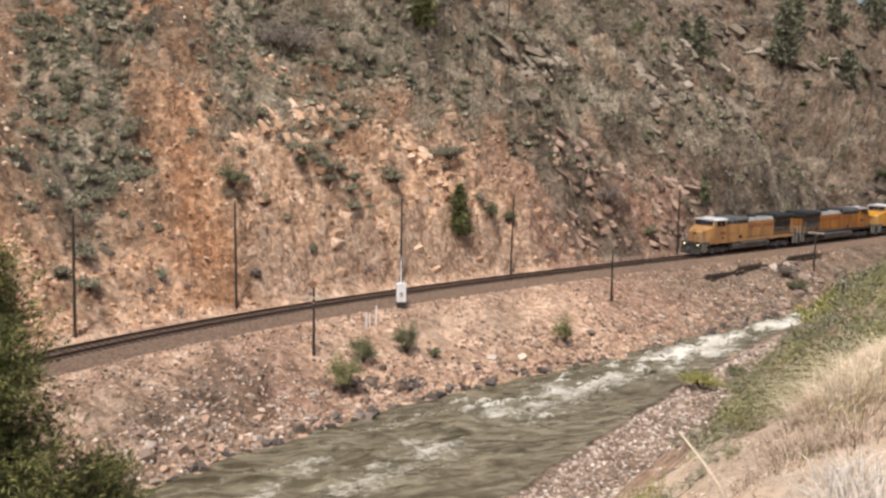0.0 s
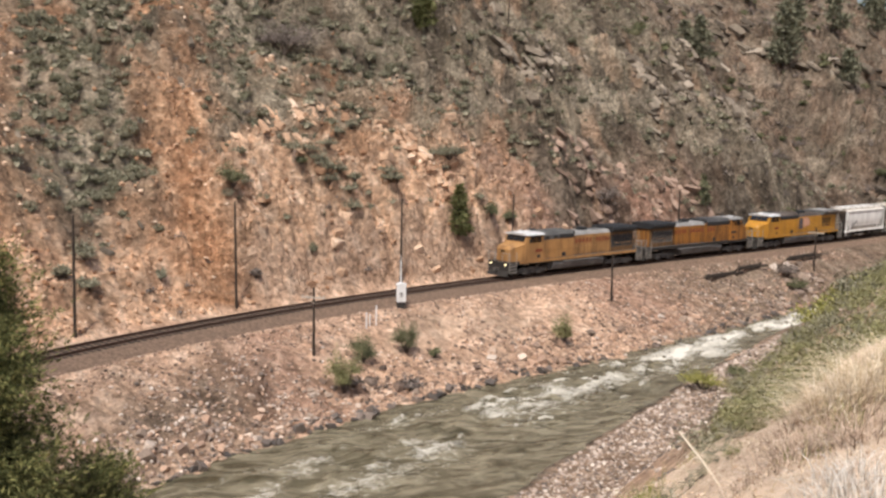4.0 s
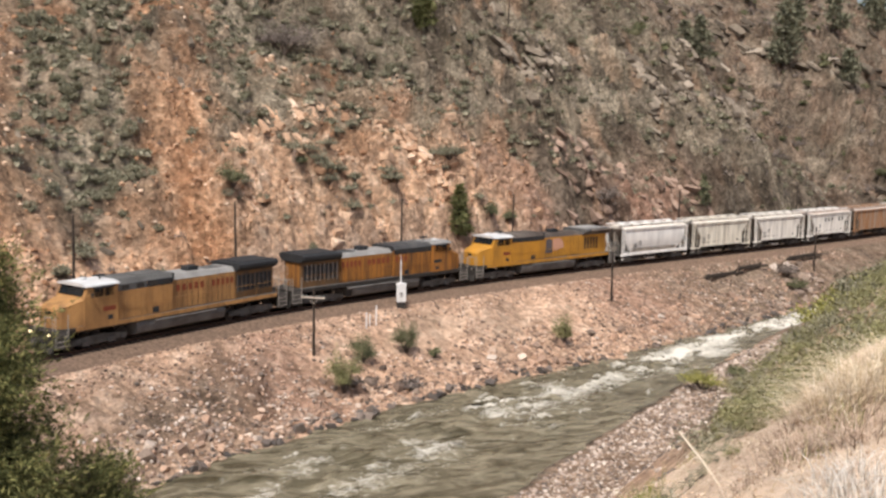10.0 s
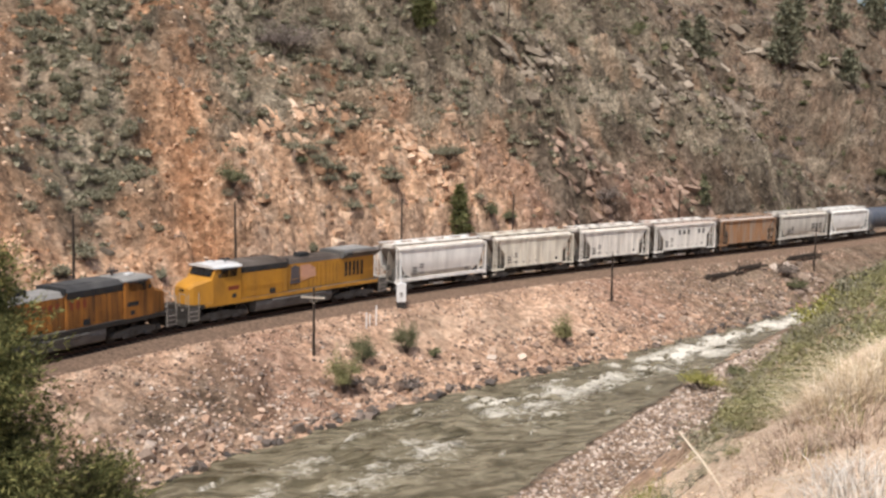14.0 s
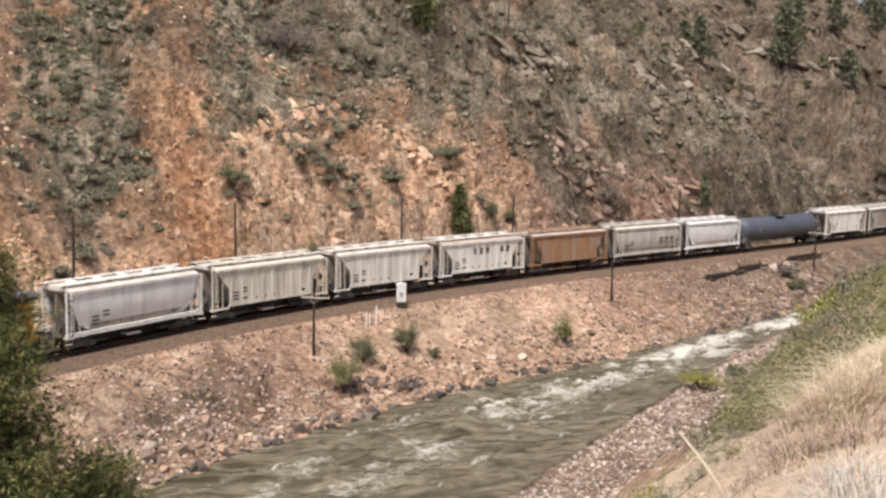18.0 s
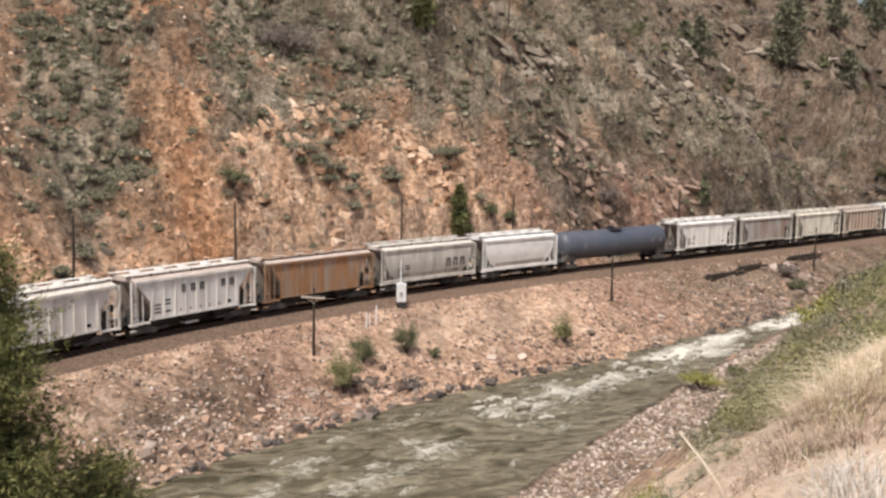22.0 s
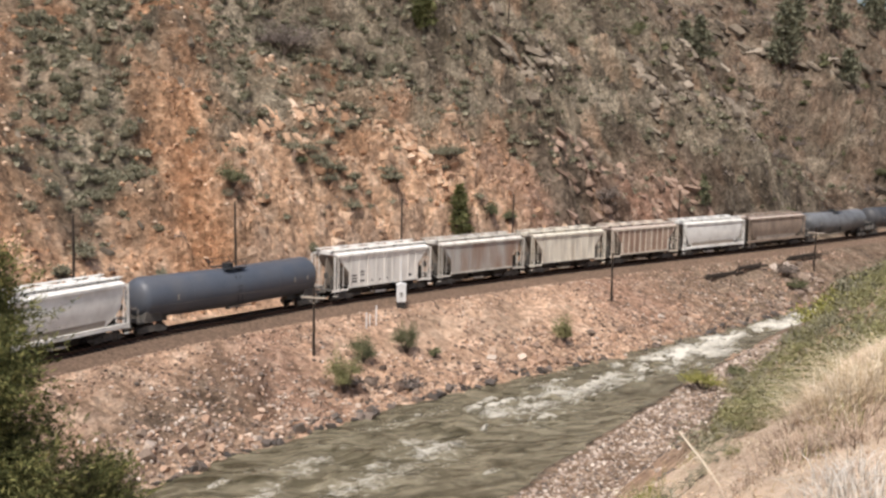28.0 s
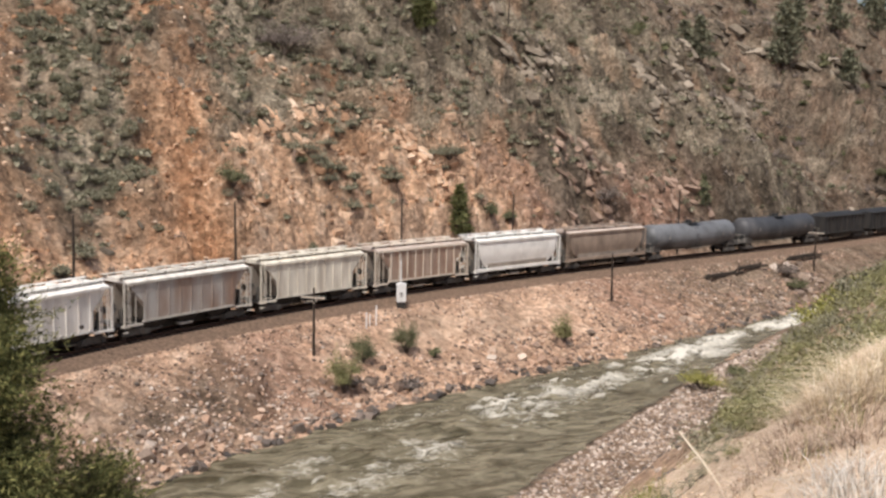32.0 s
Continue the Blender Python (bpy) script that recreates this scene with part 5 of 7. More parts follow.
M_RIPRAP = island_material("riprap_stone", [(0.0, (0.11, 0.082, 0.068)), (0.3, (0.25, 0.175, 0.135)), (0.6, (0.42, 0.275, 0.195)), (0.88, (0.55, 0.385, 0.285)), (1.0, (0.64, 0.52, 0.43))], 0.9, 0.03, 6)
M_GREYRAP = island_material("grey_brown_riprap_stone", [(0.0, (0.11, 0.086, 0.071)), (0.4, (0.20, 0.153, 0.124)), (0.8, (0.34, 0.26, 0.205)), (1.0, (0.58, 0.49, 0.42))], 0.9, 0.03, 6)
M_PALECRAG = island_material("pale_ridge_rock", [(0.0, (0.12, 0.098, 0.075)), (0.5, (0.225, 0.186, 0.145)), (1.0, (0.34, 0.285, 0.225))], 0.92, 0.15, 1.2)
M_WETROCK = island_material("dark_wet_stone", [(0.0, (0.035, 0.03, 0.027)), (0.6, (0.10, 0.08, 0.068)), (1.0, (0.24, 0.185, 0.15))], 0.5, 0.03, 6, 0.5)
M_PINKROCK = island_material("pinkish_ledge_rock", [(0.0, (0.13, 0.088, 0.066)), (0.5, (0.26, 0.18, 0.137)), (1.0, (0.37, 0.262, 0.203))], 0.92, 0.12, 1.6)
M_COBBLE = island_material("pale_cobble_stone", [(0.0, (0.10, 0.081, 0.070)), (0.3, (0.29, 0.23, 0.193)), (0.7, (0.50, 0.40, 0.335)), (1.0, (0.66, 0.575, 0.50))], 0.9, 0.03, 6)
M_CLOD = island_material("sandy_clods", [(0.0, (0.30, 0.21, 0.15)), (0.5, (0.52, 0.39, 0.29)), (1.0, (0.70, 0.58, 0.46))], 0.95, 0.02, 8)
M_CRAG = island_material("hillside_rock", [(0.0, (0.07, 0.056, 0.043)), (0.5, (0.155, 0.125, 0.095)), (0.85, (0.24, 0.198, 0.153)), (1.0, (0.36, 0.305, 0.245))], 0.92, 0.12, 1.6)
M_ORANGEROCK = island_material("orange_rock", [(0.0, (0.24, 0.125, 0.07)), (0.4, (0.46, 0.265, 0.155)), (0.75, (0.57, 0.385, 0.26)), (1.0, (0.70, 0.55, 0.42))], 0.92, 0.08, 2.0)
M_CUTROCK = island_material("fractured_tan_rock", [(0.0, (0.33, 0.195, 0.12)), (0.4, (0.47, 0.30, 0.195)), (0.8, (0.58, 0.40, 0.275)), (1.0, (0.66, 0.50, 0.375))], 0.92, 0.14, 1.6)
M_SAGE = island_material("sagebrush_leaves", [(0.0, (0.115, 0.113, 0.074)), (0.5, (0.21, 0.20, 0.138)), (1.0, (0.40, 0.365, 0.27))], 0.95, 0, 3, 0.1)
M_GREEN = island_material("spring_green_leaves", [(0.0, (0.12, 0.12, 0.052)), (0.5, (0.22, 0.212, 0.10)), (1.0, (0.36, 0.335, 0.18))], 0.9, 0, 3, 0.1)
M_WILLOW = island_material("yellow_green_willow_leaves", [(0.0, (0.16, 0.16, 0.045)), (0.5, (0.29, 0.275, 0.08)), (1.0, (0.42, 0.39, 0.15))], 0.9, 0, 3, 0.1)
M_OLIVE = island_material("olive_brush_leaves", [(0.0, (0.06, 0.065, 0.034)), (0.5, (0.135, 0.138, 0.075)), (1.0, (0.24, 0.225, 0.135))], 0.95, 0, 3, 0.1)
M_JUNIPER = island_material("juniper_foliage", [(0.0, (0.045, 0.052, 0.020)), (0.55, (0.115, 0.122, 0.046)), (1.0, (0.33, 0.315, 0.125))], 0.9, 0, 3, 0.15)
M_PINE = island_material("far_pine_foliage", [(0.0, (0.075, 0.083, 0.048)), (0.5, (0.155, 0.16, 0.092)), (1.0, (0.27, 0.26, 0.16))], 0.95, 0, 2, 0.1)
M_TWIG = island_material("bare_grey_twigs", [(0.0, (0.10, 0.08, 0.07)), (0.5, (0.19, 0.155, 0.135)), (1.0, (0.28, 0.235, 0.205))], 0.95, 0, 3, 0.1)
M_STRAW = island_material("dry_straw_grass", [(0.0, (0.36, 0.265, 0.16)), (0.4, (0.64, 0.50, 0.335)), (0.75, (0.80, 0.68, 0.50)), (1.0, (0.88, 0.81, 0.68))], 0.8, 0, 3, 0.1)
M_GRASS = island_material("fresh_green_grass", [(0.0, (0.13, 0.14, 0.042)), (0.5, (0.25, 0.245, 0.075)), (1.0, (0.42, 0.39, 0.15))], 0.85, 0, 3, 0.1)
M_BARK = simple("grey_brown_bark", (0.10, 0.075, 0.06), 0.95, vary=0.4, scale=5, bump_h=0.04)

_ico = bmesh.new()
bmesh.ops.create_icosphere(_ico, subdivisions=2, radius=1.0)
ICO_V = np.array([v.co[:] for v in _ico.verts])
ICO_F = np.array([[v.index for v in f.verts] for f in _ico.faces])
_ico.free()
_ico = bmesh.new()
bmesh.ops.create_icosphere(_ico, subdivisions=1, radius=1.0)
ICO1_V = np.array([v.co[:] for v in _ico.verts])
ICO1_F = np.array([[v.index for v in f.verts] for f in _ico.faces])
_ico.free()


def rock_shape(rng, fine=True):
    """An angular block: a ball cut by a handful of planes."""
    v = (ICO_V if fine else ICO1_V).copy()
    for _ in range(9 if fine else 5):
        d = rng.normal(size=3)
        d /= np.linalg.norm(d)
        cut = rng.uniform(0.5, 0.85)
        over = np.maximum(v @ d - cut, 0)
        v = v - over[:, None] * d
    v = v * (1 + 0.05 * rng.normal(size=(len(v), 1)))
    return v * rng.uniform((0.8, 0.6, 0.45), (1.25, 1.0, 0.85)), (ICO_F if fine else ICO1_F)


_rr = np.random.RandomState(5)
ROCKS_LOW = [rock_shape(_rr, False) for _ in range(14)]


def turn_z(v, a):
    c, s = math.cos(a), math.sin(a)
    return np.stack([v[:, 0] * c - v[:, 1] * s, v[:, 0] * s + v[:, 1] * c, v[:, 2]], -1)


def turn_x(v, a):
    c, s = math.cos(a), math.sin(a)
    return np.stack([v[:, 0], v[:, 1] * c - v[:, 2] * s, v[:, 1] * s + v[:, 2] * c], -1)


def scatter(name, spots, shapes, rng, material, label, category, sink=0.35, tilt=0.6):
    """Many small shapes joined into one mesh. spots: rows of u, w, size."""
    vs, fs, k = [], [], 0
    zz = ground(spots[:, 0], spots[:, 1])
    xs, ys = to_world(spots[:, 0], spots[:, 1])
    for i in range(len(spots)):
        v, f = shapes[rng.randint(len(shapes))]
        v = turn_z(turn_x(v, rng.uniform(-tilt, tilt)), rng.uniform(0, 6.28)) * spots[i, 2]
        vs.append(v + (xs[i], ys[i], zz[i] + spots[i, 2] * (0.5 - sink)))
        fs.append(f + k)
        k += len(v)
    ob = new(name, mesh_from(name, np.concatenate(vs), np.concatenate(fs), material))
    return tagged(ob, label, category, kind="stuff")


# ---- brush: domes of many small leaf blades ----
def brush_shape(rng, blades, spread=1.0, height=0.8, leaf=0.22, long=1.6, hollow=0.35, lift=0.6):
    """A dome of small leaf clumps, each a bent blade turned its own way."""
    vs, fs = [], []
    for k in range(blades):
        d = rng.normal(size=3)
        d[2] = abs(d[2]) * 0.9 + 0.05
        d /= np.linalg.norm(d)
        r = hollow + (1 - hollow) * rng.rand() ** 0.6
        r *= 0.75 + 0.45 * math.sin(d[0] * 5 + d[1] * 3.1 + spread)
        p = d * r * (spread, spread, height)
        out = np.cross(d, rng.normal(size=3)) + lift * d + 0.35 * rng.normal(size=3)
        out /= np.linalg.norm(out)
        side = np.cross(out, d + 0.35 * rng.normal(size=3))
        side /= np.linalg.norm(side) + 1e-6
        a = leaf * rng.uniform(0.6, 1.3)
        i = len(vs)
        vs += [p - out * a * long / 2, p + side * a * 0.5, p + out * a * long / 2, p - side * a * 0.5]
        fs.append((i, i + 1, i + 2, i + 3))
    return np.array(vs), np.array(fs)


def sage_shape(rng, blades=185):
    """A clump of upright leaf tufts fanning out of a small dense core."""
    core = ICO1_V * (0.62, 0.62, 0.42) * (1 + 0.18 * rng.normal(size=(len(ICO1_V), 1)))
    vs, fs = [], []
    lobe = rng.uniform(0, 6.28, 4)
    for _ in range(blades):
        d = rng.normal(size=3)
        d[2] = abs(d[2]) * 0.9
        d /= np.linalg.norm(d)
        az = math.atan2(d[1], d[0])
        reach = 0.72 + 0.28 * math.sin(2 * az + lobe[0]) * math.sin(3 * az + lobe[1])
        p = d * (reach, reach, 0.62) * rng.uniform(0.55, 1.0)
        out = d * 0.6 + 0.35 * rng.normal(size=3) + (0, 0, 0.55)
        out /= np.linalg.norm(out)
        side = np.cross(out, rng.normal(size=3))
        side /= np.linalg.norm(side) + 1e-6
        a = 0.19 * rng.uniform(0.5, 1.3)
        i = len(vs)
        vs += [p - side * a * 0.30, p + side * a * 0.30, p + out * a * 1.7]
        fs.append((i, i + 1, i + 2))
    return np.concatenate((core, np.array(vs))), np.concatenate((ICO1_F, np.array(fs) + len(core)))


_rb = np.random.RandomState(21)
BRUSH = [sage_shape(_rb) for _ in range(12)]
SCRUB = [brush_shape(_rb, 150, 1.0, 1.0, 0.16, 1.6, 0.55, 0.3) for _ in range(8)]
BRUSH_FINE = [brush_shape(_rb, 800, 1.0, 0.9, 0.045, 2.8) for _ in range(6)]


def scatter_brush(name, spots, shapes, rng, material, label, category):
    vs, fs, k = [], [], 0
    zz = ground(spots[:, 0], spots[:, 1])
    xs, ys = to_world(spots[:, 0], spots[:, 1])
    for i in range(len(spots)):
        v, f = shapes[rng.randint(len(shapes))]
        v = turn_z(v, rng.uniform(0, 6.28)) * spots[i, 2] * rng.uniform((0.85, 0.85, 0.7), (1.2, 1.2, 1.1))
        vs.append(v + (xs[i], ys[i], zz[i] - 0.03 * spots[i, 2]))
        fs.append(f + k)
        k += len(v)
    return tagged(new(name, mesh_from(name, np.concatenate(vs), np.concatenate(fs), material)), label, category, kind="stuff")


def sample(rng, count, u0, u1, n0, n1, weight, size, from_shore=False):
    """Random plan spots kept by a weight function; size(rng) gives metres."""
    out = []
    for _ in range(30):
        u = rng.uniform(u0, u1, count * 2)
        n = rng.uniform(n0, n1, count * 2)
        w = line_w(u) + n
        keep = rng.rand(count * 2) < weight(u, n, w)
        s = size(rng, count * 2)
        out.append(np.stack([u, w, s], -1)[keep])
        if sum(len(o) for o in out) >= count:
            break
    return np.concatenate(out)[:count]


def sage_weight(u, n, w):
    wob = fbm(u * 0.11, (n - 4.2) * 0.08, 3)
    a = np.clip(1.1 * lane(u + 2 * wob, n, 63.5, -0.45, 6.5 + 0.1 * np.maximum(n - 14, 0)) * step(12, 16, n), 0, 1)
    line = rib_edge(u, n)
    b = 0.8 * np.exp(-((line + 2.5) / 3.5) ** 2) * step(7, 10, n)
    c = 0.20 * step(10, 16, n) * step(52, 44, u) * (line > 0)
    d = 0.17 * step(8, 14, n) * (line < 0)
    bare = lane(u + 2 * wob, n, 55, -0.5, 3.8) + lane(u, n, 71.5, -0.4, 3.5)
    return np.clip((np.maximum(np.maximum(a, b), np.maximum(c, d)) + 0.04) * (0.75 + 0.9 * fbm(u * 0.2, n * 0.2, 2)) * np.clip(1 - bare, 0.03, 1), 0, 1)


rng = np.random.RandomState(31)
lognorm = lambda lo, hi, p=2.0: (lambda r, c: lo + (hi - lo) * r.rand(c) ** p)
spots = sample(rng, 5600, -75, 82, 6.5, 62, sage_weight, lognorm(0.38, 0.98, 1.5))
scatter_brush("sagebrush", spots, BRUSH, rng, M_SAGE, "grey-green sagebrush clumps on the hillside", "sagebrush")
spots = sample(rng, 1500, -240, -30, 7, 80, lambda u, n, w: 0.35 + 0.6 * fbm(u * 0.08, n * 0.08, 2), lognorm(0.5, 1.5, 1.6))
scatter_brush("far_brush", spots[:550], BRUSH, rng, M_OLIVE, "grey-olive brush on the farther slope", "brush")
scatter_brush("far_scrub", spots[550:], SCRUB, rng, M_TWIG, "grey-brown leafless scrub on the farther slope", "scrub")
spots = sample(rng, 700, -60, 80, 4.6, 40, lambda u, n, w: 0.25 + 0.5 * fbm(u * 0.15 + 7, n * 0.15, 2), lognorm(0.25, 0.6, 1.5))
scatter_brush("dry_brush", spots, SCRUB, rng, M_TWIG, "dry grey-brown tufts between the rocks", "dry brush")

# crags and loose blocks on the hillside
rocky = lambda u, n, w: np.clip(0.1 + 0.9 * fbm(u * 0.09 + 5, n * 0.09, 3) + 0.35 * (rib_edge(u, n) < 0), 0, 1)


def block_shape(rng):
    """A split block of rock: a ball cut back by three pairs of near-square planes and chipped corners."""
    v = ICO_V.copy()
    turn = np.array(Euler(rng.normal(size=3) * 0.12).to_matrix())
    for axis in range(3):
        for sgn in (-1, 1):
            d = turn[axis] * sgn + 0.10 * rng.normal(size=3)
            d /= np.linalg.norm(d)
            v = v - np.maximum(v @ d - rng.uniform(0.46, 0.66), 0)[:, None] * d
    for _ in range(4):
        d = rng.normal(size=3)
        d /= np.linalg.norm(d)
        v = v - np.maximum(v @ d - rng.uniform(0.62, 0.8), 0)[:, None] * d
    return v * 1.4 * (1 + 0.02 * rng.normal(size=(len(v), 1))), ICO_F


BLOCKS = [block_shape(_rr) for _ in range(14)]
SLABS = [(v * (1.7, 0.9, 0.5), f) for v, f in BLOCKS[:10]]


def scatter_slabs(name, spots, rng, material, label, category, dip, sink=0.25):
    """Slabs of one bedding: all lie along the same dip, with some scatter."""
    vs, fs, k = [], [], 0
    zz = ground(spots[:, 0], spots[:, 1])
    xs, ys = to_world(spots[:, 0], spots[:, 1])
    for i in range(len(spots)):
        v, f = SLABS[rng.randint(len(SLABS))]
        m = Matrix.Rotation(dip[0] + rng.normal() * 0.3, 3, "Z") @ Matrix.Rotation(dip[1] + rng.normal() * 0.22, 3, "Y") @ Matrix.Rotation(rng.normal() * 0.5, 3, "X")
        v = (v @ np.array(m).T) * spots[i, 2]
        vs.append(v + (xs[i], ys[i], zz[i] - sink * spots[i, 2]))
        fs.append(f + k)
        k += len(v)
    return tagged(new(name, mesh_from(name, np.concatenate(vs), np.concatenate(fs), material)), label, category, kind="stuff")


spots = sample(rng, 2200, -80, 75, 6, 62, lambda u, n, w: rocky(u, n, w) * np.where((n < 15) & (u > 2) & (u < 54), 0.0, 1.0), lognorm(0.12, 0.5, 2.2))
scatter_slabs("hillside_rocks", spots, rng, M_CRAG, "grey-brown tilted slabs and crags on the hillside", "rocks", (radians(-40), radians(38)))
spots = sample(rng, 340, -48, 8, 12, 50, lambda u, n, w: np.clip(0.15 + 1.5 * fbm(u * 0.10, (n - 4.2) * 0.12 + 8, 2), 0, 1) * (rib_edge(u, n) < 0), lognorm(0.25, 1.0, 2.0))
scatter_slabs("rock_ledges", spots, rng, M_CRAG, "tilted grey ledges standing out of the slope", "rocks", (radians(-40), radians(38)), 0.42)
def ledge_line(u0, w0, u1, w1, count, lo, hi):
    f = rng.rand(count)
    return np.stack([u0 + (u1 - u0) * f + 0.7 * rng.normal(size=count), w0 + (w1 - w0) * f + 0.5 * rng.normal(size=count), lo + (hi - lo) * rng.rand(count) ** 1.5], -1)


lines = np.concatenate([ledge_line(-38.5, 25.5, -41.2, 18.0, 70, 0.3, 0.9), ledge_line(-41.5, 17.5, -45.5, 11.0, 70, 0.25, 0.8), ledge_line(-34.0, 16.5, -36.5, 21.5, 110, 0.3, 1.1), ledge_line(-31.0, 18.0, -29.0, 22.5, 60, 0.3, 0.9), ledge_line(-5.0, 25.8, -12.5, 24.4, 60, 0.3, 1.1), ledge_line(-83.0, 40.0, -64.0, 11.0, 150, 0.3, 0.9), ledge_line(-24.0, 14.5, -27.0, 18.0, 50, 0.25, 0.8), ledge_line(-12.0, 28.5, -17.0, 26.0, 40, 0.4, 1.0)])
scatter_slabs("pale_ledges", lines, rng, M_PALECRAG, "pale grey rock ledges along the ridge", "rocks", (radians(-40), radians(38)), 0.35)
spots = sample(rng, 1300, -240, -40, 6, 75, lambda u, n, w: 0.3 + 0.7 * fbm(u * 0.06, n * 0.06 + 3, 2), lognorm(0.3, 1.5, 2.4))
scatter_slabs("far_crags", spots, rng, M_CRAG, "grey crags on the farther slope", "rocks", (radians(-40), radians(25)))
orangey = lambda u, n, w: np.clip(zones(u, w, 0)[:, 0] * 0.9 + zones(u, w, 0)[:, 1] * 0.5, 0, 1)
spots = sample(rng, 4200, -5, 82, 4.4, 40, orangey, lognorm(0.06, 0.36, 2.6))
scatter("orange_scree", spots, ROCKS_LOW, rng, M_ORANGEROCK, "loose orange and tan rubble on the slope", "rubble", 0.4)
lines = np.concatenate([ledge_line(26.0, 13.0, 20.5, 8.6, 70, 0.15, 0.6), ledge_line(24.0, 10.8, 21.5, 8.8, 50, 0.15, 0.55), ledge_line(14.5, 14.5, 12.0, 13.5, 25, 0.3, 0.9), ledge_line(44.0, 12.5, 36.0, 10.5, 60, 0.12, 0.5), ledge_line(36.5, 17.0, 29.0, 15.5, 55, 0.15, 0.55)])
scatter_slabs("orange_outcrops", lines, rng, M_CUTROCK, "broken orange-tan outcrops on the slope", "rocks", (radians(-40), radians(38)), 0.35)
spots = sample(rng, 650, -26, 4, 5.5, 15, lambda u, n, w: 0.45 + 0.8 * fbm(u * 0.2 + 2, n * 0.2, 2), lognorm(0.12, 0.75, 2.2))
scatter_slabs("pink_ledges", spots, rng, M_PINKROCK, "pinkish brown ledges and rubble above the track", "rocks", (radians(-40), radians(38)), 0.50)
cut_face = tagged(new("rock_cut"), "fractured pale orange rock cut behind the track", "rock face", kind="structure")
spots = sample(rng, 200, 2, 48, 4.8, 14, lambda u, n, w: 0.5 + 0.8 * fbm(u * 0.3, n * 0.3, 2), lognorm(0.2, 0.7, 1.8))
face_meshes = [mesh_from("rock_block", v, f, M_CUTROCK) for v, f in BLOCKS]
cz = ground(spots[:, 0], spots[:, 1])
cx, cy = to_world(spots[:, 0], spots[:, 1])
for i in range(len(spots)):
    ob = new("rock_block", face_meshes[i % len(face_meshes)])
    ob.parent = cut_face
    a = spots[i, 2]
    ob.matrix_basis = Matrix.LocRotScale((cx[i] + 0.30 * a, cy[i] + 0.55 * a, cz[i] - 0.80 * a), Euler((rng.uniform(-0.3, 0.3), rng.uniform(-0.3, 0.3), radians(222) + rng.normal() * 0.35)), (a * rng.uniform(0.9, 1.6), a * rng.uniform(0.8, 1.2), a * rng.uniform(0.6, 1.1)))

# riprap on the bank: the largest stones singly, the rest joined
bank = tagged(new("riprap_bank"), "bank of pinkish grey riprap below the track", "riprap", kind="structure")
ANGULAR = [(v * _rr.uniform((0.9, 0.7, 0.55), (1.25, 1.0, 0.9)), f) for v, f in BLOCKS]
rock_meshes = [mesh_from("boulder", v, f, M_RIPRAP) for v, f in ANGULAR]
grey_meshes = [mesh_from("boulder", v, f, M_GREYRAP) for v, f in ANGULAR]


def bank_spots(count, t0, t1, size, p=1.0, u0=-30.0, u1=76.0):
    u = rng.uniform(u0, u1, count)
    fs = far_shore(u)
    top = line_w(u) - 5.0
    t = t0 + (t1 - t0) * rng.rand(count) ** p
    return np.stack([u, top + (fs - top) * t, size(rng, count)], -1)


big = bank_spots(290, 0.35, 1.02, lognorm(0.2, 0.5, 1.6), 0.5)
bz = ground(big[:, 0], big[:, 1])
bx, by = to_world(big[:, 0], big[:, 1])
for i in range(len(big)):
    ob = new("boulder", (grey_meshes if i % 3 == 0 else rock_meshes)[i % len(rock_meshes)])
    ob.parent = bank
    ob.matrix_basis = Matrix.LocRotScale((bx[i], by[i], bz[i] + 0.1 * big[i, 2]), Euler((rng.uniform(-0.6, 0.6), rng.uniform(-0.4, 0.4), rng.uniform(0, 6.28))), (big[i, 2],) * 3)
wet_meshes = [mesh_from("boulder", v, f, M_WETROCK) for v, f in ANGULAR]
wet = bank_spots(150, 0.95, 1.05, lognorm(0.18, 0.5, 1.8), 1.0, -30.0, 70.0)
wz = ground(wet[:, 0], wet[:, 1])
wx, wy = to_world(wet[:, 0], wet[:, 1])
for i in range(len(wet)):
    ob = new("boulder", wet_meshes[i % len(wet_meshes)])
    ob.parent = bank
    ob.matrix_basis = Matrix.LocRotScale((wx[i], wy[i], max(wz[i], WATER_Z - 0.1) + 0.1 * wet[i, 2]), Euler((rng.uniform(-0.6, 0.6), rng.uniform(-0.4, 0.4), rng.uniform(0, 6.28))), (wet[i, 2],) * 3)
gully = np.stack([rng.uniform(-27, -19.5, 45), line_w(np.full(45, -23.0)) - rng.uniform(5.2, 10.0, 45), lognorm(0.25, 0.8, 1.5)(rng, 45)], -1)
gz = ground(gully[:, 0], gully[:, 1])
gx, gy = to_world(gully[:, 0], gully[:, 1])
for i in range(len(gully)):
    ob = new("boulder", grey_meshes[i % len(grey_meshes)])
    ob.parent = bank
    ob.matrix_basis = Matrix.LocRotScale((gx[i], gy[i], gz[i] + 0.15 * gully[i, 2]), Euler((rng.uniform(-0.6, 0.6), rng.uniform(-0.4, 0.4), rng.uniform(0, 6.28))), (gully[i, 2],) * 3)
patchy = bank_spots(14000, 0.0, 1.0, lognorm(0.06, 0.27, 2.4), 0.8)
keep = rng.rand(len(patchy)) < np.clip(0.55 + 0.9 * fbm(patchy[:, 0] * 0.16, patchy[:, 1] * 0.16, 2) + 0.6 * step(0.6, 1.0, (line_w(patchy[:, 0]) - patchy[:, 1]) / 13) - 0.75 * bump(patchy[:, 0], patchy[:, 1] - line_w(patchy[:, 0]), 31, -6.8, 13, 2.8), 0.06, 1)
patchy = patchy[keep]
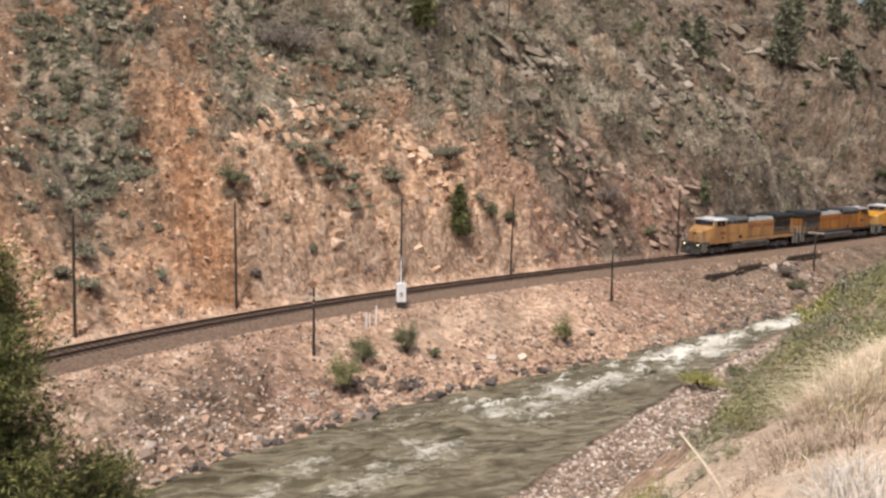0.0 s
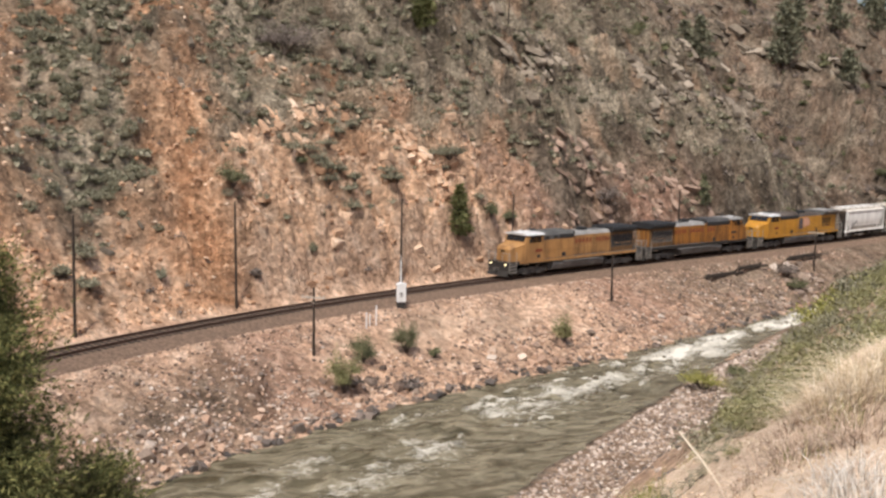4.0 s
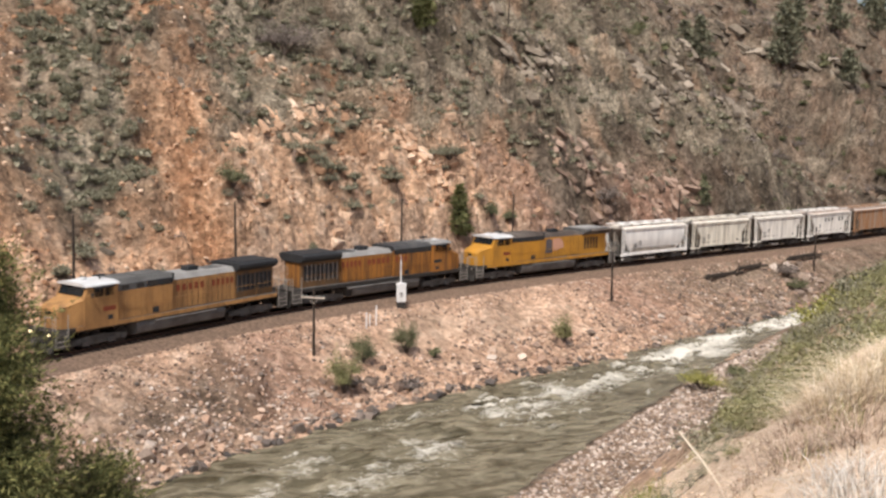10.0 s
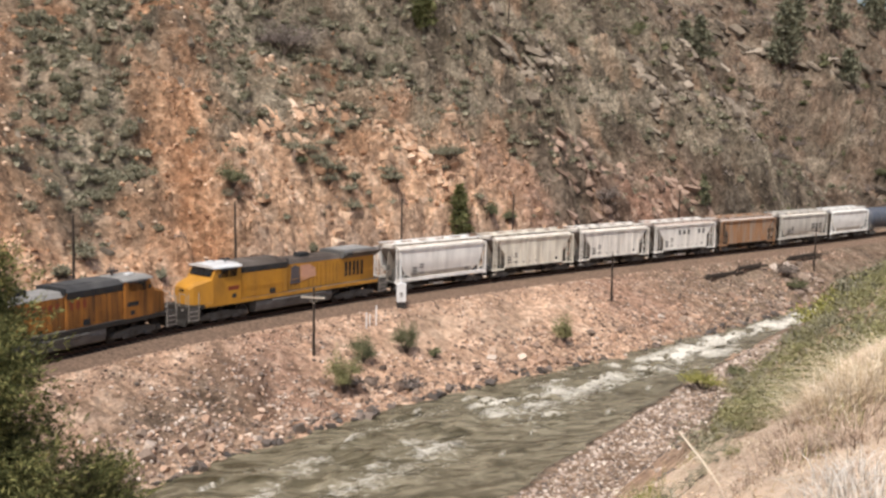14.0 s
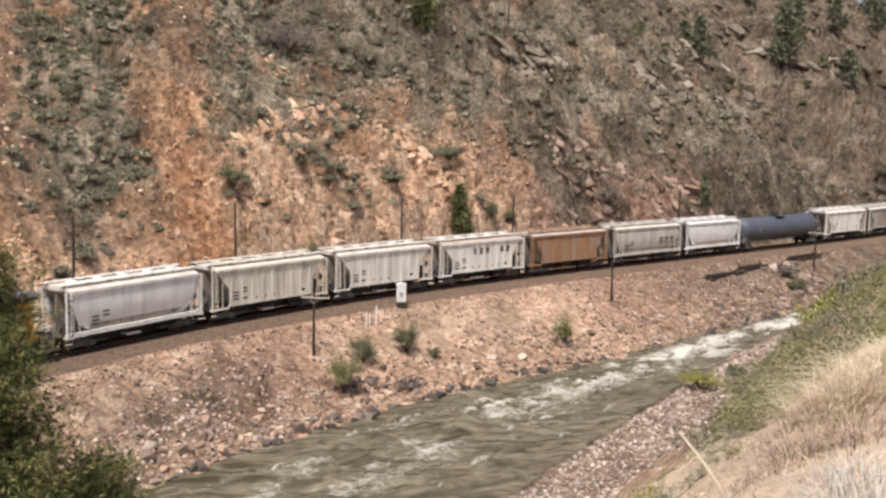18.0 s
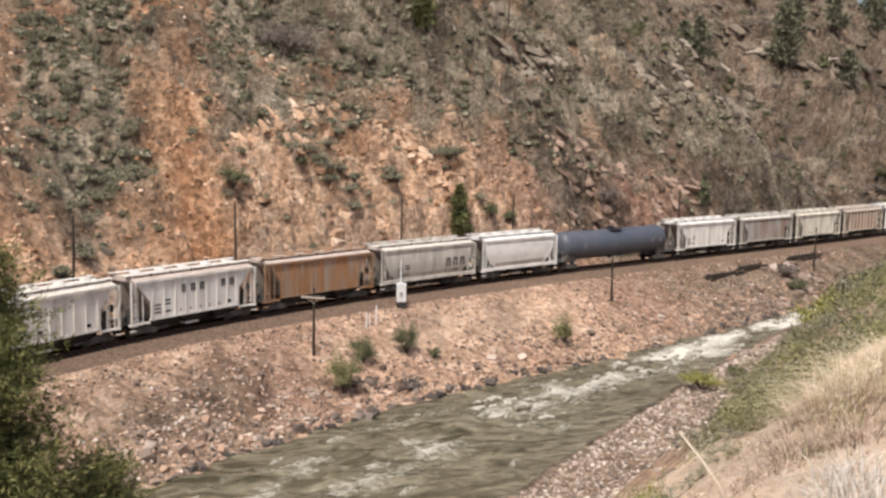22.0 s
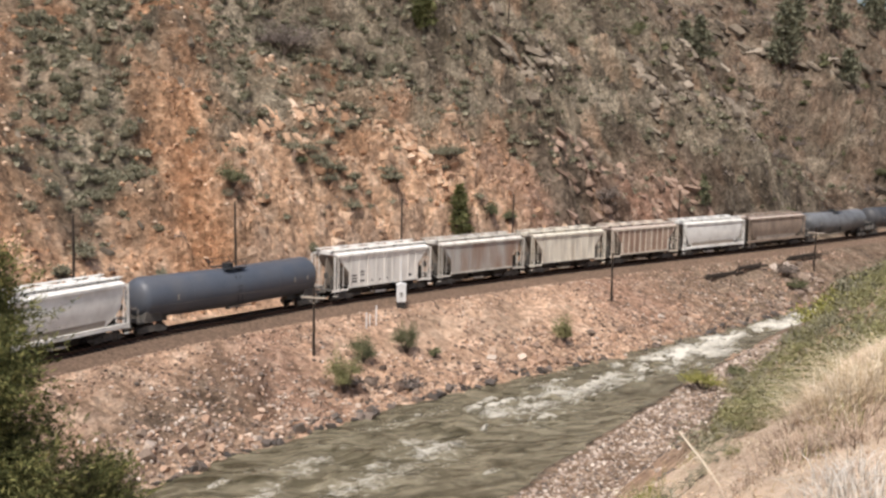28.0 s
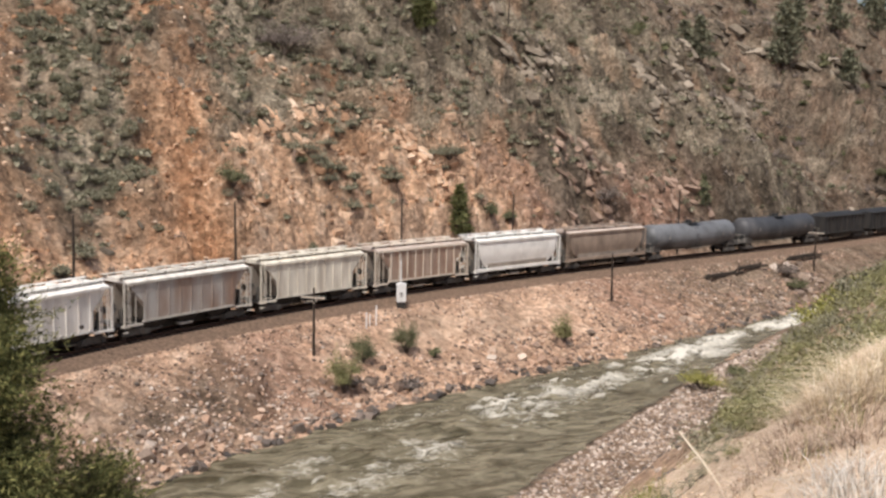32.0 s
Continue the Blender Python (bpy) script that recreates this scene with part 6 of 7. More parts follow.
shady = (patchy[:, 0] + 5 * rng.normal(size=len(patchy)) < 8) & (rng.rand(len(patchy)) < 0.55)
ashen = (patchy[:, 0] + 3 * rng.normal(size=len(patchy)) > 47) & (rng.rand(len(patchy)) < 0.4)
scatter("ashen_riprap", patchy[ashen], ROCKS_LOW, rng, M_COBBLE, "pale grey riprap stones on the downstream bank", "riprap")
scatter("riprap", patchy[~shady & ~ashen], ROCKS_LOW, rng, M_RIPRAP, "loose pinkish riprap stones on the bank", "riprap")
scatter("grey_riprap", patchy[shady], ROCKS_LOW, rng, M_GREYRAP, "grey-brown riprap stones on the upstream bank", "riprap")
edge_u = rng.uniform(-40, 74, 4600)
edge_w = line_w(edge_u) - 2.9 - 2.4 * rng.rand(4600) ** 0.7
scatter("ballast_edge_stones", np.stack([edge_u, edge_w, lognorm(0.04, 0.19, 2.2)(rng, 4600)], -1), ROCKS_LOW, rng, M_RIPRAP, "loose stones along the edge of the ballast", "stones")
# cobbles of the near shore and on the near slope
u = rng.uniform(-12, 68, 13000)
near = np.stack([u, near_shore(u) - 0.3 - 9.4 * rng.rand(13000) ** 1.05 / 0.95, lognorm(0.06, 0.22, 2.4)(rng, 13000)], -1)
scatter("shore_cobbles", near, ROCKS_LOW, rng, M_COBBLE, "pinkish cobbles on the near shore", "cobbles")
u = rng.uniform(40, 92, 4200)
near = np.stack([u, near_shore(u) - (8 + 13 * rng.rand(4200)) / 0.95, lognorm(0.03, 0.15, 2.4)(rng, 4200)], -1)
scatter("slope_pebbles", near, ROCKS_LOW, rng, M_COBBLE, "pebbles on the sandy near slope", "pebbles")


# ---- single bushes and trees ----
def bush(u, w, width, height, material, label, category="bush", blades=420, leaf=0.13, seed=1):
    """A bush: a few stems and a crown of many leaf clumps with gaps."""
    r = np.random.RandomState(seed)
    x, y = to_world(u, w)
    z = float(ground(u, w))
    ob = tagged(new("bush"), label, category)
    ob.location = (x, y, z - 0.03)
    vs, fs, k = [], [], 0
    lobes = 5 + r.randint(3)
    for j in range(lobes):
        a = 6.28 * j / lobes + r.uniform(-0.4, 0.4)
        rad = width * 0.5 * r.uniform(0.3, 0.62)
        c = np.array([math.cos(a) * rad, math.sin(a) * rad, height * r.uniform(0.25, 0.6)])
        v, f = brush_shape(r, blades // lobes, width * 0.34 * r.uniform(0.7, 1.15), height * 0.48 * r.uniform(0.8, 1.1), leaf, 1.8)
        vs.append(v + c * (1, 1, 0.7))
        fs.append(f + k)
        k += len(v)
        part("stem", rod(bmesh.new(), (0, 0, -0.1), tuple(c), 0.02 + 0.012 * width, 5), M_BARK, ob)
    crown = new("crown", mesh_from("crown", np.concatenate(vs), np.concatenate(fs), material))
    crown.parent = ob
    return ob


def conifer(x, y, z, height, width, material, label, tiers=16, per=26, leaf=0.5, seed=1, lean=0.0, bare=0.08, round_top=0.0, sprays=0):
    """A tapered trunk with limbs in whorls, each limb clothed in leaf clumps."""
    r = np.random.RandomState(seed)
    ob = tagged(new("conifer_tree"), label, "tree")
    ob.location = (x, y, z - 0.1)
    trunk = bmesh.new()
    steps = 7
    sec = []
    for i in range(steps):
        f = i / (steps - 1)
        rad = (0.03 + 0.022 * height) * (1 - 0.92 * f)
        sec.append([(lean * f * f * height + rad * math.cos(a * 0.785), rad * math.sin(a * 0.785), height * f * 0.98) for a in range(8)])
    loft(sec, trunk)
    part("trunk", trunk, M_BARK, ob)
    limbs = bmesh.new()
    vs, fs, k = [], [], 0
    for i in range(tiers):
        f = bare + (1 - bare) * (i + r.rand() * 0.7) / tiers
        shape = (1 - f) ** (0.75 if not round_top else 0.45) * (0.72 + 0.28 * min(1, f / 0.18))
        reach = width * 0.5 * shape * r.uniform(0.75, 1.15) + 0.03 * width
        for j in range(5):
            a = r.uniform(0, 6.28)
            c0 = np.array([lean * f * f * height, 0, height * f * 0.96])
            rr = reach * r.uniform(0.6, 1.1)
            tip = c0 + np.array([math.cos(a) * rr, math.sin(a) * rr, height * 0.03 * r.uniform(-1, 1.6)])
            rod(limbs, tuple(c0), tuple(c0 + (tip - c0) * 0.85), 0.008 * height * (1 - f) ** 0.5 * 0.5 + 0.006, 4)
            n = max(4, per // 5)
            along = (tip - c0) / (np.linalg.norm(tip - c0) + 1e-6)
            for q in range(n):
                if sprays and q % sprays == 0:
                    root = c0 + (tip - c0) * (0.2 + 0.8 * r.rand() ** 0.8) + r.normal(size=3) * (0.10 * rr + 0.015 * height) * (0.8, 0.8, 0.5)
                    way = along + 0.65 * r.normal(size=3) + (0, 0, 0.2)
                    way = way / np.linalg.norm(way) * r.uniform(0.18, 0.42)
                if sprays:
                    g = r.rand()
                    p = root + way * g + r.normal(size=3) * 0.045 * (1.1 - g)
                    out = way * 3.0 + 0.45 * r.normal(size=3)
                else:
                    g = 0.25 + 0.8 * r.rand()
                    p = c0 + (tip - c0) * g + r.normal(size=3) * (0.12 * rr + 0.02 * height) * (0.8, 0.8, 0.5)
                    out = along + 0.7 * r.normal(size=3) + (0, 0, 0.25)
                out /= np.linalg.norm(out)
                side = np.cross(out, r.normal(size=3))
                side /= np.linalg.norm(side) + 1e-6
                s = leaf * r.uniform(0.55, 1.25)
                thin = 0.15 if sprays else 0.24
                vs += [p - out * s * 0.9, p + side * s * thin, p + out * s * 0.9, p - side * s * thin]
                fs.append((k, k + 1, k + 2, k + 3))
                k += 4
    part("branchwork", limbs, M_BARK, ob)
    crown = new("crown", mesh_from("crown", np.array(vs), np.array(fs), material))
    crown.parent = ob
    return ob


def at_xy(x, y):
    u, w = to_plan(x, y)
    return float(ground(u, w))


# bushes on the bank below the track
bush(49.3, -13.2, 2.7, 4.2, M_GREEN, "round green willow bush on the riprap bank", blades=7000, leaf=0.06, seed=2)
bush(45.2, -10.0, 2.4, 2.8, M_OLIVE, "grey-olive bush on the bank", blades=4000, leaf=0.065, seed=3)
bush(40.6, -9.8, 2.6, 3.3, M_OLIVE, "olive-green bush on the bank", blades=4200, leaf=0.065, seed=4)
bush(38.3, -10.6, 1.3, 1.2, M_OLIVE, "small olive bush on the bank", blades=500, leaf=0.11, seed=5)
bush(24.0, -11.9, 2.2, 4.0, M_GREEN, "upright green bush above the water", blades=4200, leaf=0.065, seed=6)
bush(-21.5, -7.6, 3.4, 2.0, M_TWIG, "dead brown shrub among rocks at the upstream bank", blades=900, leaf=0.13, seed=87)
bush(-20.5, -9.6, 2.6, 1.8, M_OLIVE, "olive bush beside the upstream poles", blades=1200, leaf=0.11, seed=88)
bush(48.0, -12.6, 1.6, 1.0, M_TWIG, "low dry brown bush on the bank", blades=300, leaf=0.15, seed=7)
bush(43.0, -13.2, 2.6, 1.2, M_TWIG, "bare brown shrub beside the water", blades=360, leaf=0.16, seed=17)
# single bushes on the hillside
for u, w, a, h, m, lab, sd in (
        (46.4, 7.2, 3.0, 2.7, M_OLIVE, "grey-green round bush on the orange slope", 8), (60.8, 4.8, 2.3, 1.9, M_SAGE, "dark sage bush above the track", 9), (55.1, 3.8, 1.3, 1.1, M_SAGE, "small sage bush near the track", 10),
        (33.6, 6.8, 2.0, 1.6, M_SAGE, "sage bush on the rock cut", 11), (28.4, 7.5, 2.2, 1.5, M_SAGE, "sage bush on the rock cut", 12), (18.5, 9.8, 3.8, 2.2, M_SAGE, "broad sage thicket above the rock cut", 13),
        (35.4, 8.4, 2.8, 2.6, M_SAGE, "tall grey sage on the rock cut", 14), (38.2, 9.0, 1.6, 1.3, M_OLIVE, "green bush above the rock cut", 15), (15.4, 6.5, 2.2, 2.0, M_OLIVE, "olive bush beside the juniper", 16),
        (11.8, 7.1, 1.6, 1.8, M_OLIVE, "small olive bush near the pole", 18), (-11.6, 5.6, 2.6, 1.8, M_OLIVE, "bush at the foot of the grey slope", 19), (-4.0, 6.5, 3.2, 3.4, M_TWIG, "bare leafless bush above the track", 20),
        (28.4, 26.6, 9.0, 5.0, M_TWIG, "grey leafless thicket high on the slope", 22), (-3.6, 9.2, 2.4, 1.8, M_SAGE, "sage bush on the grey slope", 23), (46.1, 3.8, 1.2, 0.9, M_TWIG, "dry brown tuft at the track side", 24), (63.2, 3.5, 2.0, 1.3, M_SAGE, "grey sage bush near the track", 25), (61.5, 2.2, 2.2, 1.1, M_SAGE, "low grey sage bush near the track", 26)):
    bush(u, w, a, h, m, lab, blades=1300 if a < 5 else 5200, leaf=0.11, seed=sd)
b_rng = np.random.RandomState(314)
for u, w in ((37.0, 9.4), (36.2, 8.9), (35.4, 8.2), (34.9, 9.1), (34.2, 8.1), (33.7, 7.1), (32.9, 7.4), (28.3, 8.2), (27.6, 7.4), (39.2, 8.8), (20.9, 9.3), (19.4, 10.1), (17.6, 9.9), (15.6, 8.2), (14.4, 7.4), (31.3, 12.4), (29.0, 13.2), (52.0, 13.0), (60.0, 15.8), (63.2, 12.6)):
    bush(u, w, b_rng.uniform(1.5, 2.5), b_rng.uniform(0.9, 1.6), M_SAGE, "grey-green sage bush on the tan slope", blades=900, leaf=0.09, seed=int(u * 10))

# conifers on the hillside
M_OLIVEJUNIPER = island_material("olive_juniper_foliage", [(0.0, (0.06, 0.066, 0.026)), (0.5, (0.13, 0.135, 0.055)), (1.0, (0.25, 0.24, 0.11))], 0.95, 0, 2, 0.1)
# pine tones paled towards grey, so distance haze sits in the leaf colour
M_HAZEPINE = island_material("haze_paled_pine_foliage", [(0.0, (0.10, 0.105, 0.07)), (0.5, (0.19, 0.19, 0.128)), (1.0, (0.31, 0.30, 0.21))], 0.95, 0, 2, 0.1)
def hill_tree(u, w, h, wd, material, label, sd, leaf=0.5, tiers=16, per=40, rt=0.0, bare=0.06):
    x, y = to_world(u, w)
    conifer(x, y, float(ground(u, w)), h, wd, material, label, tiers, per, leaf, sd, 0.0, bare, rt)


hill_tree(20.3, 6.2, 5.5, 3.5, M_OLIVEJUNIPER, "dense olive-green juniper on the rock cut", 41, 0.30, 24, 110)
hill_tree(8.1, 26.9, 4.8, 5.0, M_OLIVEJUNIPER, "rounded olive juniper high on the slope", 42, 0.34, 20, 150, 1.0, 0.12)
hill_tree(-24.4, 6.7, 4.2, 2.6, M_PINE, "dark conifer at the foot of the grey rocks", 43, 0.34, 16, 45)
hill_tree(-79.2, 46.1, 9.2, 6.0, M_HAZEPINE, "green pine behind the ridge", 44, 0.5, 18, 110, 0.6)
hill_tree(-82.9, 52.2, 6.4, 4.6, M_HAZEPINE, "green pine behind the ridge", 45, 0.5, 14, 90, 0.6)
hill_tree(-104.1, 42.6, 13.6, 7.4, M_HAZEPINE, "tall hazy pine on the far slope", 46, 0.6, 22, 110, 0.4)
hill_tree(-109.0, 42.8, 9.6, 5.6, M_HAZEPINE, "hazy pine on the far slope", 47, 0.6, 18, 90, 0.5)
hill_tree(-110.3, 31.5, 7.2, 5.5, M_HAZEPINE, "pine on the far slope", 48, 0.6, 16, 90, 0.5)
hill_tree(-135.1, 47.7, 9.3, 7.1, M_HAZEPINE, "far pine below the skyline", 49, 0.7, 16, 90, 0.4)
hill_tree(-159.3, 49.6, 10.8, 6.9, M_HAZEPINE, "far pine below the skyline", 50, 0.7, 16, 90, 0.5)
hill_tree(-201.3, 73.2, 9.5, 6.5, M_HAZEPINE, "far pine on the skyline", 51, 0.8, 14, 80, 0.4)
hill_tree(-117.1, 59.6, 6.8, 6.3, M_HAZEPINE, "pine near the top of the slope", 53, 0.6, 14, 90, 0.8)
hill_tree(52.0, 40.5, 5.0, 6.0, M_PINE, "dark juniper at the top of the sage slope", 54, 0.45, 14, 60, 1.0)
# a dead snag
x, y = to_world(-9.8, 29.5)
snag = tagged(new("dead_snag"), "thin dead tree trunk on the grey rocks", "dead tree")
snag.location = (x, y, float(ground(-9.8, 29.5)) - 0.2)
part("trunk", loft([[(0.3 * f * f + (0.13 - 0.11 * f) * math.cos(a), (0.13 - 0.11 * f) * math.sin(a), 8.0 * f) for a in (0, 1.05, 2.1, 3.14, 4.19, 5.24)] for f in (0, 0.3, 0.6, 1.0)]), M_POLE, snag)
part("limb", rods([((0.05, 0, 3), (0.7, 0.2, 3.9)), ((0.1, 0, 4.5), (-0.6, 0.1, 5.2)), ((0.15, 0, 5.6), (0.6, -0.2, 6.2))], 0.025, 5), M_POLE, snag)

# ---- line poles along the track ----
M_ARM = simple("sun_bleached_crossarm_wood", (0.42, 0.36, 0.30), 0.9, vary=0.2, scale=5)
M_INSUL = simple("glass_insulator", (0.30, 0.36, 0.34), 0.2, vary=0.1, scale=5, spec=0.5)


def line_pole(u, w, height, arm, label, lean=0.0, reach=0.95):
    x, y = to_world(u, w)
    pole = tagged(new("line_pole"), label, "pole", group="line poles along the track")
    pole.matrix_basis = pose(x, y, float(ground(u, w)) - 0.15, 0, lean, -14)
    part("shaft", loft([[((0.125 - 0.045 * f) * math.cos(a * 0.628), (0.125 - 0.045 * f) * math.sin(a * 0.628), height * f) for a in range(10)] for f in (0, 0.35, 0.7, 1.0)]), M_POLE, pole)
    if arm:
        bar = part("crossarm", soften(boxes((-reach, reach, -0.18, -0.06, height - 0.80, height - 0.66)), 0.012), M_ARM, pole, "sun-bleached crossarm")
        part("brace", rods([((-0.45, -0.1, height - 0.78), (0, -0.09, height - 1.2)), ((0.45, -0.1, height - 0.78), (0, -0.09, height - 1.2))], 0.018, 5), M_ARM, pole)
        for k in (-0.9 * reach, -0.5 * reach, 0.5 * reach, 0.9 * reach):
            part("insulator", rods([((k, -0.11, height - 0.68), (k, -0.11, height - 0.55))], 0.035, 8), M_INSUL, bar)


line_pole(64.1, -1.1, 8.9, False, "tall dark line pole behind the track", 0.6)
line_pole(49.0, 2.3, 9.0, False, "tall dark line pole behind the track", -0.4)
line_pole(29.8, 4.1, 8.5, False, "tall dark line pole behind the track", 0.2)
line_pole(14.7, 4.0, 8.8, False, "tall dark line pole behind the track", 1.0)
line_pole(-15.2, 4.0, 8.2, False, "tall dark line pole behind the track")
line_pole(-43.0, 3.6, 8.4, False, "far dark line pole behind the track")
line_pole(49.0, -8.9, 5.3, True, "short dark pole with a bleached crossarm on the bank")
line_pole(11.2, -6.9, 4.95, False, "short weathered pole on the bank", -0.5)
line_pole(-28.8, -7.2, 5.7, True, "short pole with a crossarm beside the track")

# ---- signal cabinet, marker posts, edge shadow beams ----
M_CABINET = simple("white_cabinet_paint", (0.74, 0.74, 0.74), 0.5, vary=0.06, scale=2, dirt=(0.45, 0.42, 0.38), dirt_amt=0.35, dirt_scale=(3, 3, 1))
x, y = to_world(36.6, -4.2)
cabinet = tagged(new("signal_cabinet"), "white trackside signal cabinet with a mast on a dark base", "signal cabinet")
cabinet.matrix_basis = pose(x, y, float(ground(36.6, -4.2)) - 0.06, 0, 0, 222 - 35) @ Matrix.Diagonal((0.8, 0.85, 1.0, 1.0))
part("base", soften(boxes((-0.46, 0.46, -0.42, 0.42, 0.0, 0.58)), 0.03), M_DARK, cabinet, "dark base")
part("body", soften(boxes((-0.50, 0.50, -0.46, 0.46, 0.58, 2.02)), 0.03), M_CABINET, cabinet)
part("cap", soften(prism([(-0.55, 2.02), (0.55, 2.02), (0.55, 2.12), (0.0, 2.26), (-0.55, 2.12)], -0.5, 0.5), 0.02), M_CABINET, cabinet)
for sx in (-0.25, 0.25):
    part("door", soften(boxes((sx - 0.22, sx + 0.22, 0.46, 0.485, 0.64, 1.95)), 0.008), M_CABINET, cabinet)
    part("latch", boxes((sx * 0.25 - 0.02, sx * 0.25 + 0.02, 0.485, 0.51, 1.15, 1.35)), M_DARK, cabinet)
part("louvre", boxes(*[(-0.16, 0.16, 0.487, 0.50, 1.42 - 0.09 * k, 1.46 - 0.09 * k) for k in range(5)]), M_FUEL, cabinet, "grey louvres on the cabinet door")
part("vent", boxes((-0.504, -0.49, -0.2, 0.2, 1.6, 1.85)), M_DARK, cabinet)
part("mast", rods([((0.05, 0, 2.15), (0.05, 0, 4.1))], 0.075, 10), M_CABINET, cabinet, "white mast")
part("antenna", rods([((0.05, 0, 4.1), (0.05, 0, 4.6))], 0.03, 8), M_CABINET, cabinet)
for u, w, h in ((42.0, -6.3, 1.45), (41.5, -6.1, 1.0), (41.0, -6.3, 1.7)):
    x, y = to_world(u, w)
    post = tagged(new("marker_post"), "thin white marker post in the gravel", "post", group="white marker posts")
    post.location = (x, y, float(ground(u, w)) - 0.1)
    part("shaft", rods([((0, 0, 0), (0.02, 0, h))], 0.055, 8), M_CABINET, post)
    part("cap", rods([((0.02, 0, h), (0.02, 0, h + 0.06))], 0.065, 8), M_CABINET, post)
# dark beams added to stand for the shadowed undercut below the ballast
for u0, u1, n, z0 in ((-20.0, -13.5, -5.3, -1.35), (-14.5, -6.5, -5.7, -1.75), (-34.0, -25.5, -4.6, -1.05)):
    timber = tagged(new("edge_shadow_beam"), "dark beam standing for the shadow under the ballast edge", "timber", group="retaining timbers")
    cu, du = (u0 + u1) / 2, (u1 - u0) / 2
    x, y = to_world(cu, line_w(cu) + n)
    timber.matrix_basis = pose(x, y, float(line_z(cu)) + z0, 0, 0, 222)
    part("beam", soften(boxes((-du, du, -0.18, 0.18, 0.05, 0.27)), 0.03), M_POLE, timber)
    part("beam", soften(boxes((-du * 0.5, du * 0.9, -0.16, 0.16, 0.28, 0.48)), 0.03), M_TIE, timber)
    for k in (-0.7, 0.0, 0.7):
        part("stake", boxes((du * k - 0.12, du * k + 0.12, -0.4, -0.23, -0.9, 0.5)), M_TIE, timber)

# ---- ties under the rails ----
track_ties = tagged(new("track_ties"), "row of creosoted wooden ties in the ballast", "ties", kind="structure")
tie_bm = soften(boxes((-0.12, 0.12, -1.3, 1.3, -0.16, 0.0)), 0.015)
tie_me = bpy.data.meshes.new("tie")
tie_bm.to_mesh(tie_me)
tie_bm.free()
tie_me.materials.append(M_TIE)
for k in range(290):
    s = 22 - 0.56 * k
    x, y, z = on_line(s)
    ob = new("tie", tie_me)
    ob.parent = track_ties
    ob.matrix_basis = Matrix.LocRotScale((x, y, z - 0.17 + rng.uniform(-0.01, 0.01)), Euler((0, 0, float(line_heading(s)) + rng.uniform(-0.02, 0.02))), None)

# ---- the camera's bank: juniper, grass, brush ----
tx, ty = -5.0, 10.4
conifer(tx, ty, at_xy(tx, ty), 14.72 - at_xy(tx, ty), 4.6, M_JUNIPER, "shaggy dark green juniper on the near slope", 64, 5600, 0.047, 61, 0.0, 0.06, 0.0, 18)
tx, ty = -4.05, 11.5
conifer(tx, ty, at_xy(tx, ty), 11.75 - at_xy(tx, ty), 3.2, M_JUNIPER, "younger juniper beside the large one", 42, 4600, 0.044, 62, 0.0, 0.05, 0.6, 18)


def blades(name, rows, rng, material, label, category, width=0.006):
    """Bent blades of grass; rows of x, y, length, lean towards (ax, ay)."""
    vs, fs, k = [], [], 0
    uu, ww = to_plan(rows[:, 0], rows[:, 1])
    zs = ground(uu, ww)
    for (x, y, ln_, ax, ay), z in zip(rows, zs):
        side = np.array([-ay, ax, 0.0])
        side = side / (np.linalg.norm(side) + 1e-6)
        side = side * math.cos(x * 91) + np.array([ax, ay, 0]) * math.sin(x * 91) * 0.6
        base = np.array([x, y, z - 0.02])
        for i in range(4):
            f = i / 3
            p = base + np.array([ax * f * f * ln_, ay * f * f * ln_, ln_ * (f - 0.35 * f * f * (abs(ax) + abs(ay)))])
            wd = width * (1 - 0.85 * f)
            vs += [p - side * wd, p + side * wd]
        for i in range(3):
            fs.append((k + 2 * i, k + 2 * i + 1, k + 2 * i + 3, k + 2 * i + 2))
        k += 8
    return tagged(new(name, mesh_from(name, np.array(vs), np.array(fs), material)), label, category, kind="stuff")


def tuft_rows(rng, centres, per, spread, l0, l1, lean):
    out = []
    for cx, cy in centres:
        for _ in range(per):
            a = rng.uniform(0, 6.28)
            r = spread * rng.rand() ** 0.7
            b = a + rng.normal() * 0.7
            g = lean * rng.uniform(0.2, 1.2)
            out.append((cx + math.cos(a) * r, cy + math.sin(a) * r, rng.uniform(l0, l1), math.cos(b) * g - 0.12, math.sin(b) * g))
    return np.array(out)


M_DEADSTALK = island_material("pinkish_brown_dead_stalks", [(0.0, (0.16, 0.115, 0.085)), (0.5, (0.36, 0.265, 0.20)), (1.0, (0.60, 0.47, 0.37))], 0.9, 0, 3, 0.1)
M_BLEACHED = island_material("bleached_twigs", [(0.0, (0.30, 0.26, 0.22)), (0.5, (0.60, 0.55, 0.49)), (1.0, (0.80, 0.77, 0.72))], 0.8, 0, 3, 0.1)
g_rng = np.random.RandomState(77)
centres = [(g_rng.uniform(0.372, 0.52) * y, y) for y in g_rng.uniform(7.9, 9.3, 26)]
blades("dry_grass", tuft_rows(g_rng, centres, 120, 0.30, 0.16, 0.52, 1.7), g_rng, M_STRAW, "pale dry grass tufts on the sandy near slope", "dry grass", 0.0048)
centres = [(g_rng.uniform(0.405, 0.56) * y, y) for y in g_rng.uniform(8.4, 10.0, 15)]
blades("straw_clump", tuft_rows(g_rng, centres, 110, 0.28, 0.16, 0.46, 1.5), g_rng, M_STRAW, "tall pale straw tangled on the brow of the slope", "dry grass", 0.0045)
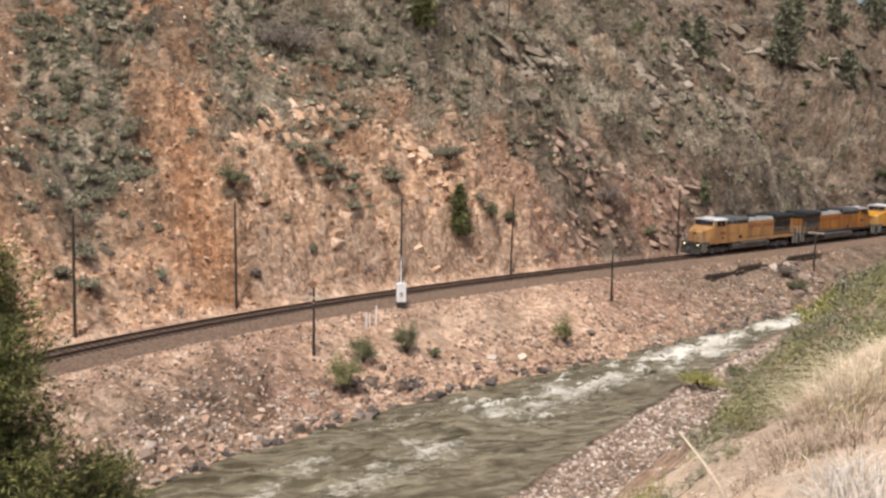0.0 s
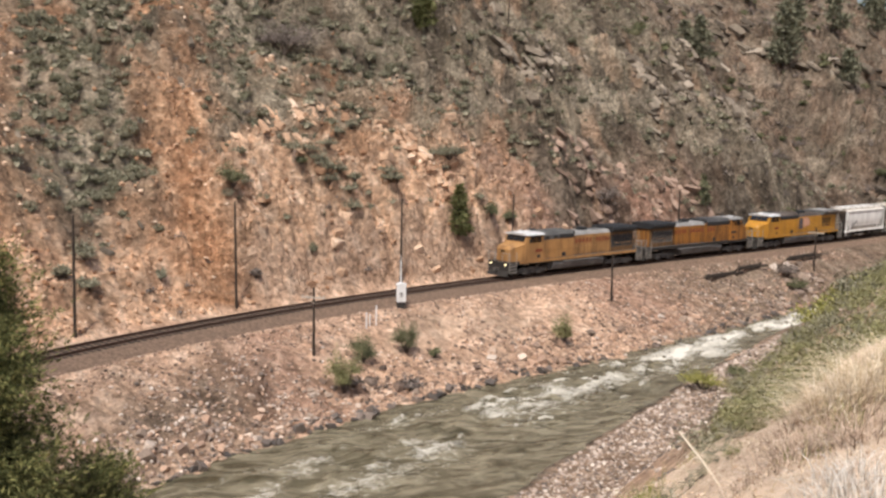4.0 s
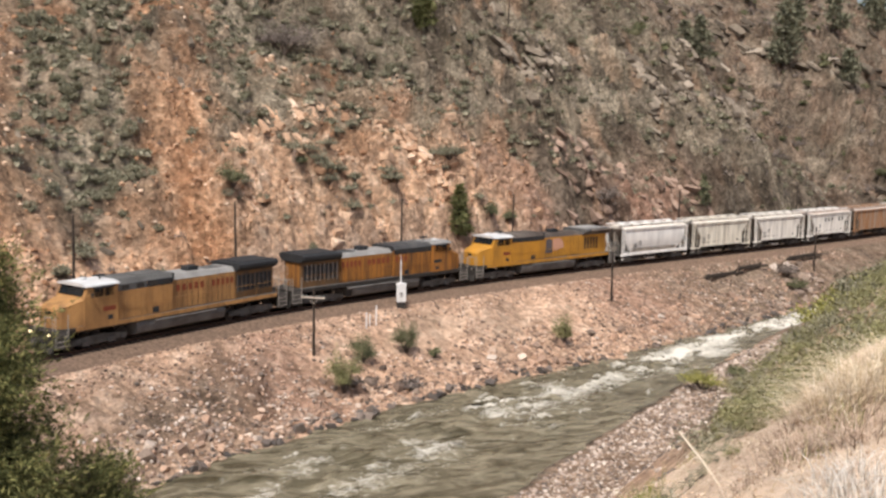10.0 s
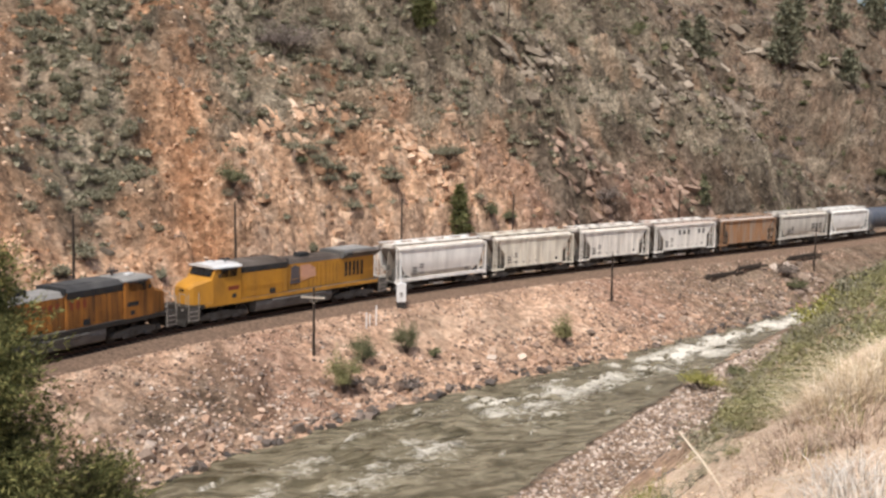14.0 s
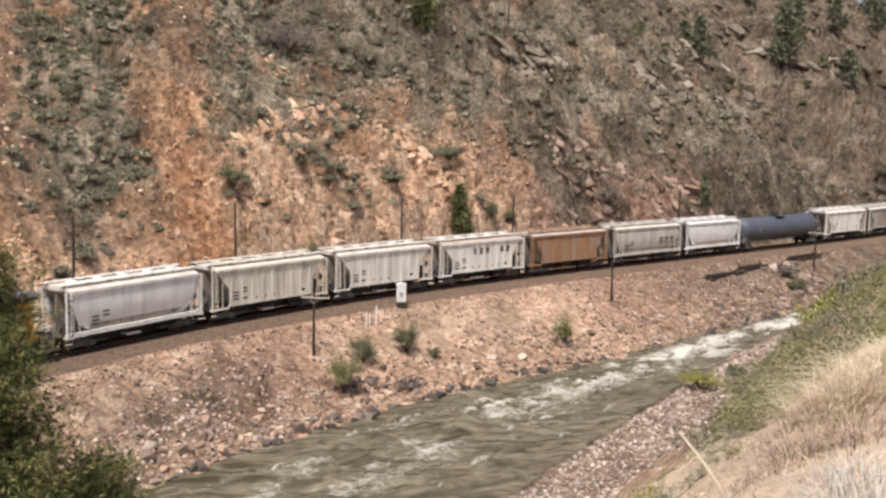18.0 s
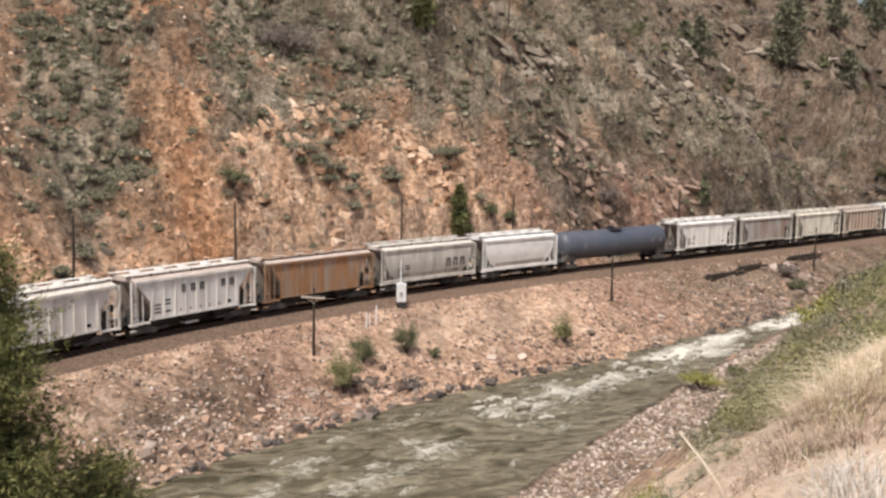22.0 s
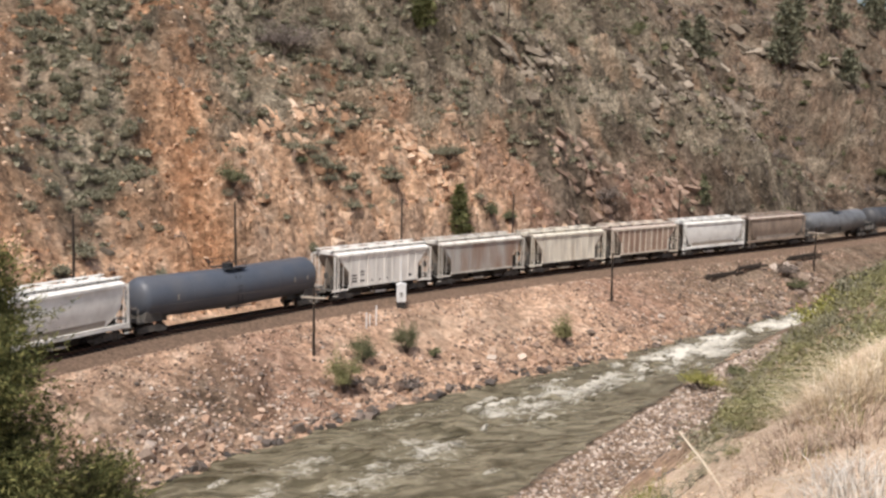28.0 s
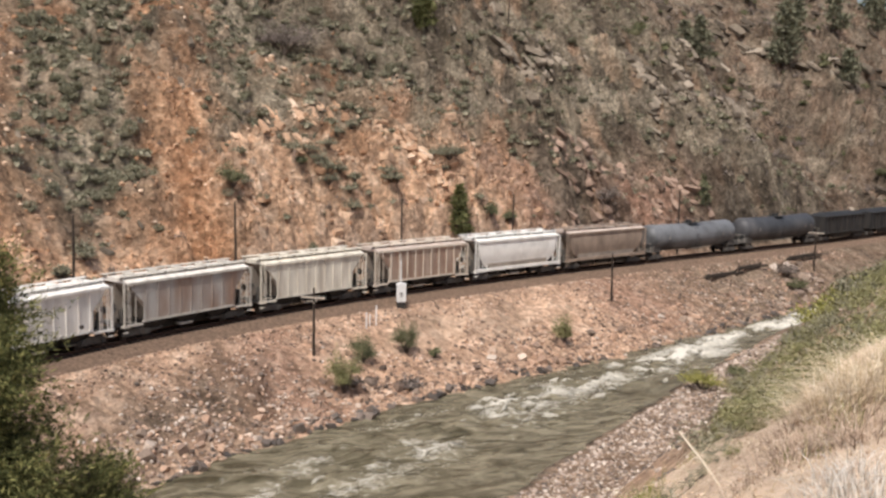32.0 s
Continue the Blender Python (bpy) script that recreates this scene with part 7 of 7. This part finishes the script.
centres = [(g_rng.uniform(0.31, 0.62) * y, y) for y in g_rng.uniform(12.0, 26.0, 9)]
blades("slope_grass", tuft_rows(g_rng, centres, 50, 0.4, 0.2, 0.42, 0.6), g_rng, M_STRAW, "dry grass tufts lower on the near slope", "dry grass", 0.010)
under = [(g_rng.uniform(0.32, 0.47) * y, y) for y in g_rng.uniform(6.7, 8.3, 26)]
blades("dead_stalks", tuft_rows(g_rng, under, 55, 0.34, 0.06, 0.34, 1.9), g_rng, M_DEADSTALK, "grey-brown dead stalks tangled under the dry grass", "dead stalks", 0.005)
under = [(g_rng.uniform(0.36, 0.52) * y, y) for y in g_rng.uniform(7.0, 9.0, 9)]
blades("green_shoots", tuft_rows(g_rng, under, 60, 0.22, 0.05, 0.2, 0.8), g_rng, M_GRASS, "green shoots under the dry grass", "grass", 0.005)
centres = [(g_rng.uniform(0.165, 0.225) * y, y) for y in g_rng.uniform(8.5, 10.5, 9)] + [(g_rng.uniform(0.25, 0.5) * y, y) for y in g_rng.uniform(9, 22, 14)]
blades("green_grass", tuft_rows(g_rng, centres, 90, 0.25, 0.12, 0.30, 0.5), g_rng, M_GRASS, "fresh green grass tufts on the near slope", "grass", 0.006)
centres = [(g_rng.uniform(0.37, 0.46) * y, y) for y in g_rng.uniform(5.0, 6.1, 14)]
blades("pale_twigs", tuft_rows(g_rng, centres, 50, 0.22, 0.10, 0.30, 1.3), g_rng, M_BLEACHED, "bleached twigs and stalks in the foreground sand", "twigs", 0.004)

# litter on the sand: pebbles, clods and fallen stalks
l_rng = np.random.RandomState(101)
y = 5.0 + 9.0 * l_rng.rand(1500) ** 1.4
x = y * l_rng.uniform(0.16, 0.50, 1500)
u, w = to_plan(x, y)
scatter("sand_pebbles", np.stack([u, w, lognorm(0.006, 0.035, 3.5)(l_rng, 1500)], -1), ROCKS_LOW, l_rng, M_CLOD, "pebbles and clods on the foreground sand", "pebbles")
y = l_rng.uniform(5.2, 11.0, 1500)
rows = np.stack([y * l_rng.uniform(0.22, 0.48, 1500), y, l_rng.uniform(0.05, 0.24, 1500), l_rng.normal(size=1500) * 1.6, l_rng.normal(size=1500) * 1.6], -1)
blades("fallen_stalks", rows, l_rng, M_STRAW, "fallen straw and stalks on the sand", "straw", 0.0035)

# sage and willow brush down the near slope
n_rng = np.random.RandomState(88)
rows = []
while len(rows) < 520:
    y = 11 + 84 * n_rng.rand() ** 1.3
    k = n_rng.uniform(0.27 + 0.0009 * y, 0.60)
    u, w = to_plan(k * y, y)
    d = (float(near_shore(u)) - w) * 0.95
    if 6.5 < d < 22:
        rows.append((u, w, n_rng.uniform(0.28, 0.62) * (1.0 if y < 35 else 1.6), y))
for _ in range(330):
    y = n_rng.uniform(11.5, 36)
    k = n_rng.uniform(0.262 + 0.0018 * (y - 11), 0.62)
    u, w = to_plan(k * y, y)
    rows.append((u, w, n_rng.uniform(0.22, 0.5), y))
rows = np.array(rows)
pick = n_rng.rand(len(rows))
scatter_brush("slope_sage", rows[pick < 0.35][:, :3], BRUSH_FINE, n_rng, M_SAGE, "grey-green sage on the near slope", "sagebrush")
scatter_brush("slope_brush", rows[pick >= 0.35][:, :3], BRUSH_FINE, n_rng, M_GREEN, "green brush on the near slope", "brush")
rows = []
for i in range(110):                     # clumps along the brow of the sand
    f = 0.45 + 0.55 * n_rng.rand()
    y = 8.3 + 4.2 * f + n_rng.normal() * 0.5
    k = 0.225 + 0.2 * f + 0.012 * n_rng.normal()
    u, w = to_plan(k * y, y)
    rows.append((u, w, n_rng.uniform(0.14, 0.38), y))
for i in range(26):
    f = 0.02 + 0.45 * n_rng.rand()
    y = 8.6 + 4.2 * f + n_rng.normal() * 0.3
    u, w = to_plan((0.222 + 0.2 * f + 0.008 * n_rng.normal()) * y, y)
    rows.insert(0, (u, w, n_rng.uniform(0.07, 0.17), y))
rows = np.array(rows)
scatter_brush("brow_sage", rows[:40, :3], BRUSH_FINE, n_rng, M_SAGE, "small grey-green sage along the brow of the sand", "sagebrush")
scatter_brush("brow_brush", rows[40:, :3], BRUSH_FINE, n_rng, M_GREEN, "small green plants along the brow of the sand", "plants")
for x, y, a, h, m, lab, sd in (
        (27.0, 70.0, 4.0, 3.0, M_WILLOW, "bright green willow bush on the near bank", 71), (31.5, 76.0, 4.2, 3.4, M_WILLOW, "bright green willow bush on the near bank", 72), (24.5, 67.0, 2.6, 1.9, M_OLIVE, "olive willow bush on the near bank", 73),
        (28.6, 71.5, 2.8, 3.6, M_WILLOW, "tall bright green willow on the near bank", 81), (26.4, 69.0, 2.4, 2.3, M_OLIVE, "dark olive willow on the near bank", 82), (20.8, 80.0, 3.8, 2.0, M_WILLOW, "low green willow at the water's edge", 74), (24.6, 84.0, 1.6, 1.1, M_OLIVE, "small willow at the water's edge", 75), (18.0, 50.5, 2.2, 1.5, M_OLIVE, "sage bush on the near slope", 76), (15.0, 42.0, 2.0, 1.3, M_SAGE, "sage bush on the near slope", 77)):
    u, w = to_plan(x, y)
    bush(u, w, a, h, m, lab, blades=2200, leaf=0.085, seed=sd)

M_STICK = simple("bleached_stick_wood", (0.70, 0.62, 0.50), 0.8, vary=0.2, scale=12)
# a bleached stick stuck in the sand
sx, sy = 2.18, 7.70
stick = tagged(new("stick"), "bleached white stick leaning out of the sand", "stick")
stick.location = (sx, sy, at_xy(sx, sy))
part("shaft", loft([[(0.01 - 0.32 * f + (0.010 - 0.003 * f) * math.cos(a), 0.113 * f, 0.43 * f - 0.02 + 0.012 * math.sin(5 * f) + (0.010 - 0.003 * f) * math.sin(a)) for a in (0, 1.05, 2.1, 3.14, 4.19, 5.24)] for f in (0, 0.25, 0.5, 0.75, 1.0)]), M_STICK, stick)

fallen = tagged(new("fallen_branch"), "dark brown fallen branch lying on the sand", "branch")
fx, fy = 1.95, 8.6
fallen.location = (fx, fy, at_xy(fx, fy) + 0.01)
part("shaft", loft([[(0.5 * f + 0.02 * math.sin(6 * f), 0.55 * f + (0.014 - 0.006 * f) * math.cos(a), at_xy(fx + 0.5 * f, fy + 0.55 * f) - at_xy(fx, fy) + 0.012 * math.sin(9 * f) + (0.014 - 0.006 * f) * math.sin(a)) for a in (0, 1.05, 2.1, 3.14, 4.19, 5.24)] for f in (0, 0.2, 0.4, 0.6, 0.8, 1.0)]), M_BARK, fallen)
part("twig", rods([((0.2, 0.22, 0.02), (0.36, 0.18, 0.09)), ((0.33, 0.36, 0.02), (0.30, 0.52, 0.10))], 0.005, 5), M_BARK, fallen)
r_rng = np.random.RandomState(123)
for i in range(26):
    y = r_rng.uniform(26, 66)
    x = y * (0.355 + 0.075 * r_rng.rand() + 0.0006 * (y - 26))
    u, w = to_plan(x, y)
    kind = i % 4
    bush(u, w, r_rng.uniform(1.2, 2.3), r_rng.uniform(0.8, 1.7), (M_WILLOW, M_SAGE, M_GREEN, M_OLIVE)[kind], ("yellow-green willow brush on the near slope", "pale grey-green sage bush on the near slope", "fresh green bush on the near slope", "dull olive bush on the near slope")[kind], blades=900, leaf=0.07, seed=200 + i)

# ---- white water: crests and streaks that ride on the river ----
def river_point(u, v):
    ns, fs = float(near_shore(np.array(u))), float(far_shore(np.array(u)))
    return to_world(u, ns + (fs - ns) * v)


def crest_mesh(r, length, width, height):
    """A mound of broken water: steep on one side, its rim under the surface."""
    na, nb = 22, 14
    a, b = np.meshgrid(np.linspace(-1, 1, na), np.linspace(-1, 1, nb), indexing="ij")
    ph = r.uniform(0, 50)
    edge = np.clip(1 - (a ** 2 + b ** 2) ** 0.9, 0, 1)
    x = a * length / 2 + 0.25 * fbm(b * 1.5 + ph, a * 2, 2)
    y = b * width / 2 + 0.30 * fbm(a * 2.2 + ph, b, 2)
    z = edge ** 1.4 * height * (0.75 + 0.4 * fbm(a * 3 + ph, b * 4, 3, True)) - 0.34
    me = mesh_from("wave_crest", np.stack([x, y, z], -1).reshape(-1, 3), grid_faces(na, nb), M_FOAM, True)
    at = me.attributes.new("rapid", "FLOAT", "POINT")
    at.data.foreach_set("value", (np.clip(edge * 1.5 - 0.35, 0, 1) * (0.8 + 0.5 * fbm(a * 2 + ph, b * 2, 2))).astype(np.float32).ravel())
    return me


w_rng = np.random.RandomState(99)
crest_meshes = [crest_mesh(w_rng, 3.6, 1.7, 0.46) for _ in range(8)]
streak_meshes = [crest_mesh(w_rng, 4.6, 1.1, 0.50) for _ in range(6)]
WAVES = []
for i in range(110):
    u = -40 + 84 * w_rng.rand() ** 1.2
    v = float(np.clip(0.60 + 0.12 * w_rng.normal(), 0.38, 0.88))
    ob = tagged(new("wave_crest", crest_meshes[i % 8]), "white foaming wave crest on the brown river", "wave", group="white water crests")
    k = w_rng.uniform(0.35, 1.0)
    ob.scale = (k, k, k)
    WAVES.append((ob, u, v, 0.0, w_rng.uniform(0, 6.28)))
for i in range(42):
    u = w_rng.uniform(-95, 50)
    v = float(np.clip(0.5 + 0.22 * w_rng.normal(), 0.15, 0.85))
    ob = tagged(new("foam_streak", streak_meshes[i % 6]), "thin streak of white foam drifting downstream", "foam", group="drifting foam")
    k = w_rng.uniform(0.4, 0.8)
    ob.scale = (k, k, k)
    WAVES.append((ob, u, v, 1.7, w_rng.uniform(0, 6.28)))


# ---- what moves ----
def car_pose(s_mid, half, back):
    a, b = on_line(s_mid + half), on_line(s_mid - half)
    d = Vector(a - b).normalized()
    if back:
        d = -d
    y = Vector((0, 0, 1)).cross(d).normalized()
    m = Matrix((d, y, d.cross(y))).transposed().to_4x4()
    m.translation = Vector((a + b) / 2)
    return m


def motions():
    times = np.arange(0.0, 32.01, 1.0).tolist()
    turns = (np.arange(0, 961, 2) / 30.0).tolist()
    for car, mid, half, back, gear in CARS:
        walk(car, [(t, car_pose(mid + travel(t), half, back)) for t in times])
        for ob, x, r in gear:
            way = -1.0 if back else 1.0
            walk(ob, [(t, Matrix.LocRotScale((x, 0, r), Euler((0, way * ((travel(t) - travel(0.0)) / r % (2 * math.pi)), 0)), None)) for t in turns])
    for ob, u, v, drift, ph in WAVES:
        rows = []
        for t in times:
            uu = u + drift * t + (0.45 * math.sin(2.1 * t + ph) if not drift else 0)
            x, y = river_point(uu, v + 0.012 * math.sin(1.3 * t + ph))
            x2, y2 = river_point(uu + 2.0, v)
            head = math.degrees(math.atan2(y2 - y, x2 - x))
            rows.append((t, pose(x, y, WATER_Z + 0.05 + 0.07 * math.sin(2.7 * t + 2 * ph), 3 * math.sin(1.9 * t + ph), 4 * math.sin(2.3 * t + ph), head + 9 * math.sin(1.1 * t + ph))))
        walk(ob, rows)


motions()
